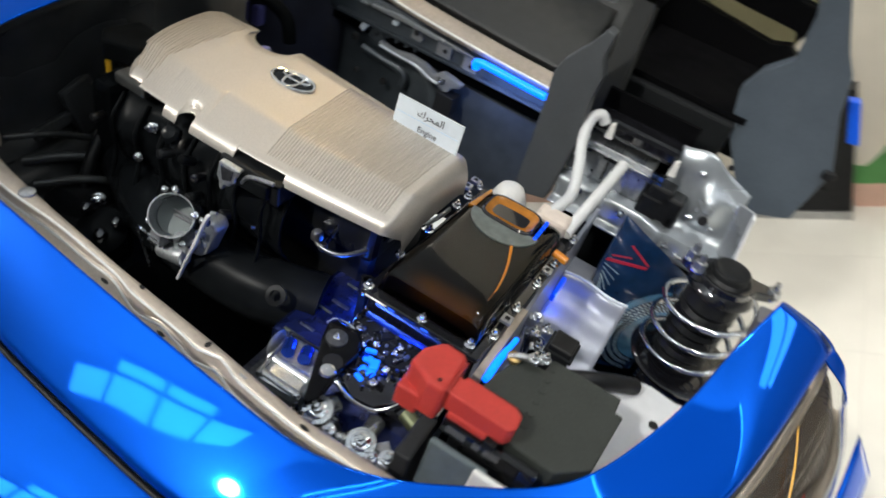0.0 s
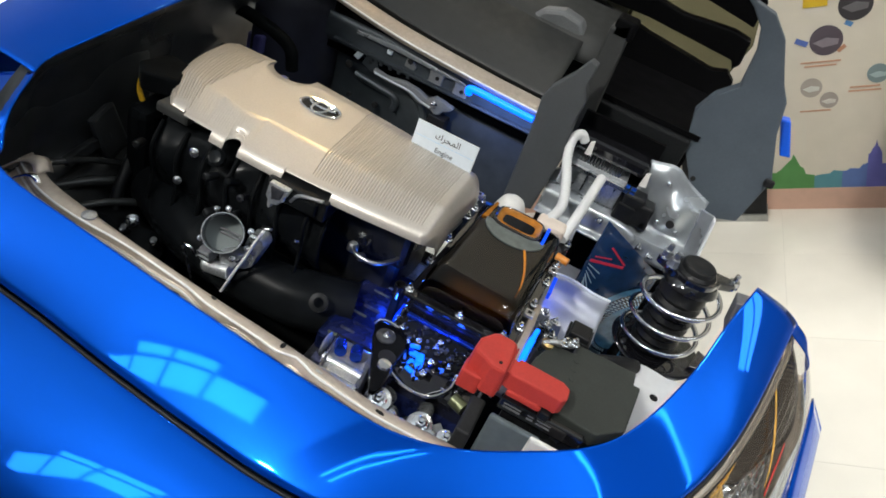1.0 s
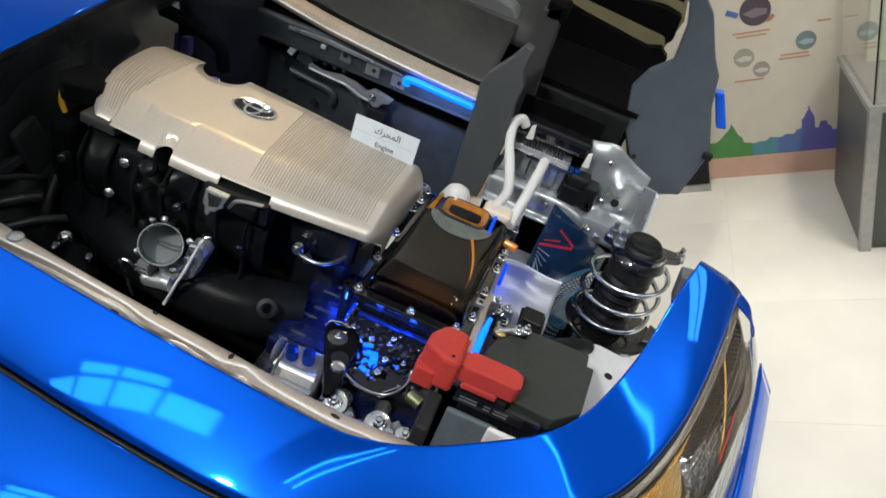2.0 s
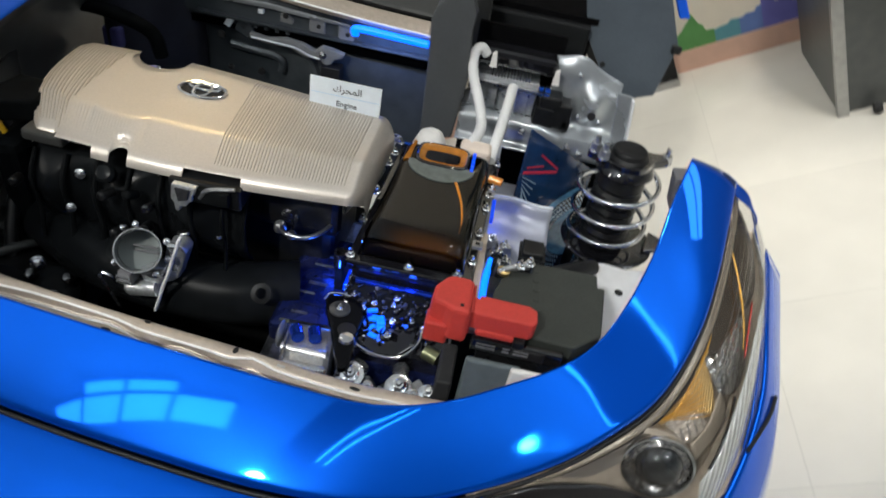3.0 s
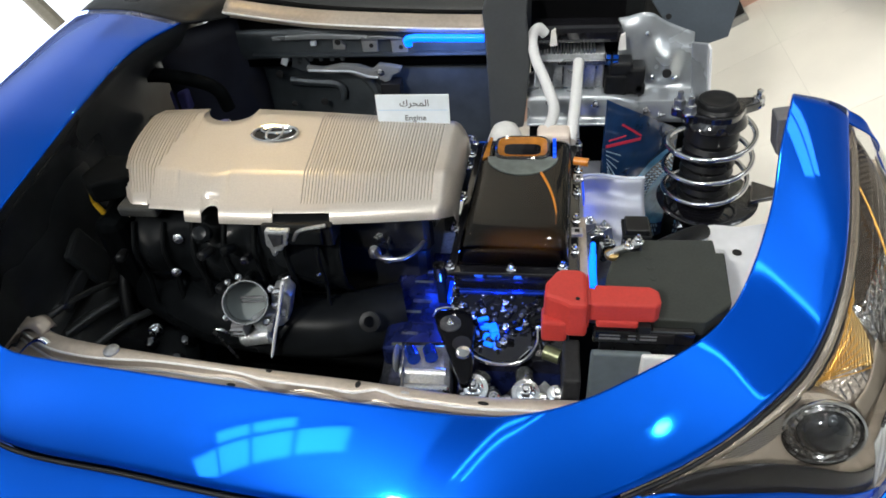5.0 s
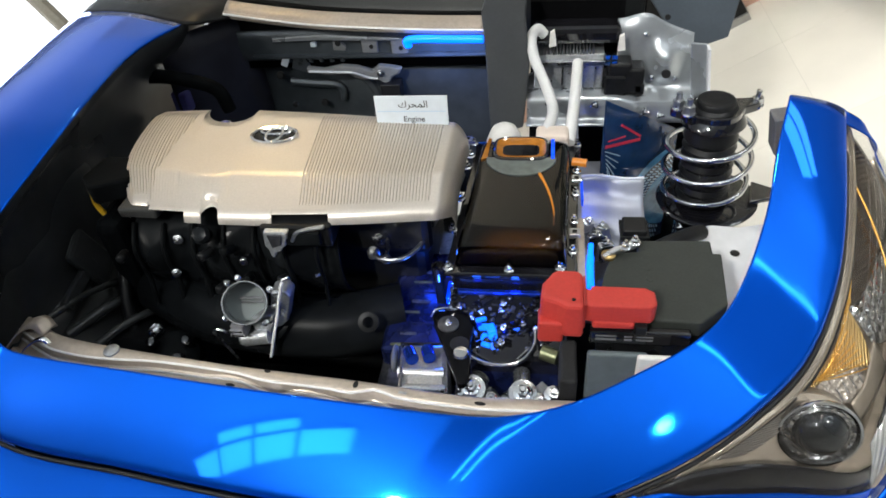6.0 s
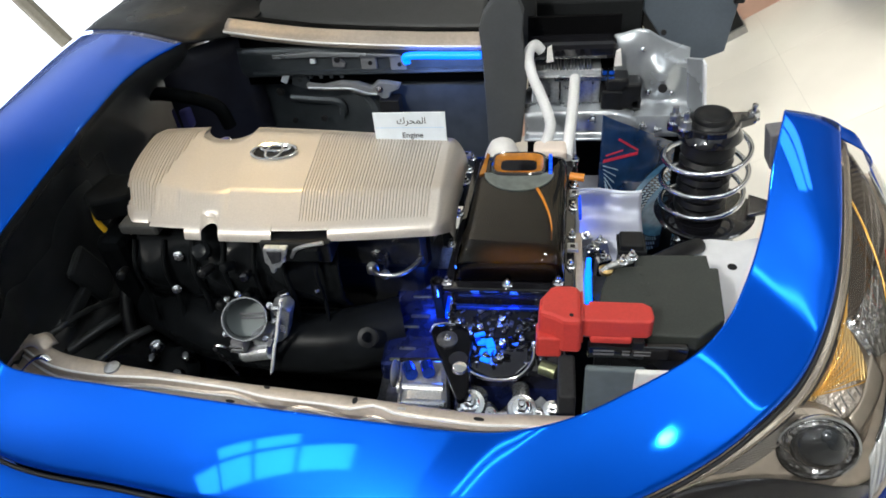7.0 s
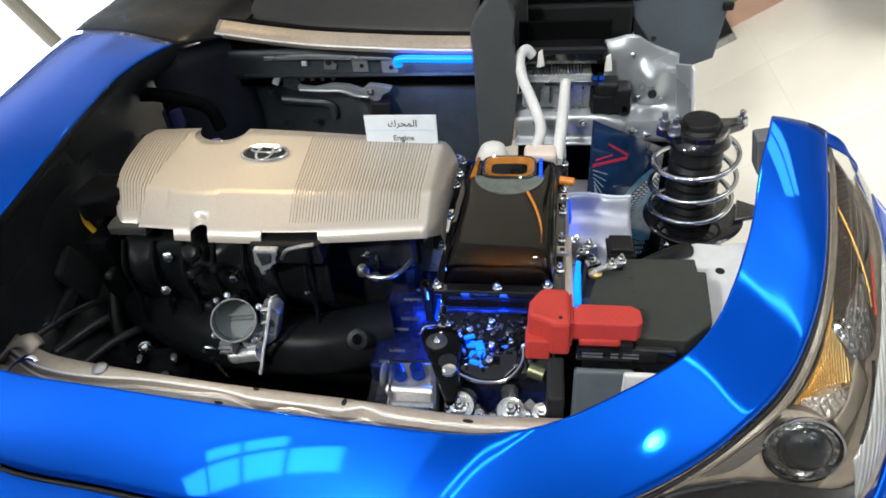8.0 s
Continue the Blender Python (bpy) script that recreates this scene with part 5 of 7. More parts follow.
# ---- what stands in the bay ----
def engine():
    ob = thing("engine", (-0.28, 0.0, 0.32), "black hybrid engine under a ribbed silver cover", "engine")
    # block with shoulders
    bm = B()
    box(bm, -0.56, -0.02, -0.10, 0.12, 0.32, 0.80)
    part("block", bm, BLACK, ob, bevel=0.02)
    bm = B()
    grid(bm, [spline([(x, -0.13, 0.815), (x, -0.165, 0.80), (x, -0.19 - 0.012 * math.cos(2 * math.pi * (x + 0.5) / 0.125), 0.755), (x, -0.185, 0.69), (x, -0.15, 0.63)], 16) for x in (-0.53 + 0.008 * k for k in range(48))])
    part("intake_manifold", bm, MANIFOLD, ob, "black plastic intake manifold", smooth=True, thick=0.004)
    part("plenum", tube(B(), spline([(-0.56, -0.13, 0.62), (-0.40, -0.20, 0.61), (-0.2, -0.21, 0.60), (-0.06, -0.17, 0.60)], 20), 0.060, 18), MANIFOLD, ob, smooth=True)
    part("cylinder_head", box(B(), -0.55, 0.0, -0.14, 0.10, 0.72, 0.815), BLACK, ob, bevel=0.015)
    part("belt_cover", box(B(), -0.62, -0.565, -0.17, 0.12, 0.38, 0.80), DARK, ob, bevel=0.02)
    part("side_case", box(B(), -0.60, -0.50, -0.30, -0.18, 0.42, 0.56), BLACK, ob, bevel=0.025)
    pump = part("pump_body", lathe(B(), [(0.045, 0), (0.052, 0.02), (0.046, 0.045), (0.030, 0.056), (0.016, 0.060), (0.004, 0.061)], (-0.50, -0.25, 0.53), axis=(0.25, -0.5, 1), sides=28), MANIFOLD, ob, "black pump body", smooth=True)
    for x, y, z, r in [(-0.475, -0.285, 0.575, 0.013), (-0.525, -0.27, 0.60, 0.011), (-0.46, -0.26, 0.60, 0.010), (-0.49, -0.30, 0.555, 0.009)]:
        part("pump_lug", lathe(B(), [(r, -0.03), (r, 0.004), (r * 0.7, 0.010), (r * 0.3, 0.011)], (x, y, z), axis=(0.1, -0.5, 1), sides=16), GLOSS, pump, smooth=True)
    part("alternator_case", lathe(B(), [(0.055, 0), (0.06, 0.03), (0.055, 0.09), (0.03, 0.10)], (-0.60, -0.19, 0.52), axis=(0.2, -1, 0.3), sides=24), BLACK, ob, smooth=True)
    bolts(ob, [(-0.490, -0.163, 0.684), (-0.453, -0.169, 0.775), (-0.53, -0.24, 0.60), (-0.47, -0.21, 0.62)], BOLT_BIG, (70, 0, 0))
    for p, q in [((-0.47, -0.205, 0.66), (-0.455, -0.21, 0.635)), ((-0.19, -0.22, 0.74), (-0.187, -0.215, 0.738))]:
        part("clip", rod(B(), p, q, 0.003, 8), STEEL, ob)
    part("sensor_ring", lathe(B(), [(0.010, 0), (0.018, 0.004), (0.018, 0.010), (0.010, 0.012)], (-0.105, -0.245, 0.655), axis=(0.1, -0.7, 0.7), sides=20, close_ends=False), BLACK, ob, smooth=True)
    bolts(ob, [(-0.429, -0.203, 0.801), (-0.462, -0.203, 0.720)], BOLT_STEEL, (70, 0, 0))
    part("glossy_plug", lathe(B(), [(0.016, 0), (0.017, 0.012), (0.012, 0.018), (0.005, 0.019)], (-0.385, -0.195, 0.805), axis=(0, -0.7, 0.7), sides=20), MANIFOLD, ob, "black plug", smooth=True)
    rnd = random.Random(11)
    for k in range(7):
        x = -0.53 + 0.056 * k
        part("runner_rib", tube(B(), spline([(x, -0.165, 0.805), (x + 0.004, -0.200, 0.765), (x + 0.006, -0.197, 0.70), (x + 0.01, -0.215, 0.65)], 10), rnd.uniform(0.003, 0.006), 8), DARK, ob, smooth=True)
    for k in range(11):
        x, z = rnd.uniform(-0.56, -0.10), rnd.uniform(0.60, 0.79)
        y = -0.205 - 0.02 * rnd.random()
        bm = B()
        lathe(bm, [(0.008, -0.02), (0.009, 0.006), (0.006, 0.010)], (x, y, z), axis=(rnd.uniform(-0.4, 0.4), -1, rnd.uniform(0, 0.8)), sides=12)
        part("casting_lug", bm, rnd.choice([BLACK, BLACK, DARK, GLOSS]), ob, bevel=0.002, smooth=True)
    for p0, p1, p2, r in [((-0.62, -0.10, 0.72), (-0.60, -0.20, 0.62), (-0.57, -0.26, 0.52), 0.012)]:
        part("coolant_hose", tube(B(), spline([p0, p1, p2], 20), r, 10), BLACK, ob, "black rubber hose", smooth=True)
    # cover
    bm = B()
    cols, nv = 540, 36

    def outline(u):
        xb, xf = -0.592 + u * 0.637, -0.527 + u * 0.568
        yb = 0.122 - 0.046 * max(0, u - 0.25) / 0.75
        d = (xb + 0.425) / 0.052
        if abs(d) < 1:
            yb -= 0.052 * math.sqrt(1 - d * d) * 0.95
        yf = -0.186 - 0.022 * math.sin(math.pi * min(1, max(0, (u - 0.05) / 0.9))) + 0.004 + 0.014 * u
        if u > 0.95:
            yf += 0.034 * ((u - 0.95) / 0.05) ** 2.5
            yb -= 0.01 * ((u - 0.95) / 0.05) ** 2.5
        if u < 0.09:
            yf += 0.018
        return xb, yb, xf, yf

    rows = []
    for i in range(cols + 1):
        u = i / cols
        xb, yb, xf, yf = outline(u)
        rib = 0.0
        ridge = 0.0007 if i % 5 < 3 else -0.0012
        dn = (xf + 0.360) / 0.016
        notch = 0.026 * math.sqrt(1 - dn * dn) if abs(dn) < 1 else 0.0
        r = []
        for j in range(nv + 1):
            v = j / nv
            rib = step = 0.0
            if u < 0.17 - 0.075 * v or 0.565 < u < 0.945:
                rib, step = ridge, -0.0008
            elif v > 0.76 and u < 0.30:
                rib = 0.25 * ridge
            crown = 0.868 + 0.010 * math.sin(math.pi * (0.15 + 0.75 * u)) + 0.008 * v - 0.031 * max(0, v - 0.75) / 0.25 - 0.010 * max(0, 0.12 - v) / 0.12
            if u > 0.965:
                crown -= 0.018 * ((u - 0.965) / 0.035) ** 2
            if u < 0.03:
                crown -= 0.012 * ((0.03 - u) / 0.03) ** 2
            fade = 1.0 if 0.04 < v < 0.94 else 0.0
            bow = -0.022 * math.sin(math.pi * v) * max(0, 1 - u / 0.2)
            r.append(Vector((xb + (xf - xb) * v + bow, yb + (yf - yb) * v + notch * max(0, (v - 0.88) / 0.12), crown + (rib + step) * fade + (0.003 * notch / 0.02 if v > 0.95 else 0))))
        e = r[-1]
        deep = 0.017 if notch == 0 else 0.004
        back = 0.0
        if -0.250 < e.x < -0.155 or -0.485 < e.x < -0.408:
            deep, back = 0.004, 0.010
        r[-1] = e = e + Vector((0, back, 0.3 * back))
        r += [e + Vector((0, -0.005, -0.35 * deep)), e + Vector((0, -0.008, -0.8 * deep)), e + Vector((0, -0.009, -deep))]
        rows.append(r)
    last = rows[-1]
    rows.append([p + Vector((0.004, 0, -0.012)) for p in last])
    rows.append([p + Vector((0.005, 0, -0.045)) for p in last])
    grid(bm, rows)
    cover = part("engine_cover", bm, SILVER, ob, "warm silver plastic cover with fine ribs", smooth=True)
    cap = part("violet_cap", lathe(B(), [(0.013, 0), (0.013, 0.030), (0.011, 0.037), (0.004, 0.040)], (-0.446, 0.100, 0.812), sides=24), shader("violet_cap", (0.16, 0.16, 0.42), 0.3, grain=0.1), ob, "violet plastic cap", smooth=True)
    place("bolt", BOLT_TINY, pose(-0.428, 0.088, 0.852), cap)
    part("cap_post", rod(B(), (-0.428, 0.088, 0.812), (-0.428, 0.088, 0.853), 0.005, 12), JET, ob, smooth=True)
    part("cover_flank", box(B(), -0.535, -0.462, -0.196, -0.150, 0.825, 0.846, pose(0, 0, 0, 0, 0, -2)), DASH, cover, "grey lower corner", bevel=0.005)
    # solid dark block painting the shade inside the notch
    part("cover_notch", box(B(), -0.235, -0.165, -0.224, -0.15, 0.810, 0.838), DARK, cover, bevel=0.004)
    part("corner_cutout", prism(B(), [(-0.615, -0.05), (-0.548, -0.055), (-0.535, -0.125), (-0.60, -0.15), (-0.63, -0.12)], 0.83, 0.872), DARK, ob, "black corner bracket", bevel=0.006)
    # emblem: three interlaced oval rings drawn as plain chrome
    bm = B()
    for rx, ry, off in [(0.043, 0.027, 0.0), (0.015, 0.024, 0.0), (0.028, 0.010, 0.011)]:
        path = [Vector((-0.30 + rx * math.cos(t), 0.0 + off + ry * math.sin(t), 0.8840)) for t in (2 * math.pi * k / 40 for k in range(41))]
        tube(bm, path, 0.0029, 8)
    part("emblem", bm, CHROME, cover, "oval chrome emblem", smooth=True)
    part("emblem_plate", lathe(B(), [(0.040, 0.0), (0.039, 0.001)], (0, 0, 0), sides=36), JET, cover).matrix_local = Matrix.Translation(Vector((-0.30, 0, 0.8825)) - BASE[ob.name]) @ Matrix.Diagonal((1, 0.62, 1, 1)) @ Matrix.Translation(BASE[ob.name])
    # bracket under the front edge
    bm = B()
    prism(bm, [(-0.258, 0.842), (-0.216, 0.842), (-0.220, 0.828), (-0.224, 0.824), (-0.224, 0.813), (-0.233, 0.808), (-0.236, 0.800), (-0.246, 0.798), (-0.250, 0.786), (-0.256, 0.788), (-0.257, 0.804), (-0.262, 0.812)], -0.228, -0.215, "y")
    br = part("lifting_bracket", bm, ALU, ob, "cast alloy bracket", bevel=0.003)
    part("rib", prism(B(), [(-0.252, 0.838), (-0.226, 0.838), (-0.231, 0.817), (-0.248, 0.810)], -0.231, -0.2282, "y"), ALU_DK, br, bevel=0.002)
    part("pipe", tube(B(), spline([(-0.214, -0.222, 0.82), (-0.203, -0.224, 0.838), (-0.185, -0.224, 0.846), (-0.155, -0.22, 0.85)], 14), 0.0036, 8), STEEL, br, smooth=True)
    # black block put in as the shadow below the cover's front edge
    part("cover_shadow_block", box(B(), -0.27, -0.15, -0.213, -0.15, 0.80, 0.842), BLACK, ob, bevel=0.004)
    # dipstick
    part("dipstick", tube(B(), spline([(-0.645, -0.095, 0.815), (-0.635, -0.11, 0.80), (-0.61, -0.13, 0.795), (-0.585, -0.15, 0.78), (-0.575, -0.155, 0.74)], 18), 0.0055, 8), YELLOW, ob, "yellow dipstick handle", smooth=True)
    # throttle body
    c = Vector((-0.297, -0.288, 0.738))
    ax = Vector((0.36, -0.66, 0.66)).normalized()
    bm = B()
    lathe(bm, [(0.0375, -0.075), (0.0368, -0.010), (0.0376, 0.0), (0.0368, 0.0016), (0.0352, 0.0016), (0.0345, 0.0), (0.0340, -0.008), (0.0325, -0.06)], c, axis=ax, sides=48, close_ends=False)
    th = part("throttle_body", bm, MACHINED, ob, "machined alloy throttle body", smooth=True)
    part("butterfly", lathe(B(), [(0.0328, 0), (0.0328, 0.002)], c - 0.048 * ax, axis=(ax + Vector((0, 0.16, 0.10))).normalized(), sides=36), SATIN, th, "grey butterfly plate")
    for dz in (0.0, 0.010):
        part("spindle", rod(B(), c - 0.044 * ax + Vector((-0.008, 0, dz)), c - 0.040 * ax + Vector((0.034, 0, 0.004 + dz)), 0.0022), SILVER_DK, th)
    part("body_block", prism(B(), [(-0.264, 0.784), (-0.238, 0.790), (-0.229, 0.776), (-0.250, 0.712), (-0.262, 0.700), (-0.285, 0.690)], -0.258, -0.225, "y", Matrix.Translation((0, 0, -0.052))), ALU, th, bevel=0.005)
    for z, x in ((0.770, -0.240), (0.738, -0.249)):
        part("boss_rib", rod(B(), (x - 0.012, -0.268, z - 0.026), (x + 0.002, -0.268, z - 0.024), 0.006, 14), MACHINED, th, smooth=True)
    part("side_plate", prism(B(), [(-0.224, 0.786), (-0.219, 0.784), (-0.236, 0.735), (-0.247, 0.700), (-0.258, 0.672), (-0.283, 0.598), (-0.288, 0.599), (-0.262, 0.676), (-0.251, 0.705)], -0.290, -0.282, "y"), WHITESHEET, th, "bright flange plate", bevel=0.0015)
    part("lower_web", prism(B(), [(-0.308, 0.688), (-0.258, 0.700), (-0.266, 0.672), (-0.282, 0.640), (-0.300, 0.645)], -0.280, -0.250, "y"), ALU, th, bevel=0.005)
    part("plug", box(B(), -0.334, -0.310, -0.300, -0.270, 0.662, 0.690, pose(0, 0, 0)), SILVER_DK, th, "grey connector", bevel=0.003)
    for k in range(2):
        part("plug_bar", box(B(), -0.336, -0.312, -0.303, -0.299, 0.668 + 0.010 * k, 0.672 + 0.010 * k), MACHINED, th)
    part("motor_case", rod(B(), (-0.326, -0.280, 0.640), (-0.276, -0.280, 0.650), 0.0155, 24), ALU, th, smooth=True)
    part("motor_cap", rod(B(), (-0.331, -0.280, 0.639), (-0.3265, -0.280, 0.640), 0.013, 24), SATIN, th, smooth=True)
    bolts(th, [(-0.240, -0.294, 0.778), (-0.268, -0.294, 0.697), (-0.333, -0.300, 0.712), (-0.300, -0.276, 0.784), (-0.322, -0.278, 0.772)], BOLT_TINY, (45, 0, 0))
    part("lever", rod(B(), (-0.376, -0.288, 0.660), (-0.349, -0.288, 0.586), 0.0028, 8), STEEL, th)
    part("link", tube(B(), spline([(-0.372, -0.290, 0.668), (-0.362, -0.292, 0.672), (-0.352, -0.292, 0.668), (-0.348, -0.290, 0.660)], 10), 0.003, 8), CHROME, th, smooth=True)
    part("tip", rod(B(), (-0.222, -0.280, 0.786), (-0.210, -0.280, 0.792), 0.0026, 8), STEEL, th)


def pillow(bm, back, front, y0, y1, z0, z1, n=36, m=36, p=9.0):
    """A soft-edged cover between two widths, with a superelliptic dome."""
    rows = []
    for j in range(m + 1):
        v = j / m
        y = y1 + (y0 - y1) * v
        xa, xb = back[0] + (front[0] - back[0]) * v, back[1] + (front[1] - back[1]) * v
        r = []
        for i in range(n + 1):
            u = i / n
            e = (1 - abs(2 * u - 1) ** p) * (1 - abs(2 * v - 1) ** p)
            r.append(Vector((xa + (xb - xa) * u, y, z0 + (z1 - z0) * max(0, e) ** 0.30)))
        rows.append(r)
    grid(bm, rows)
    return bm


def inverter():
    ob = thing("inverter", (0.145, -0.03, 0.60), "power inverter with a smoked black cover showing orange cables", "inverter")
    part("case", prism(B(), [(0.045, -0.222), (0.240, -0.222), (0.258, 0.16), (0.065, 0.16)], 0.60, 0.752), GLOSS, ob, bevel=0.006)
    part("flange", prism(B(), [(0.034, -0.230), (0.246, -0.230), (0.264, 0.165), (0.055, 0.165)], 0.754, 0.764), GLOSS, ob, bevel=0.003)
    cov = part("cover", pillow(B(), (0.070, 0.243), (0.050, 0.232), -0.212, 0.118, 0.766, 0.812), SMOKED, ob, "smoked glossy black cover", smooth=True)
    # open service window at the back, framed in orange
    def ring(a, b, z, e=0.62, dy=0.0):
        return [Vector((0.149 + a * math.copysign(abs(math.cos(t)) ** e, math.cos(t)), 0.061 + dy + b * math.copysign(abs(math.sin(t)) ** e, math.sin(t)), z)) for t in (2 * math.pi * k / 40 for k in range(40))]

    fr = B()
    grid(fr, [ring(0.052, 0.040, 0.811, 0.45), ring(0.051, 0.039, 0.8165, 0.45), ring(0.048, 0.036, 0.8185, 0.45), ring(0.046, 0.034, 0.8175, 0.45)], close=True)
    part("window_frame", fr, GLOSS, cov, "glossy black frame of the service window", smooth=True)
    fr = B()
    grid(fr, [ring(0.046, 0.034, 0.8173, 0.45), ring(0.044, 0.031, 0.8155, 0.42), ring(0.036, 0.020, 0.8125, 0.45, -0.002), ring(0.033, 0.017, 0.8122, 0.45, -0.002)], close=True)
    part("window_tub", fr, AMBER_DIM, cov, "amber wall of the service window", smooth=True)
    part("window_shade", prism(B(), [(p.x, p.y) for p in ring(0.034, 0.018, 0, 0.45, -0.002)], 0.808, 0.8128), GLOSS, cov)
    bm = B()
    prism(bm, [(0.150 + 0.064 * math.cos(t), 0.032 + 0.056 * math.sin(t)) for t in (math.pi + math.pi * k / 16 for k in range(17))], 0.8115, 0.8145)
    part("grey_plate", bm, shader("grey_green_plate", (0.16, 0.18, 0.17), 0.4, 0.3, grain=0.2, scale=60), cov, "grey half-round plate")
    part("amber_edge", prism(B(), [(0.076, 0.030), (0.088, 0.034), (0.089, 0.070), (0.092, 0.098), (0.086, 0.102)], 0.802, 0.8125), AMBER_DIM, cov, "amber-lit cover edge", smooth=True)
    part("inner_block", pillow(B(), (0.075, 0.238), (0.055, 0.227), -0.207, 0.113, 0.767, 0.803), GLOW_BLOCK, ob, "dark block under the smoked cover, amber glow painted on its front", smooth=True)
    part("cable", tube(B(), spline([(0.175, 0.008, 0.811), (0.19, -0.03, 0.8115), (0.203, -0.075, 0.8115), (0.210, -0.12, 0.8105), (0.210, -0.155, 0.808)], 24), 0.0019, 8, radii=[0.0034 - 0.0022 * k / 23 for k in range(24)]), ORANGE, cov, "orange cable", smooth=True)
    for y in (0.028, 0.042, 0.055, 0.070, 0.084):
        part("blue_connector", box(B(), 0.205, 0.211, y, y + 0.008, 0.810, 0.816), LED_DEEP, cov, "glowing blue connector")
    part("orange_nozzle", rod(B(), (0.245, 0.070, 0.780), (0.272, 0.064, 0.780), 0.008, 14), ORANGE, ob, "orange nozzle", smooth=True)
    spots = [(0.049, 0.155, 0.764), (0.047, 0.11, 0.764), (0.044, 0.07, 0.764), (0.042, -0.03, 0.764), (0.037, -0.12, 0.764), (0.040, -0.217, 0.764), (0.140, -0.217, 0.764), (0.222, -0.213, 0.766), (0.242, -0.17, 0.764),
             (0.246, -0.09, 0.764), (0.250, -0.01, 0.764), (0.254, 0.06, 0.764), (0.256, 0.15, 0.764), (0.10, 0.157, 0.764), (0.20, 0.157, 0.764)]
    bolts(ob, spots, BOLT)
    for x, y in [(0.038, 0.153), (0.034, 0.125), (0.246, -0.135), (0.252, 0.02)]:
        t = part("square_tab", box(B(), x - 0.009, x + 0.009, y - 0.009, y + 0.009, 0.772, 0.779), STEEL, ob, bevel=0.001)
        part("hole", box(B(), x - 0.004, x + 0.004, y - 0.004, y + 0.004, 0.7792, 0.7798), GAP, t)
    # white connectors and hoses
    part("connector", box(B(), 0.175, 0.240, 0.124, 0.168, 0.768, 0.802), shader("ivory_plastic", (0.68, 0.58, 0.50), 0.5, grain=0.08), ob, "ivory plastic connector", bevel=0.008)
    part("cap", lathe(B(), [(0.034, 0), (0.036, 0.012), (0.030, 0.028), (0.024, 0.040), (0.012, 0.048)], (0.112, 0.150, 0.764), sides=28), WHITE, ob, "white round cap", smooth=True)
    part("cap_base", box(B(), 0.075, 0.155, 0.124, 0.168, 0.7645, 0.770), WHITE, ob, bevel=0.004)
    part("hose", tube(B(), spline([(0.194, 0.15, 0.79), (0.207, 0.21, 0.800), (0.203, 0.255, 0.808), (0.186, 0.30, 0.832), (0.167, 0.34, 0.858), (0.159, 0.38, 0.886), (0.172, 0.395, 0.900), (0.186, 0.40, 0.885)], 40), 0.0115, 12), HOSE, ob, "white sleeved hose, bent", smooth=True)
    part("hose", tube(B(), spline([(0.240, 0.135, 0.780), (0.247, 0.20, 0.802), (0.253, 0.27, 0.815), (0.260, 0.375, 0.831)], 24), 0.0115, 12), HOSE, ob, "straight white sleeved hose", smooth=True)


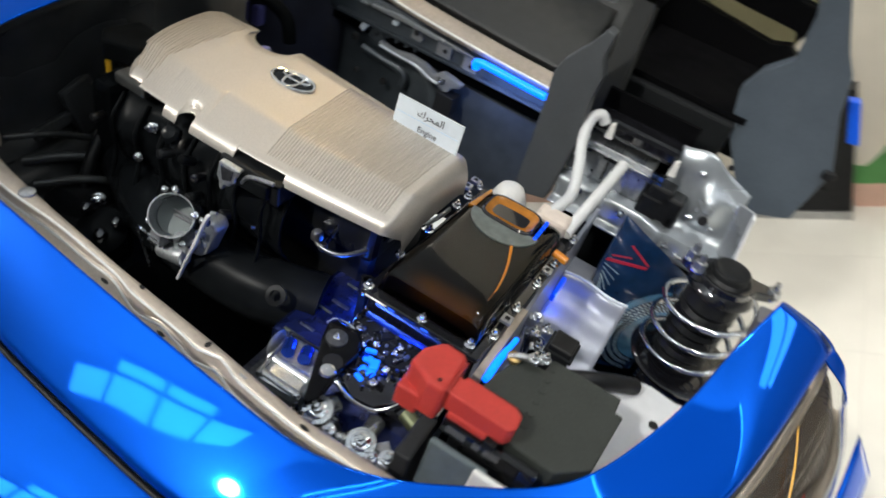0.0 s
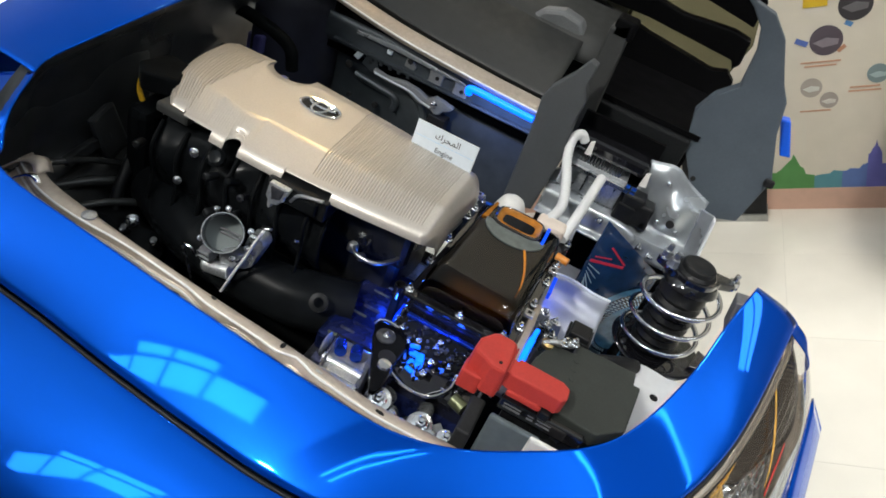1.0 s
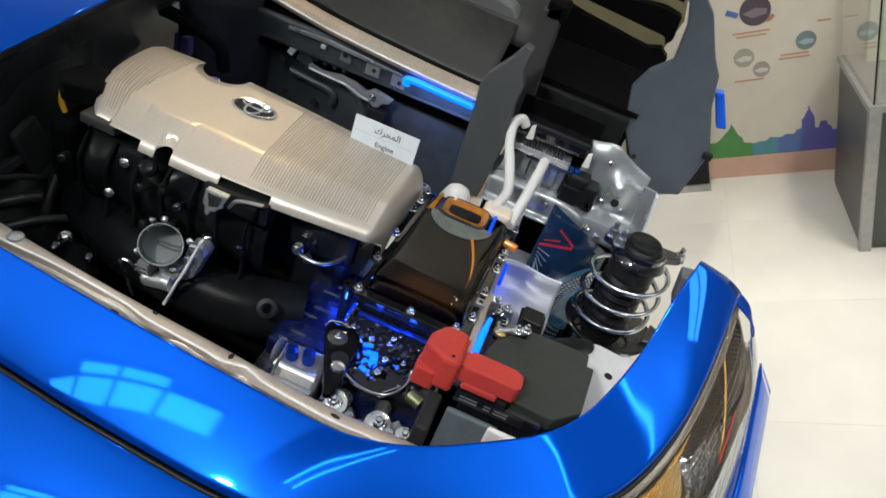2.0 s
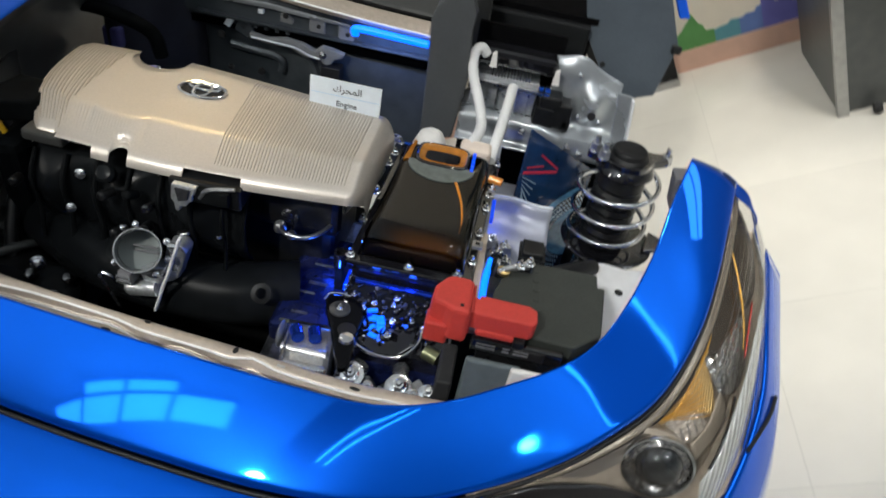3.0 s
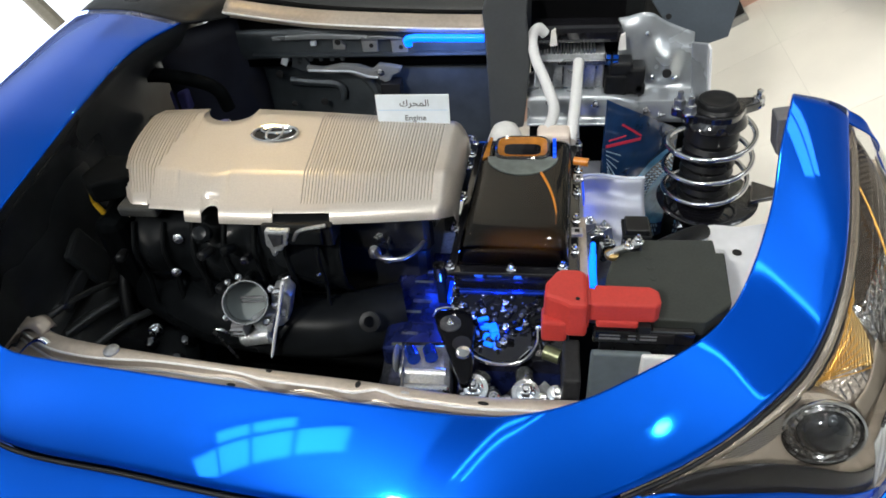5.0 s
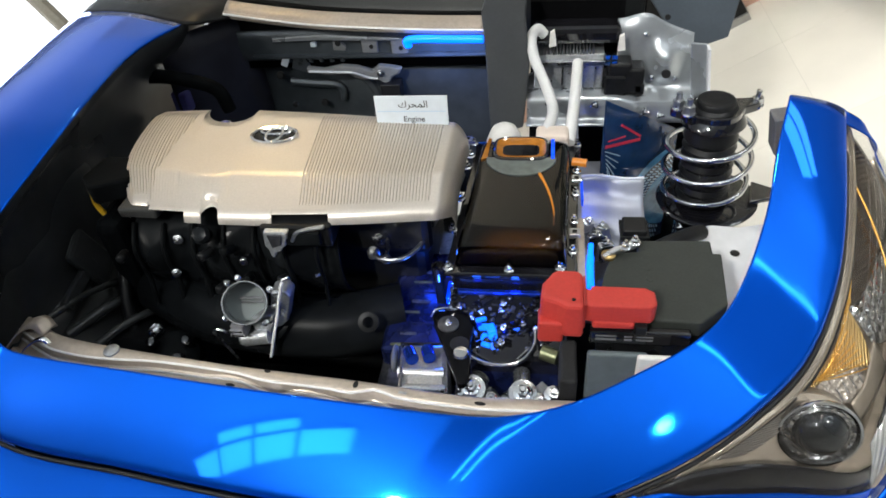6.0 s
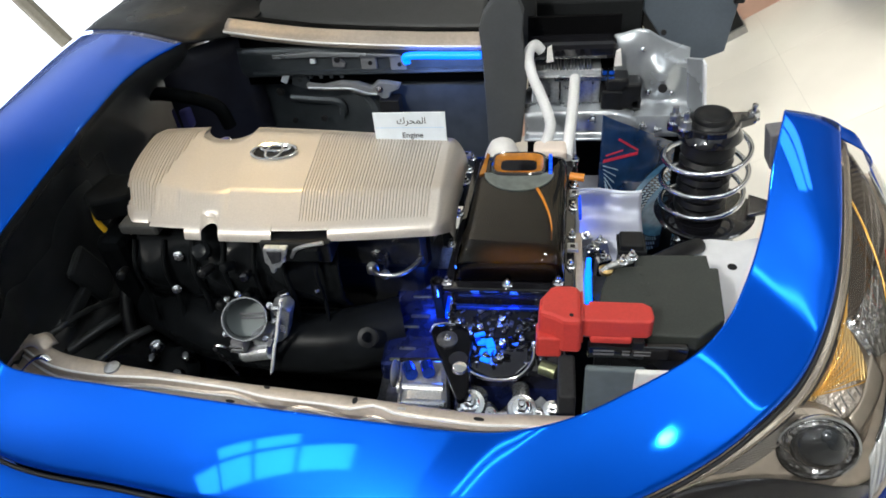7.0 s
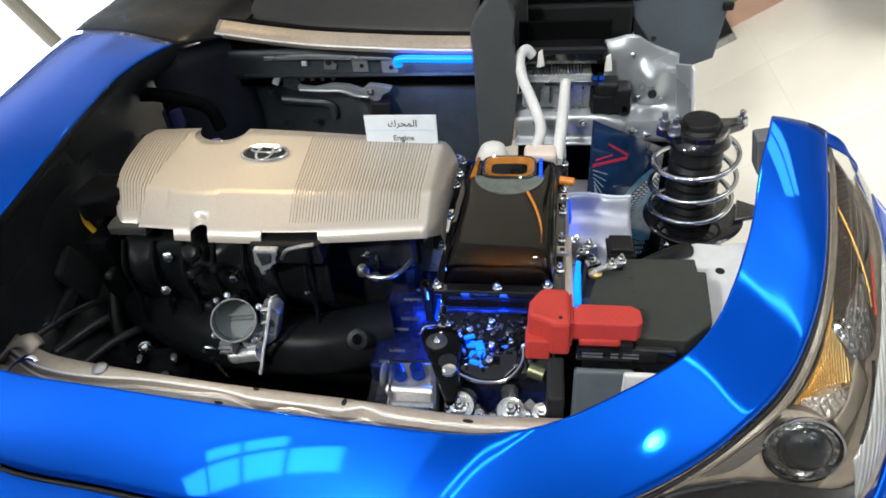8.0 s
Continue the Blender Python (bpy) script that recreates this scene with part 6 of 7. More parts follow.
def transaxle():
    rnd = random.Random(5)
    ob = thing("transaxle", (0.08, -0.28, 0.32), "cutaway transaxle of bright castings lit by blue lamps", "gearbox")
    part("case", box(B(), -0.09, 0.215, -0.40, 0.10, 0.32, 0.585), ALU_DK, ob, bevel=0.02)
    part("valve_body", box(B(), 0.045, 0.235, -0.335, -0.225, 0.585, 0.690), GLOSS, ob, "glossy black valve body", bevel=0.012)
    part("pump_housing", prism(B(), [(-0.038, -0.285), (0.040, -0.280), (0.054, -0.385), (-0.026, -0.390)], 0.585, 0.652), ALU, ob, "cast alloy pump housing", bevel=0.012)
    part("pump_seam", rod(B(), (-0.040, -0.292, 0.655), (0.040, -0.288, 0.655), 0.003, 8), GLOSS, ob, smooth=True)
    part("pump_seam", rod(B(), (-0.036, -0.292, 0.655), (-0.026, -0.385, 0.655), 0.003, 8), STEEL, ob, smooth=True)
    part("pump_rib", rod(B(), (-0.036, -0.345, 0.648), (0.040, -0.345, 0.648), 0.009, 18), ALU, ob, smooth=True)
    part("pump_rib", rod(B(), (-0.030, -0.375, 0.646), (0.045, -0.375, 0.646), 0.008, 18), ALU, ob, smooth=True)
    part("hose_rib", lathe(B(), [(0.02, 0), (0.024, 0.003), (0.02, 0.006)], (-0.050, -0.315, 0.645), axis=(1, 0, 0), sides=20), ALU, ob, smooth=True)
    part("blue_solenoid", rod(B(), (-0.022, -0.312, 0.662), (-0.012, -0.334, 0.668), 0.011, 16), BLUE_TINT, ob, smooth=True)
    part("blue_solenoid", rod(B(), (0.008, -0.308, 0.664), (0.016, -0.330, 0.668), 0.011, 16), BLUE_TINT, ob, smooth=True)
    # leaning black bracket
    bm = B()
    prism(bm, [(0.016, -0.276), (0.024, -0.264), (0.062, -0.263), (0.079, -0.274), (0.088, -0.297), (0.086, -0.322), (0.086, -0.346), (0.089, -0.372), (0.090, -0.396), (0.084, -0.412), (0.074, -0.414), (0.066, -0.395), (0.055, -0.370), (0.040, -0.335), (0.027, -0.308)], 0.700, 0.714)
    br = part("mount_bracket", bm, JET, ob, "glossy black mount bracket", bevel=0.004)
    part("bracket_edge", tube(B(), spline([(0.016, -0.280, 0.714), (0.021, -0.267, 0.715), (0.038, -0.262, 0.715), (0.056, -0.263, 0.714)], 12), 0.0022, 8), CHROME, br, smooth=True)
    part("bracket_hole", lathe(B(), [(0.015, 0), (0.015, 0.0008)], (0.068, -0.336, 0.714), sides=24), GAP, br, "dark hole")
    part("washer", lathe(B(), [(0.017, 0), (0.017, 0.003), (0.010, 0.004)], (0.046, -0.297, 0.714), sides=24), ALU_DK, br, smooth=True)
    place("bolt", BOLT_TINY, pose(0.046, -0.297, 0.717), br)
    part("saddle", lathe(B(), [(0.013, 0), (0.011, 0.003), (0.006, 0.004)], (0.072, -0.354, 0.714), sides=16), CHROME, br, smooth=True)
    # mounting bosses along the front
    for x, y, r in [(0.090, -0.384, 0.024), (0.169, -0.388, 0.023), (0.215, -0.390, 0.017), (0.194, -0.398, 0.010), (0.122, -0.400, 0.010)]:
        b = part("mount_boss", lathe(B(), [(r, 0), (r, 0.024), (r * 0.92, 0.029), (r * 0.6, 0.030), (r * 0.55, 0.026)], (x, y, 0.652), axis=(0, -0.35, 1), sides=28), MACHINED, ob, smooth=True)
        place("bolt", BOLT_BIG if r > 0.015 else BOLT, pose(x, y - 0.010, 0.680, 19, 0, 0), b)
    part("boss_web", tube(B(), spline([(0.09, -0.384, 0.655), (0.13, -0.398, 0.655), (0.17, -0.388, 0.655), (0.215, -0.392, 0.655)], 16), 0.010, 10), MACHINED, ob, smooth=True)
    part("boss_neck", rod(B(), (0.10, -0.36, 0.66), (0.092, -0.382, 0.665), 0.016, 18), MACHINED, ob, smooth=True)
    part("boss_neck", rod(B(), (0.165, -0.345, 0.66), (0.168, -0.382, 0.665), 0.014, 18), MACHINED, ob, smooth=True)
    # pan between the bosses, its blue glow painted in
    part("dark_pan", prism(B(), [(0.06, -0.405), (0.235, -0.41), (0.235, -0.33), (0.06, -0.33)], 0.60, 0.648), GLOW_BLUE, ob, bevel=0.004)
    part("olive_cap", rod(B(), (0.196, -0.325, 0.69), (0.22, -0.335, 0.69), 0.012, 16), OLIVE, ob, "olive zinc cap", smooth=True)
    # bright bail wire and the well behind it
    part("bail_wire", tube(B(), spline([(0.072, -0.318, 0.702), (0.084, -0.348, 0.702), (0.12, -0.364, 0.702), (0.160, -0.358, 0.702), (0.182, -0.325, 0.702), (0.184, -0.292, 0.702)], 30), 0.0032, 8), CHROME, ob, "bright bail wire", smooth=True)
    part("bail_plate", prism(B(), [(0.080, -0.335), (0.12, -0.356), (0.155, -0.352), (0.176, -0.325), (0.176, -0.28), (0.078, -0.28)], 0.691, 0.697), GLOSS, ob, bevel=0.002)
    # lamps that show as bright blue
    for x, y, z, w, h, a in [(0.100, -0.286, 0.699, 0.0075, 0.006, 14), (0.114, -0.290, 0.701, 0.007, 0.010, 18), (0.118, -0.306, 0.699, 0.007, 0.006, 8), (0.096, -0.272, 0.702, 0.009, 0.0035, 20), (0.104, -0.306, 0.698, 0.005, 0.007, -10), (0.108, -0.322, 0.698, 0.008, 0.004, -18)]:
        part("led_module", box(B(), -w, w, -h, h, -0.004, 0.003, pose(x, y, z, 0, 0, a)), LED_HOT, ob, "glowing blue lamp module", bevel=0.002)
    for k in range(16):
        x, y = rnd.uniform(0.085, 0.15), rnd.uniform(-0.335, -0.27)
        w = rnd.uniform(0.002, 0.006)
        part("valve", box(B(), -w, w, -w * 0.5, w * 0.5, -0.003, rnd.uniform(0.004, 0.009), pose(x, y, 0.698, rnd.uniform(-20, 20), rnd.uniform(-20, 20), rnd.uniform(0, 180))), rnd.choice([GLOSS, JET, BLUE_TINT, GLOSS, CHROME]), ob, bevel=0.001)
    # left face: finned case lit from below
    # left face: the glow of the blue lamps is part of the case colour
    part("stator_case", box(B(), -0.082, 0.034, -0.285, -0.03, 0.585, 0.630), GLOW_BLUE, ob, "finned stator case, blue lamp glow painted into its colour", bevel=0.008)
    for k in range(9):
        y, x = -0.275 + 0.026 * k, -0.065 + 0.010 * (k % 3) + 0.003 * k
        part("fin", box(B(), x, x + rnd.uniform(0.026, 0.044), y, y + rnd.uniform(0.003, 0.007), 0.628, 0.633), (OLIVE, ALU_DK, GLOW_BLUE)[k % 3], ob, bevel=0.0015)
    for y, w in ((-0.235, 0.030), (-0.150, 0.022), (-0.085, 0.018)):
        part("led_bar", box(B(), 0.022, 0.028, y - w, y + w, 0.632, 0.646), LED_DEEP, ob, "glowing blue light bar")
    # added rail; its blue stands for lamplight on the valve body
    part("valve_rail", box(B(), 0.055, 0.205, -0.2385, -0.2285, 0.7235, 0.7305), BLUE_TINT, ob, "rail painted blue for the lamplight on the valve body", bevel=0.002)
    part("hollow_pin", lathe(B(), [(0.012, 0), (0.012, 0.03), (0.008, 0.03), (0.008, 0.02)], (0.012, -0.165, 0.69), sides=20), GLOSS, ob, smooth=True)
    part("pin_bracket", box(B(), 0.004, 0.020, -0.172, -0.158, 0.63, 0.69), DARK, ob, bevel=0.003)
    # oil pipe
    part("oil_pipe", tube(B(), spline([(-0.103, -0.156, 0.742), (-0.083, -0.182, 0.748), (-0.047, -0.183, 0.750), (-0.022, -0.153, 0.750), (-0.007, -0.106, 0.752), (0.010, -0.049, 0.754), (0.030, 0.010, 0.756), (0.036, 0.06, 0.757)], 44), 0.0044, 10), STEEL, ob, "bright bent oil pipe", smooth=True)
    part("oil_pipe", tube(B(), spline([(-0.074, -0.178, 0.750), (-0.078, -0.14, 0.757), (-0.087, -0.093, 0.765)], 14), 0.0034, 8), CHROME, ob, smooth=True)
    part("pipe_union", lathe(B(), [(0.011, 0), (0.011, 0.010), (0.007, 0.016)], (-0.103, -0.156, 0.732), sides=18), STEEL, ob, smooth=True)
    part("pipe_union", lathe(B(), [(0.008, 0), (0.008, 0.008), (0.005, 0.012)], (-0.074, -0.180, 0.742), sides=18), STEEL, ob, smooth=True)
    # small fixings spread over the black valve body
    mats = [GLOSS, GLOSS, GLOSS, JET, JET, BLACK, ALU_DK]
    for k in range(150):
        x, y = rnd.uniform(0.046, 0.212), rnd.uniform(-0.272, -0.226)
        if k % 3 == 2:
            x, y = rnd.uniform(0.085, 0.21), rnd.uniform(-0.325, -0.265)
        z = 0.690 + max(0, (y + 0.262) * 0.9)
        if k % 13 == 0:
            place("bolt", BOLT_TINY, pose(x, y, z + 0.012, rnd.uniform(-15, 35), rnd.uniform(-20, 20), 0), ob)
            continue
        r = rnd.uniform(0.003, 0.0072)
        bm = B()
        if k % 2:
            lathe(bm, [(r, -0.015), (r, r * 0.6), (r * 0.8, r), (r * 0.35, r * 1.2), (r * 0.1, r * 1.22)], (x, y, z + 0.004), axis=(rnd.uniform(-0.25, 0.25), rnd.uniform(-0.6, 0.1), 1), sides=14)
        else:
            box(bm, -r * 1.5, r * 1.5, -r * 0.7, r * 0.7, -0.015, r, pose(x, y, z + 0.004, rnd.uniform(0, 25), rnd.uniform(-10, 10), rnd.choice([-8, 0, 12, 80, 40])))
        part("valve", bm, rnd.choice(mats), ob, bevel=0.0015, smooth=True)
    part("valve_step", prism(B(), [(-0.272, 0.69), (-0.228, 0.728), (-0.226, 0.69)], 0.046, 0.214, "x"), DARK, ob, "black stepped body", bevel=0.002)
    for k in range(46):
        x = rnd.uniform(-0.085, 0.24)
        y = rnd.uniform(-0.412, -0.375) if x > 0.05 else rnd.choice([rnd.uniform(-0.41, -0.39), rnd.uniform(-0.30, -0.285)])
        z = (0.65 if x > 0.05 else 0.61) + rnd.uniform(0, 0.015)
        bm = B()
        r = rnd.uniform(0.004, 0.009)
        if k % 2:
            lathe(bm, [(r, -0.01), (r, r), (r * 0.6, r * 1.6), (r * 0.5, r * 2.4)], (x, y, z), axis=(rnd.uniform(-0.4, 0.4), rnd.uniform(-0.6, 0.2), 1), sides=14)
        else:
            box(bm, -r * 1.4, r * 1.4, -r, r, -0.01, r * 2, pose(x, y, z, rnd.uniform(-30, 30), rnd.uniform(-30, 30), rnd.uniform(0, 180)))
        part("fitting", bm, rnd.choice([STEEL, ALU, ALU_DK, GLOSS]), ob, bevel=0.0015, smooth=True)
    for k in range(9):
        place("bolt", BOLT_TINY, pose(0.042 + 0.002 * (k % 2), -0.275 + 0.012 * k, 0.698, 10, -20, 0), ob)
    part("black_post", box(B(), 0.222, 0.247, -0.415, -0.335, 0.56, 0.735), RUBBER, ob, "black rubber duct", bevel=0.004)
    for x, y, z in [(0.275, -0.012, 0.70), (0.300, -0.035, 0.705), (0.285, -0.062, 0.712), (0.305, -0.085, 0.71)]:
        place("bolt", BOLT, pose(x, y, z, rnd.uniform(-40, 40), rnd.uniform(-40, 40), 0), ob)
        part("bracket_lug", box(B(), -0.014, 0.014, -0.008, 0.008, -0.15, 0, pose(x, y, z, rnd.uniform(-10, 10), rnd.uniform(-10, 10), 20)), STEEL, ob, bevel=0.003)


def battery():
    ob = thing("car_battery", (0.36, -0.29, 0.58), "dark battery with a red plastic terminal cover", "battery")
    part("lid", prism(B(), [(0.268, -0.368), (0.352, -0.369), (0.408, -0.371), (0.449, -0.334), (0.458, -0.228), (0.446, -0.228), (0.446, -0.199), (0.339, -0.202), (0.337, -0.228), (0.298, -0.232), (0.283, -0.283)], 0.792, 0.820), BATLID, ob, "matt grey-black battery lid", bevel=0.003)
    part("case", prism(B(), [(0.272, -0.362), (0.438, -0.366), (0.448, -0.212), (0.29, -0.24)], 0.58, 0.791), BLACK, ob, bevel=0.003)
    part("front_tray", box(B(), 0.258, 0.340, -0.402, -0.392, 0.56, 0.782), shader("grey_tray", (0.16, 0.19, 0.20), 0.4, 0.1, grain=0.1, scale=60, stains=0.2), ob, "grey plastic tray front", bevel=0.004)
    part("tray_pad", box(B(), 0.324, 0.374, -0.412, -0.403, 0.66, 0.790), WHITE, ob, "white moulded pad", bevel=0.004)
    part("strap", box(B(), 0.260, 0.395, -0.386, -0.374, 0.786, 0.812), GLOSS, ob, "glossy black strap", bevel=0.003)
    for x, w in [(0.282, 0.028), (0.312, 0.010), (0.334, 0.022)]:
        part("strap_mark", box(B(), x - w / 2, x + w / 2, -0.3872, -0.3862, 0.796, 0.799), SILVER_DK, ob)
        part("strap_mark", box(B(), x - w / 2, x + w / 2, -0.3872, -0.3862, 0.803, 0.805), SILVER_DK, ob)
    for k in range(6):
        part("vent_mark", lathe(B(), [(0.0055, 0), (0.005, 0.0008)], (0.345 + 0.001 * k, -0.222 - 0.022 * k, 0.8202), sides=16), BATLID, ob)
    # red cover: upright bell and long arm
    bm = B()
    prism(bm, [(0.194, -0.348), (0.208, -0.326), (0.216, -0.321), (0.243, -0.321), (0.250, -0.330), (0.250, -0.392), (0.226, -0.392), (0.214, -0.384), (0.192, -0.376)], 0.806, 0.866)
    for v in bm.verts:
        if v.co.z < 0.85:
            v.co.x += 0.05 * (v.co.x - 0.235)
            v.co.y += 0.06 * (v.co.y + 0.34)
    cover = part("terminal_cover", bm, RED, ob, "red plastic terminal cover", bevel=0.006)
    bm = B()
    prism(bm, [(0.251, -0.352), (0.260, -0.354), (0.260, -0.347), (0.332, -0.348), (0.344, -0.356), (0.345, -0.378), (0.338, -0.386), (0.258, -0.386), (0.251, -0.384)], 0.830, 0.862)
    part("cover_arm", bm, RED, cover, bevel=0.005)
    part("cover_seam", box(B(), 0.2495, 0.2525, -0.388, -0.332, 0.82, 0.8645), shader("red_shade", (0.36, 0.03, 0.025), 0.5, grain=0.05), cover)
    part("cover_leg", box(B(), 0.189, 0.224, -0.3925, -0.36, 0.792, 0.83), RED, cover, bevel=0.004)
    part("cover_skirt", box(B(), 0.262, 0.318, -0.389, -0.36, 0.8205, 0.832), RED, cover, bevel=0.003)
    part("latch", box(B(), 0.318, 0.334, -0.394, -0.38, 0.815, 0.830), BLACK, cover, bevel=0.002)
    part("dimple", lathe(B(), [(0.003, 0), (0.003, 0.0006)], (0.236, -0.380, 0.8662), sides=12), BLACK, cover)
    # negative clamp
    cl = part("terminal_clamp", tube(B(), spline([(0.285, -0.247, 0.823), (0.296, -0.241, 0.828), (0.306, -0.238, 0.831), (0.318, -0.235, 0.833), (0.330, -0.231, 0.836)], 16), 0.0058, 10), STEEL, ob, "bright terminal clamp", smooth=True)
    part("clamp_ring", lathe(B(), [(0.010, 0), (0.011, 0.006), (0.007, 0.008)], (0.292, -0.243, 0.8205), sides=20), shader("brass", (0.6, 0.42, 0.18), 0.3, 1.0), cl, smooth=True)
    bolts(cl, [(0.330, -0.230, 0.838), (0.316, -0.236, 0.834)], BOLT)
    part("fuse_box", box(B(), 0.322, 0.360, -0.16, -0.12, 0.66, 0.802), BLACK, ob, "small black fuse box", bevel=0.003)
    part("fuse_lid", box(B(), 0.318, 0.364, -0.163, -0.117, 0.785, 0.792), TRIM2, ob, bevel=0.001)
    part("cable_tray", tube(B(), spline([(0.36, -0.14, 0.73), (0.40, -0.12, 0.74), (0.44, -0.09, 0.735), (0.47, -0.06, 0.72)], 14), 0.014, 12), BLACK, ob, smooth=True)


def strut():
    ob = thing("suspension_strut", (0.565, 0.27, 0.44), "black suspension strut with a chromed coil spring", "suspension strut")
    top, bot = Vector((0.538, 0.27, 0.787)), Vector((0.546, 0.27, 0.550))
    ax = (top - bot).normalized()
    q = Vector((0, 0, 1)).rotation_difference(ax).to_matrix().to_4x4()
    # bearing plate with three lobes
    bm = B()
    lob = []
    for k in range(60):
        t = 2 * math.pi * k / 60
        r = 0.054
        for t0, amp in ((0.25, 0.050), (math.pi - 0.05, 0.036), (-2.7, 0.016)):
            d = (t - t0 + math.pi) % (2 * math.pi) - math.pi
            r += amp * math.exp(-(d / 0.23) ** 2)
        lob.append((r * math.cos(t), r * math.sin(t)))
    prism(bm, lob, -0.020, 0.0)
    bmesh.ops.transform(bm, matrix=Matrix.Translation(top - 0.006 * ax) @ q, verts=bm.verts)
    part("top_mount", bm, GLOSS, ob, "glossy black three-lobed mount", bevel=0.003)
    part("bearing_cap", lathe(B(), [(0.047, -0.010), (0.044, -0.004), (0.039, 0.000), (0.0385, 0.008), (0.0365, 0.011), (0.032, 0.0115), (0.030, 0.010), (0.01, 0.010)], top, axis=ax, sides=36), BLACK, ob, smooth=True)
    part("mount_cup", lathe(B(), [(0.060, -0.044), (0.066, -0.038), (0.062, -0.028), (0.052, -0.018)], top, axis=ax, sides=36), GLOSS, ob, smooth=True)
    for p in [(0.462, 0.262, 0.800), (0.624, 0.292, 0.787), (0.480, 0.240, 0.798)]:
        s = part("stud", rod(B(), Vector(p) - 0.02 * ax, Vector(p) + 0.018 * ax, 0.0060, 10), STEEL, ob, "chromed stud", smooth=True)
        part("nut", rod(B(), Vector(p) - 0.014 * ax, Vector(p) + 0.002 * ax, 0.012, 6), STEEL, s)
        part("washer", rod(B(), Vector(p) - 0.018 * ax, Vector(p) - 0.0145 * ax, 0.014, 16), CHROME, s)
    bm = B()
    prof = [(0.050, -0.045)]
    for k in range(8):
        h = -0.075 - 0.021 * k
        prof += [(0.056, h), (0.050, h - 0.010)]
    prof += [(0.052, -0.245)]
    lathe(bm, prof[::-1], top, axis=ax, sides=32)
    part("dust_boot", bm, BLACK, ob, "black rubber dust boot", smooth=True)
    a = ax.orthogonal().normalized()
    b = ax.cross(a)
    path = []
    for k in range(150):
        u = k / 149
        r = 0.084 + 0.005 * math.sin(math.pi * u)
        t = 2 * math.pi * 3.15 * u + 0.4
        path.append(bot + ax * (0.010 + 0.180 * u) + r * (math.cos(t) * a + math.sin(t) * b))
    part("coil_spring", tube(B(), path, 0.0060, 12), CHROME, ob, "chromed coil spring", smooth=True)
    bm = B()
    lathe(bm, [(0.03, -0.03), (0.090, -0.022), (0.108, -0.008), (0.110, -0.002), (0.100, 0.003), (0.05, 0.0)], bot + Vector((0.012, 0, 0)), axis=ax, sides=40)
    seat = part("spring_seat", bm, GLOSS, ob, "black spring seat", smooth=True)
    part("seat_lug", prism(B(), [(0.64, 0.23), (0.70, 0.25), (0.71, 0.28), (0.66, 0.31)], 0.555, 0.566), GLOSS, seat, bevel=0.003)
    part("damper_tube", rod(B(), bot - 0.02 * ax, bot - 0.12 * ax, 0.034, 24), GLOSS, ob, smooth=True)
    part("knuckle", box(B(), 0.50, 0.63, 0.22, 0.30, 0.40, 0.50), GLOSS, ob, bevel=0.02)


def film_sheet():
    """The glossy navy print behind the strut."""
    ob = thing("printed_panel", (0.37, 0.30, 0.40), "glossy navy printed panel behind the strut", "panel")
    m = Matrix.Translation((0.32, 0.27, 0)) @ Matrix.Rotation(radians(35.8), 4, "Z")
    sheet = part("sheet", prism(B(), [(0, 0.795), (0.21, 0.655), (0.27, 0.62), (0.27, 0.32), (0.13, 0.34), (0.105, 0.53), (0.0, 0.575)], 0.0, 0.005, "y", m), PRINT, ob)

    def stroke(name, x0, z0, x1, z1, w, mat, label=""):
        a = Vector((x0, -0.0012, z0))
        ang = math.atan2(z1 - z0, x1 - x0)
        bm = box(B(), 0, math.hypot(x1 - x0, z1 - z0), -0.0008, 0.0008, -w, w, m @ Matrix.Translation(a) @ Matrix.Rotation(-ang, 4, "Y"))
        part(name, bm, mat, sheet, label)

    stroke("red_stroke", 0.045, 0.722, 0.105, 0.672, 0.0025, PRINT_RED, "printed red stroke")
    stroke("red_stroke", 0.005, 0.680, 0.105, 0.664, 0.0035, PRINT_RED, "printed red stroke")
    stroke("red_stroke", 0.012, 0.692, 0.06, 0.688, 0.0015, PRINT_RED, "printed red stroke")
    for k in range(7):
        stroke("streak", 0.006 + 0.002 * k, 0.668 - 0.011 * k, 0.05 - 0.004 * k, 0.640 - 0.016 * k, 0.0009, PRINT_LIGHT)
    cx, cz = 0.225, 0.455
    for ring, r in enumerate((0.092, 0.106, 0.121)):
        n = 30 + 4 * ring
        for k in range(n):
            t = radians(95 + 165 * k / n)
            c = Vector((cx + r * math.cos(t), -0.0012, cz + r * math.sin(t)))
            part("dash", box(B(), -0.0052, 0.0052, -0.0008, 0.0008, -0.0014, 0.0014, m @ Matrix.Translation(c) @ Matrix.Rotation(-t - 0.6, 4, "Y")), PRINT_LIGHT, sheet)
    for r0, r1, t0, t1, mat in ((0.130, 0.150, 100, 205, PRINT_MID), (0.0, 0.085, 90, 270, PRINT_MID)):
        pts = [(cx + r1 * math.cos(radians(t)), cz + r1 * math.sin(radians(t))) for t in range(t0, t1 + 1, 7)] + [(cx + r0 * math.cos(radians(t)), cz + r0 * math.sin(radians(t))) for t in range(t1, t0 - 1, -7)]
        if r0 == 0:
            pts = pts[:len(pts) // 2]
        part("tinted_arc", prism(B(), [p for p in pts if p[0] < 0.268], -0.0004, 0.0, "y", m), mat, sheet)


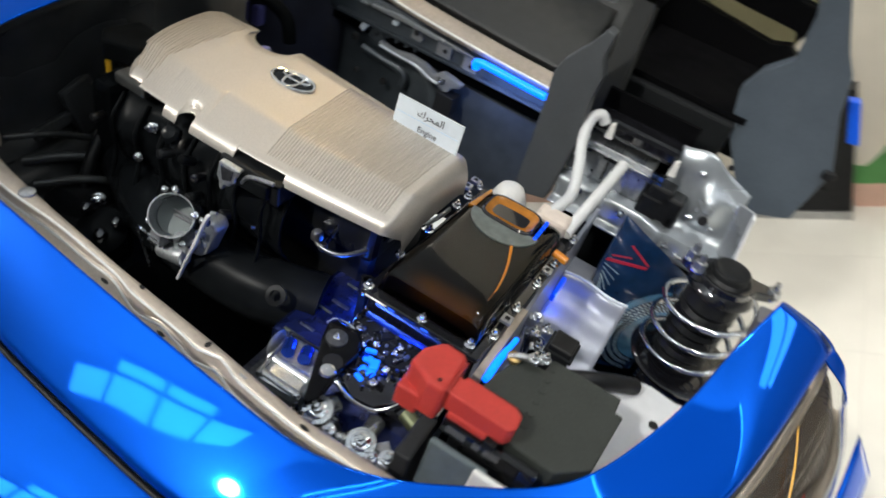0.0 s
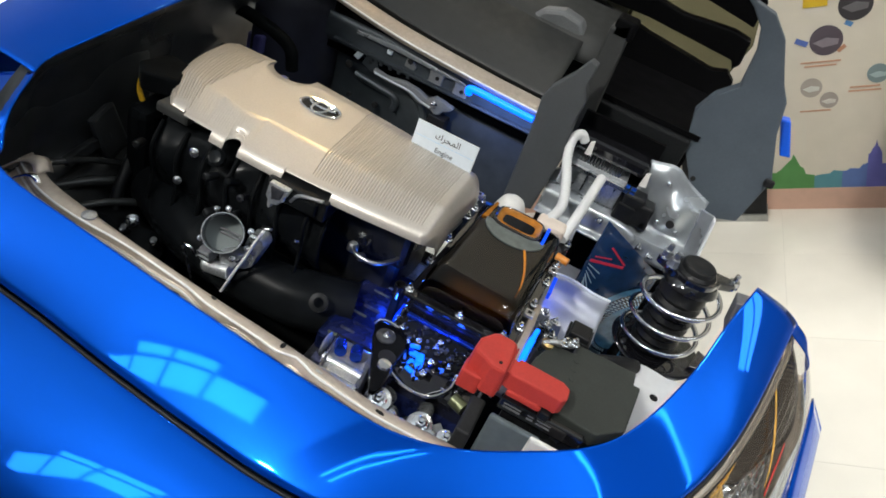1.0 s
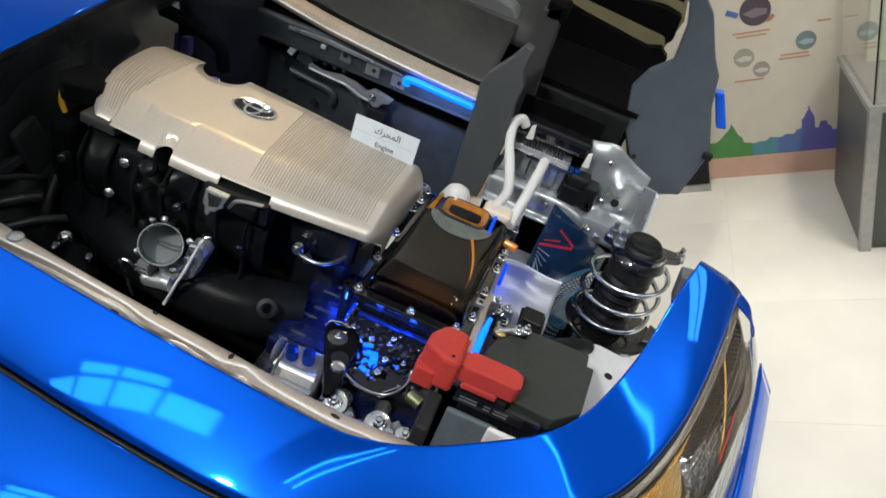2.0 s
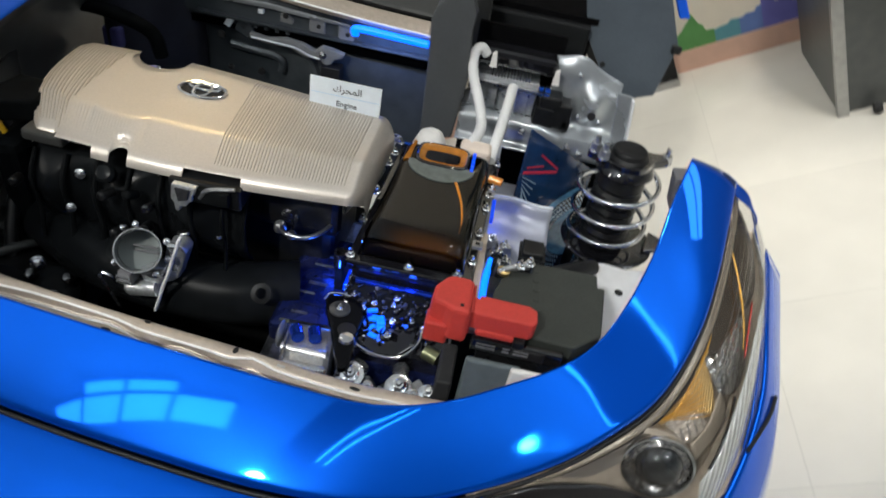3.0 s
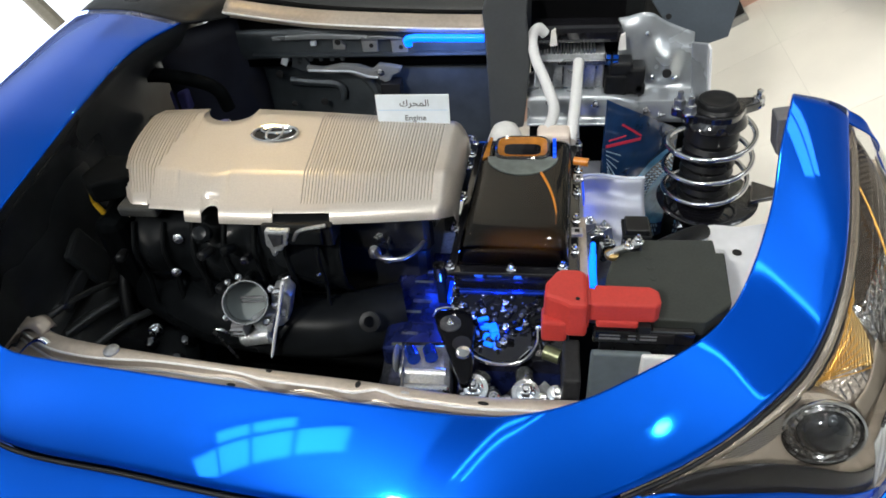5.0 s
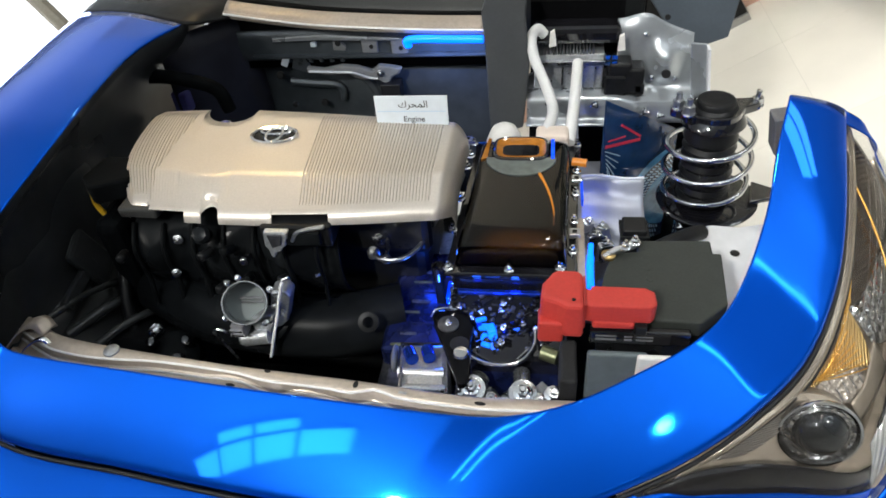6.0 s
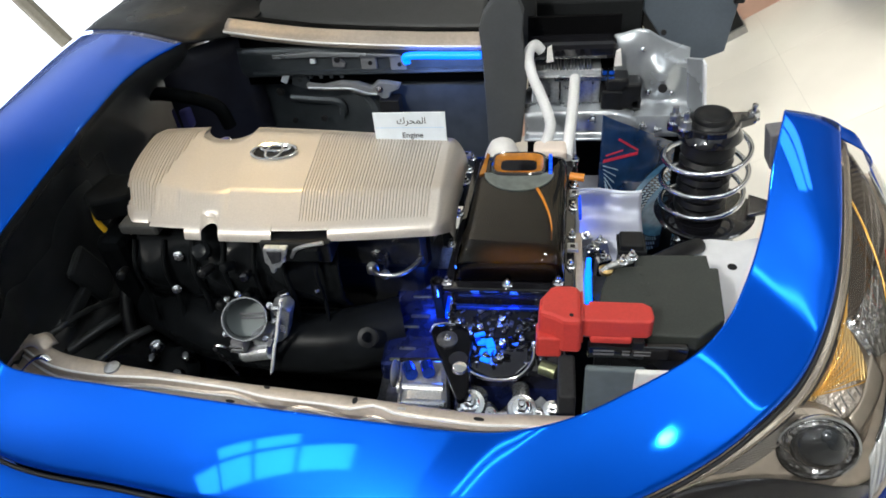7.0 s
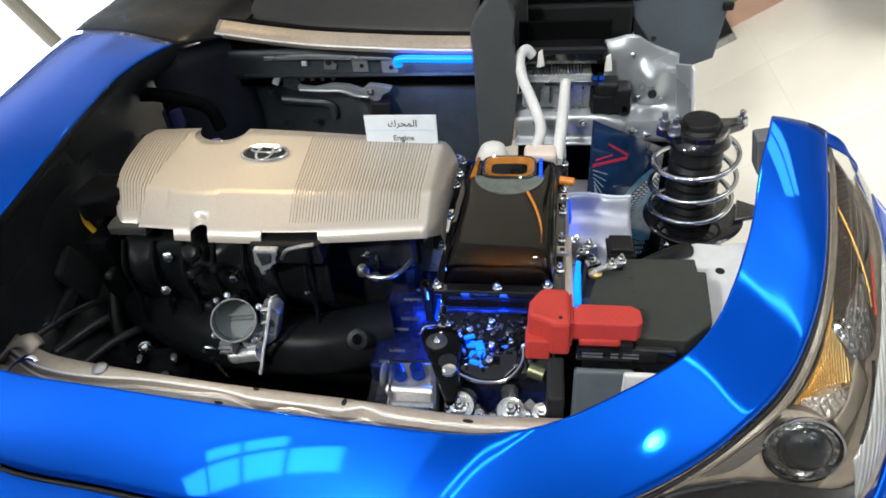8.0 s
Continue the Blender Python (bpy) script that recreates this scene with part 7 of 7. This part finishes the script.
def name_sign():
    ob = thing("name_sign", (-0.05, 0.075, 0.86), "small white card lettered Engine in Arabic and English", "sign")
    m = Matrix.Translation((-0.0505, 0.054, 0.871)) @ Matrix.Rotation(radians(-3), 4, "X")
    part("card", box(B(), -0.0675, 0.0675, 0, 0.003, 0, 0.058, m), CARD, ob, bevel=0.0006)
    part("rule", box(B(), -0.064, 0.064, -0.0008, -0.0002, 0.0275, 0.0285, m), CYAN_LINE, ob)
    part("foot", prism(B(), [(0.0, 0.0), (0.03, 0.0), (0.003, 0.04)], -0.02, 0.02, "x", m), CARD, ob)
    for text, h, z, name in [("Engine", 0.0155, 0.0075, "english_word"), ("\ufed9\ufeae\ufea4\ufee4\ufedf\ufe8d", 0.0185, 0.036, "arabic_word")]:
        cu = bpy.data.curves.new(name, "FONT")
        cu.body, cu.size, cu.align_x, cu.extrude = text, h, "CENTER", 0.0003
        tmp = new(name, cu)
        me = bpy.data.meshes.new_from_object(tmp.evaluated_get(bpy.context.evaluated_depsgraph_get()))
        bpy.data.objects.remove(tmp)
        me.materials.clear()
        me.materials.append(TEXT)
        place(name, me, m @ Matrix.Translation((0.004, -0.0008, z)) @ Matrix.Rotation(radians(90), 4, "X"), ob, "black lettering")


def stand():
    ob = thing("display_stand", (0.3, 0.5, 0), "plain black stand below the tilted car", "stand", car=False)
    part("post", box(B(), -0.45, -0.33, 0.15, 0.27, 0.02, 0.86), BLACK, ob, bevel=0.004)
    part("post", box(B(), 0.30, 0.42, 0.15, 0.27, 0.02, 0.40), BLACK, ob, bevel=0.004)
    part("base_plate", box(B(), -0.6, 0.6, 0.05, 0.45, 0.0, 0.02), BLACK, ob, bevel=0.004)


engine()
inverter()
transaxle()
battery()
strut()
film_sheet()
name_sign()
stand()

# the blue service lamps in the gearbox and behind the battery
for x, y, z, p in [(0.120, -0.300, 0.724, 0.10), (0.085, -0.252, 0.742, 0.05), (0.150, -0.236, 0.748, 0.07), (0.018, -0.205, 0.672, 0.42), (-0.02, -0.10, 0.690, 0.16), (0.278, 0.165, 0.615, 0.10)]:
    lamp("blue_lamp", "POINT", p, (0.02, 0.12, 1.0), CAR @ Matrix.Translation((x, y, z)), 0.008)
# the light that the bar under the cowl throws on the firewall
lamp("bar_light", "AREA", 0.5, (0.22, 0.38, 1.0), CAR @ Matrix.Translation((-0.02, 0.372, 0.874)) @ Matrix.Rotation(radians(28), 4, "X"), 0.16, 0.012)
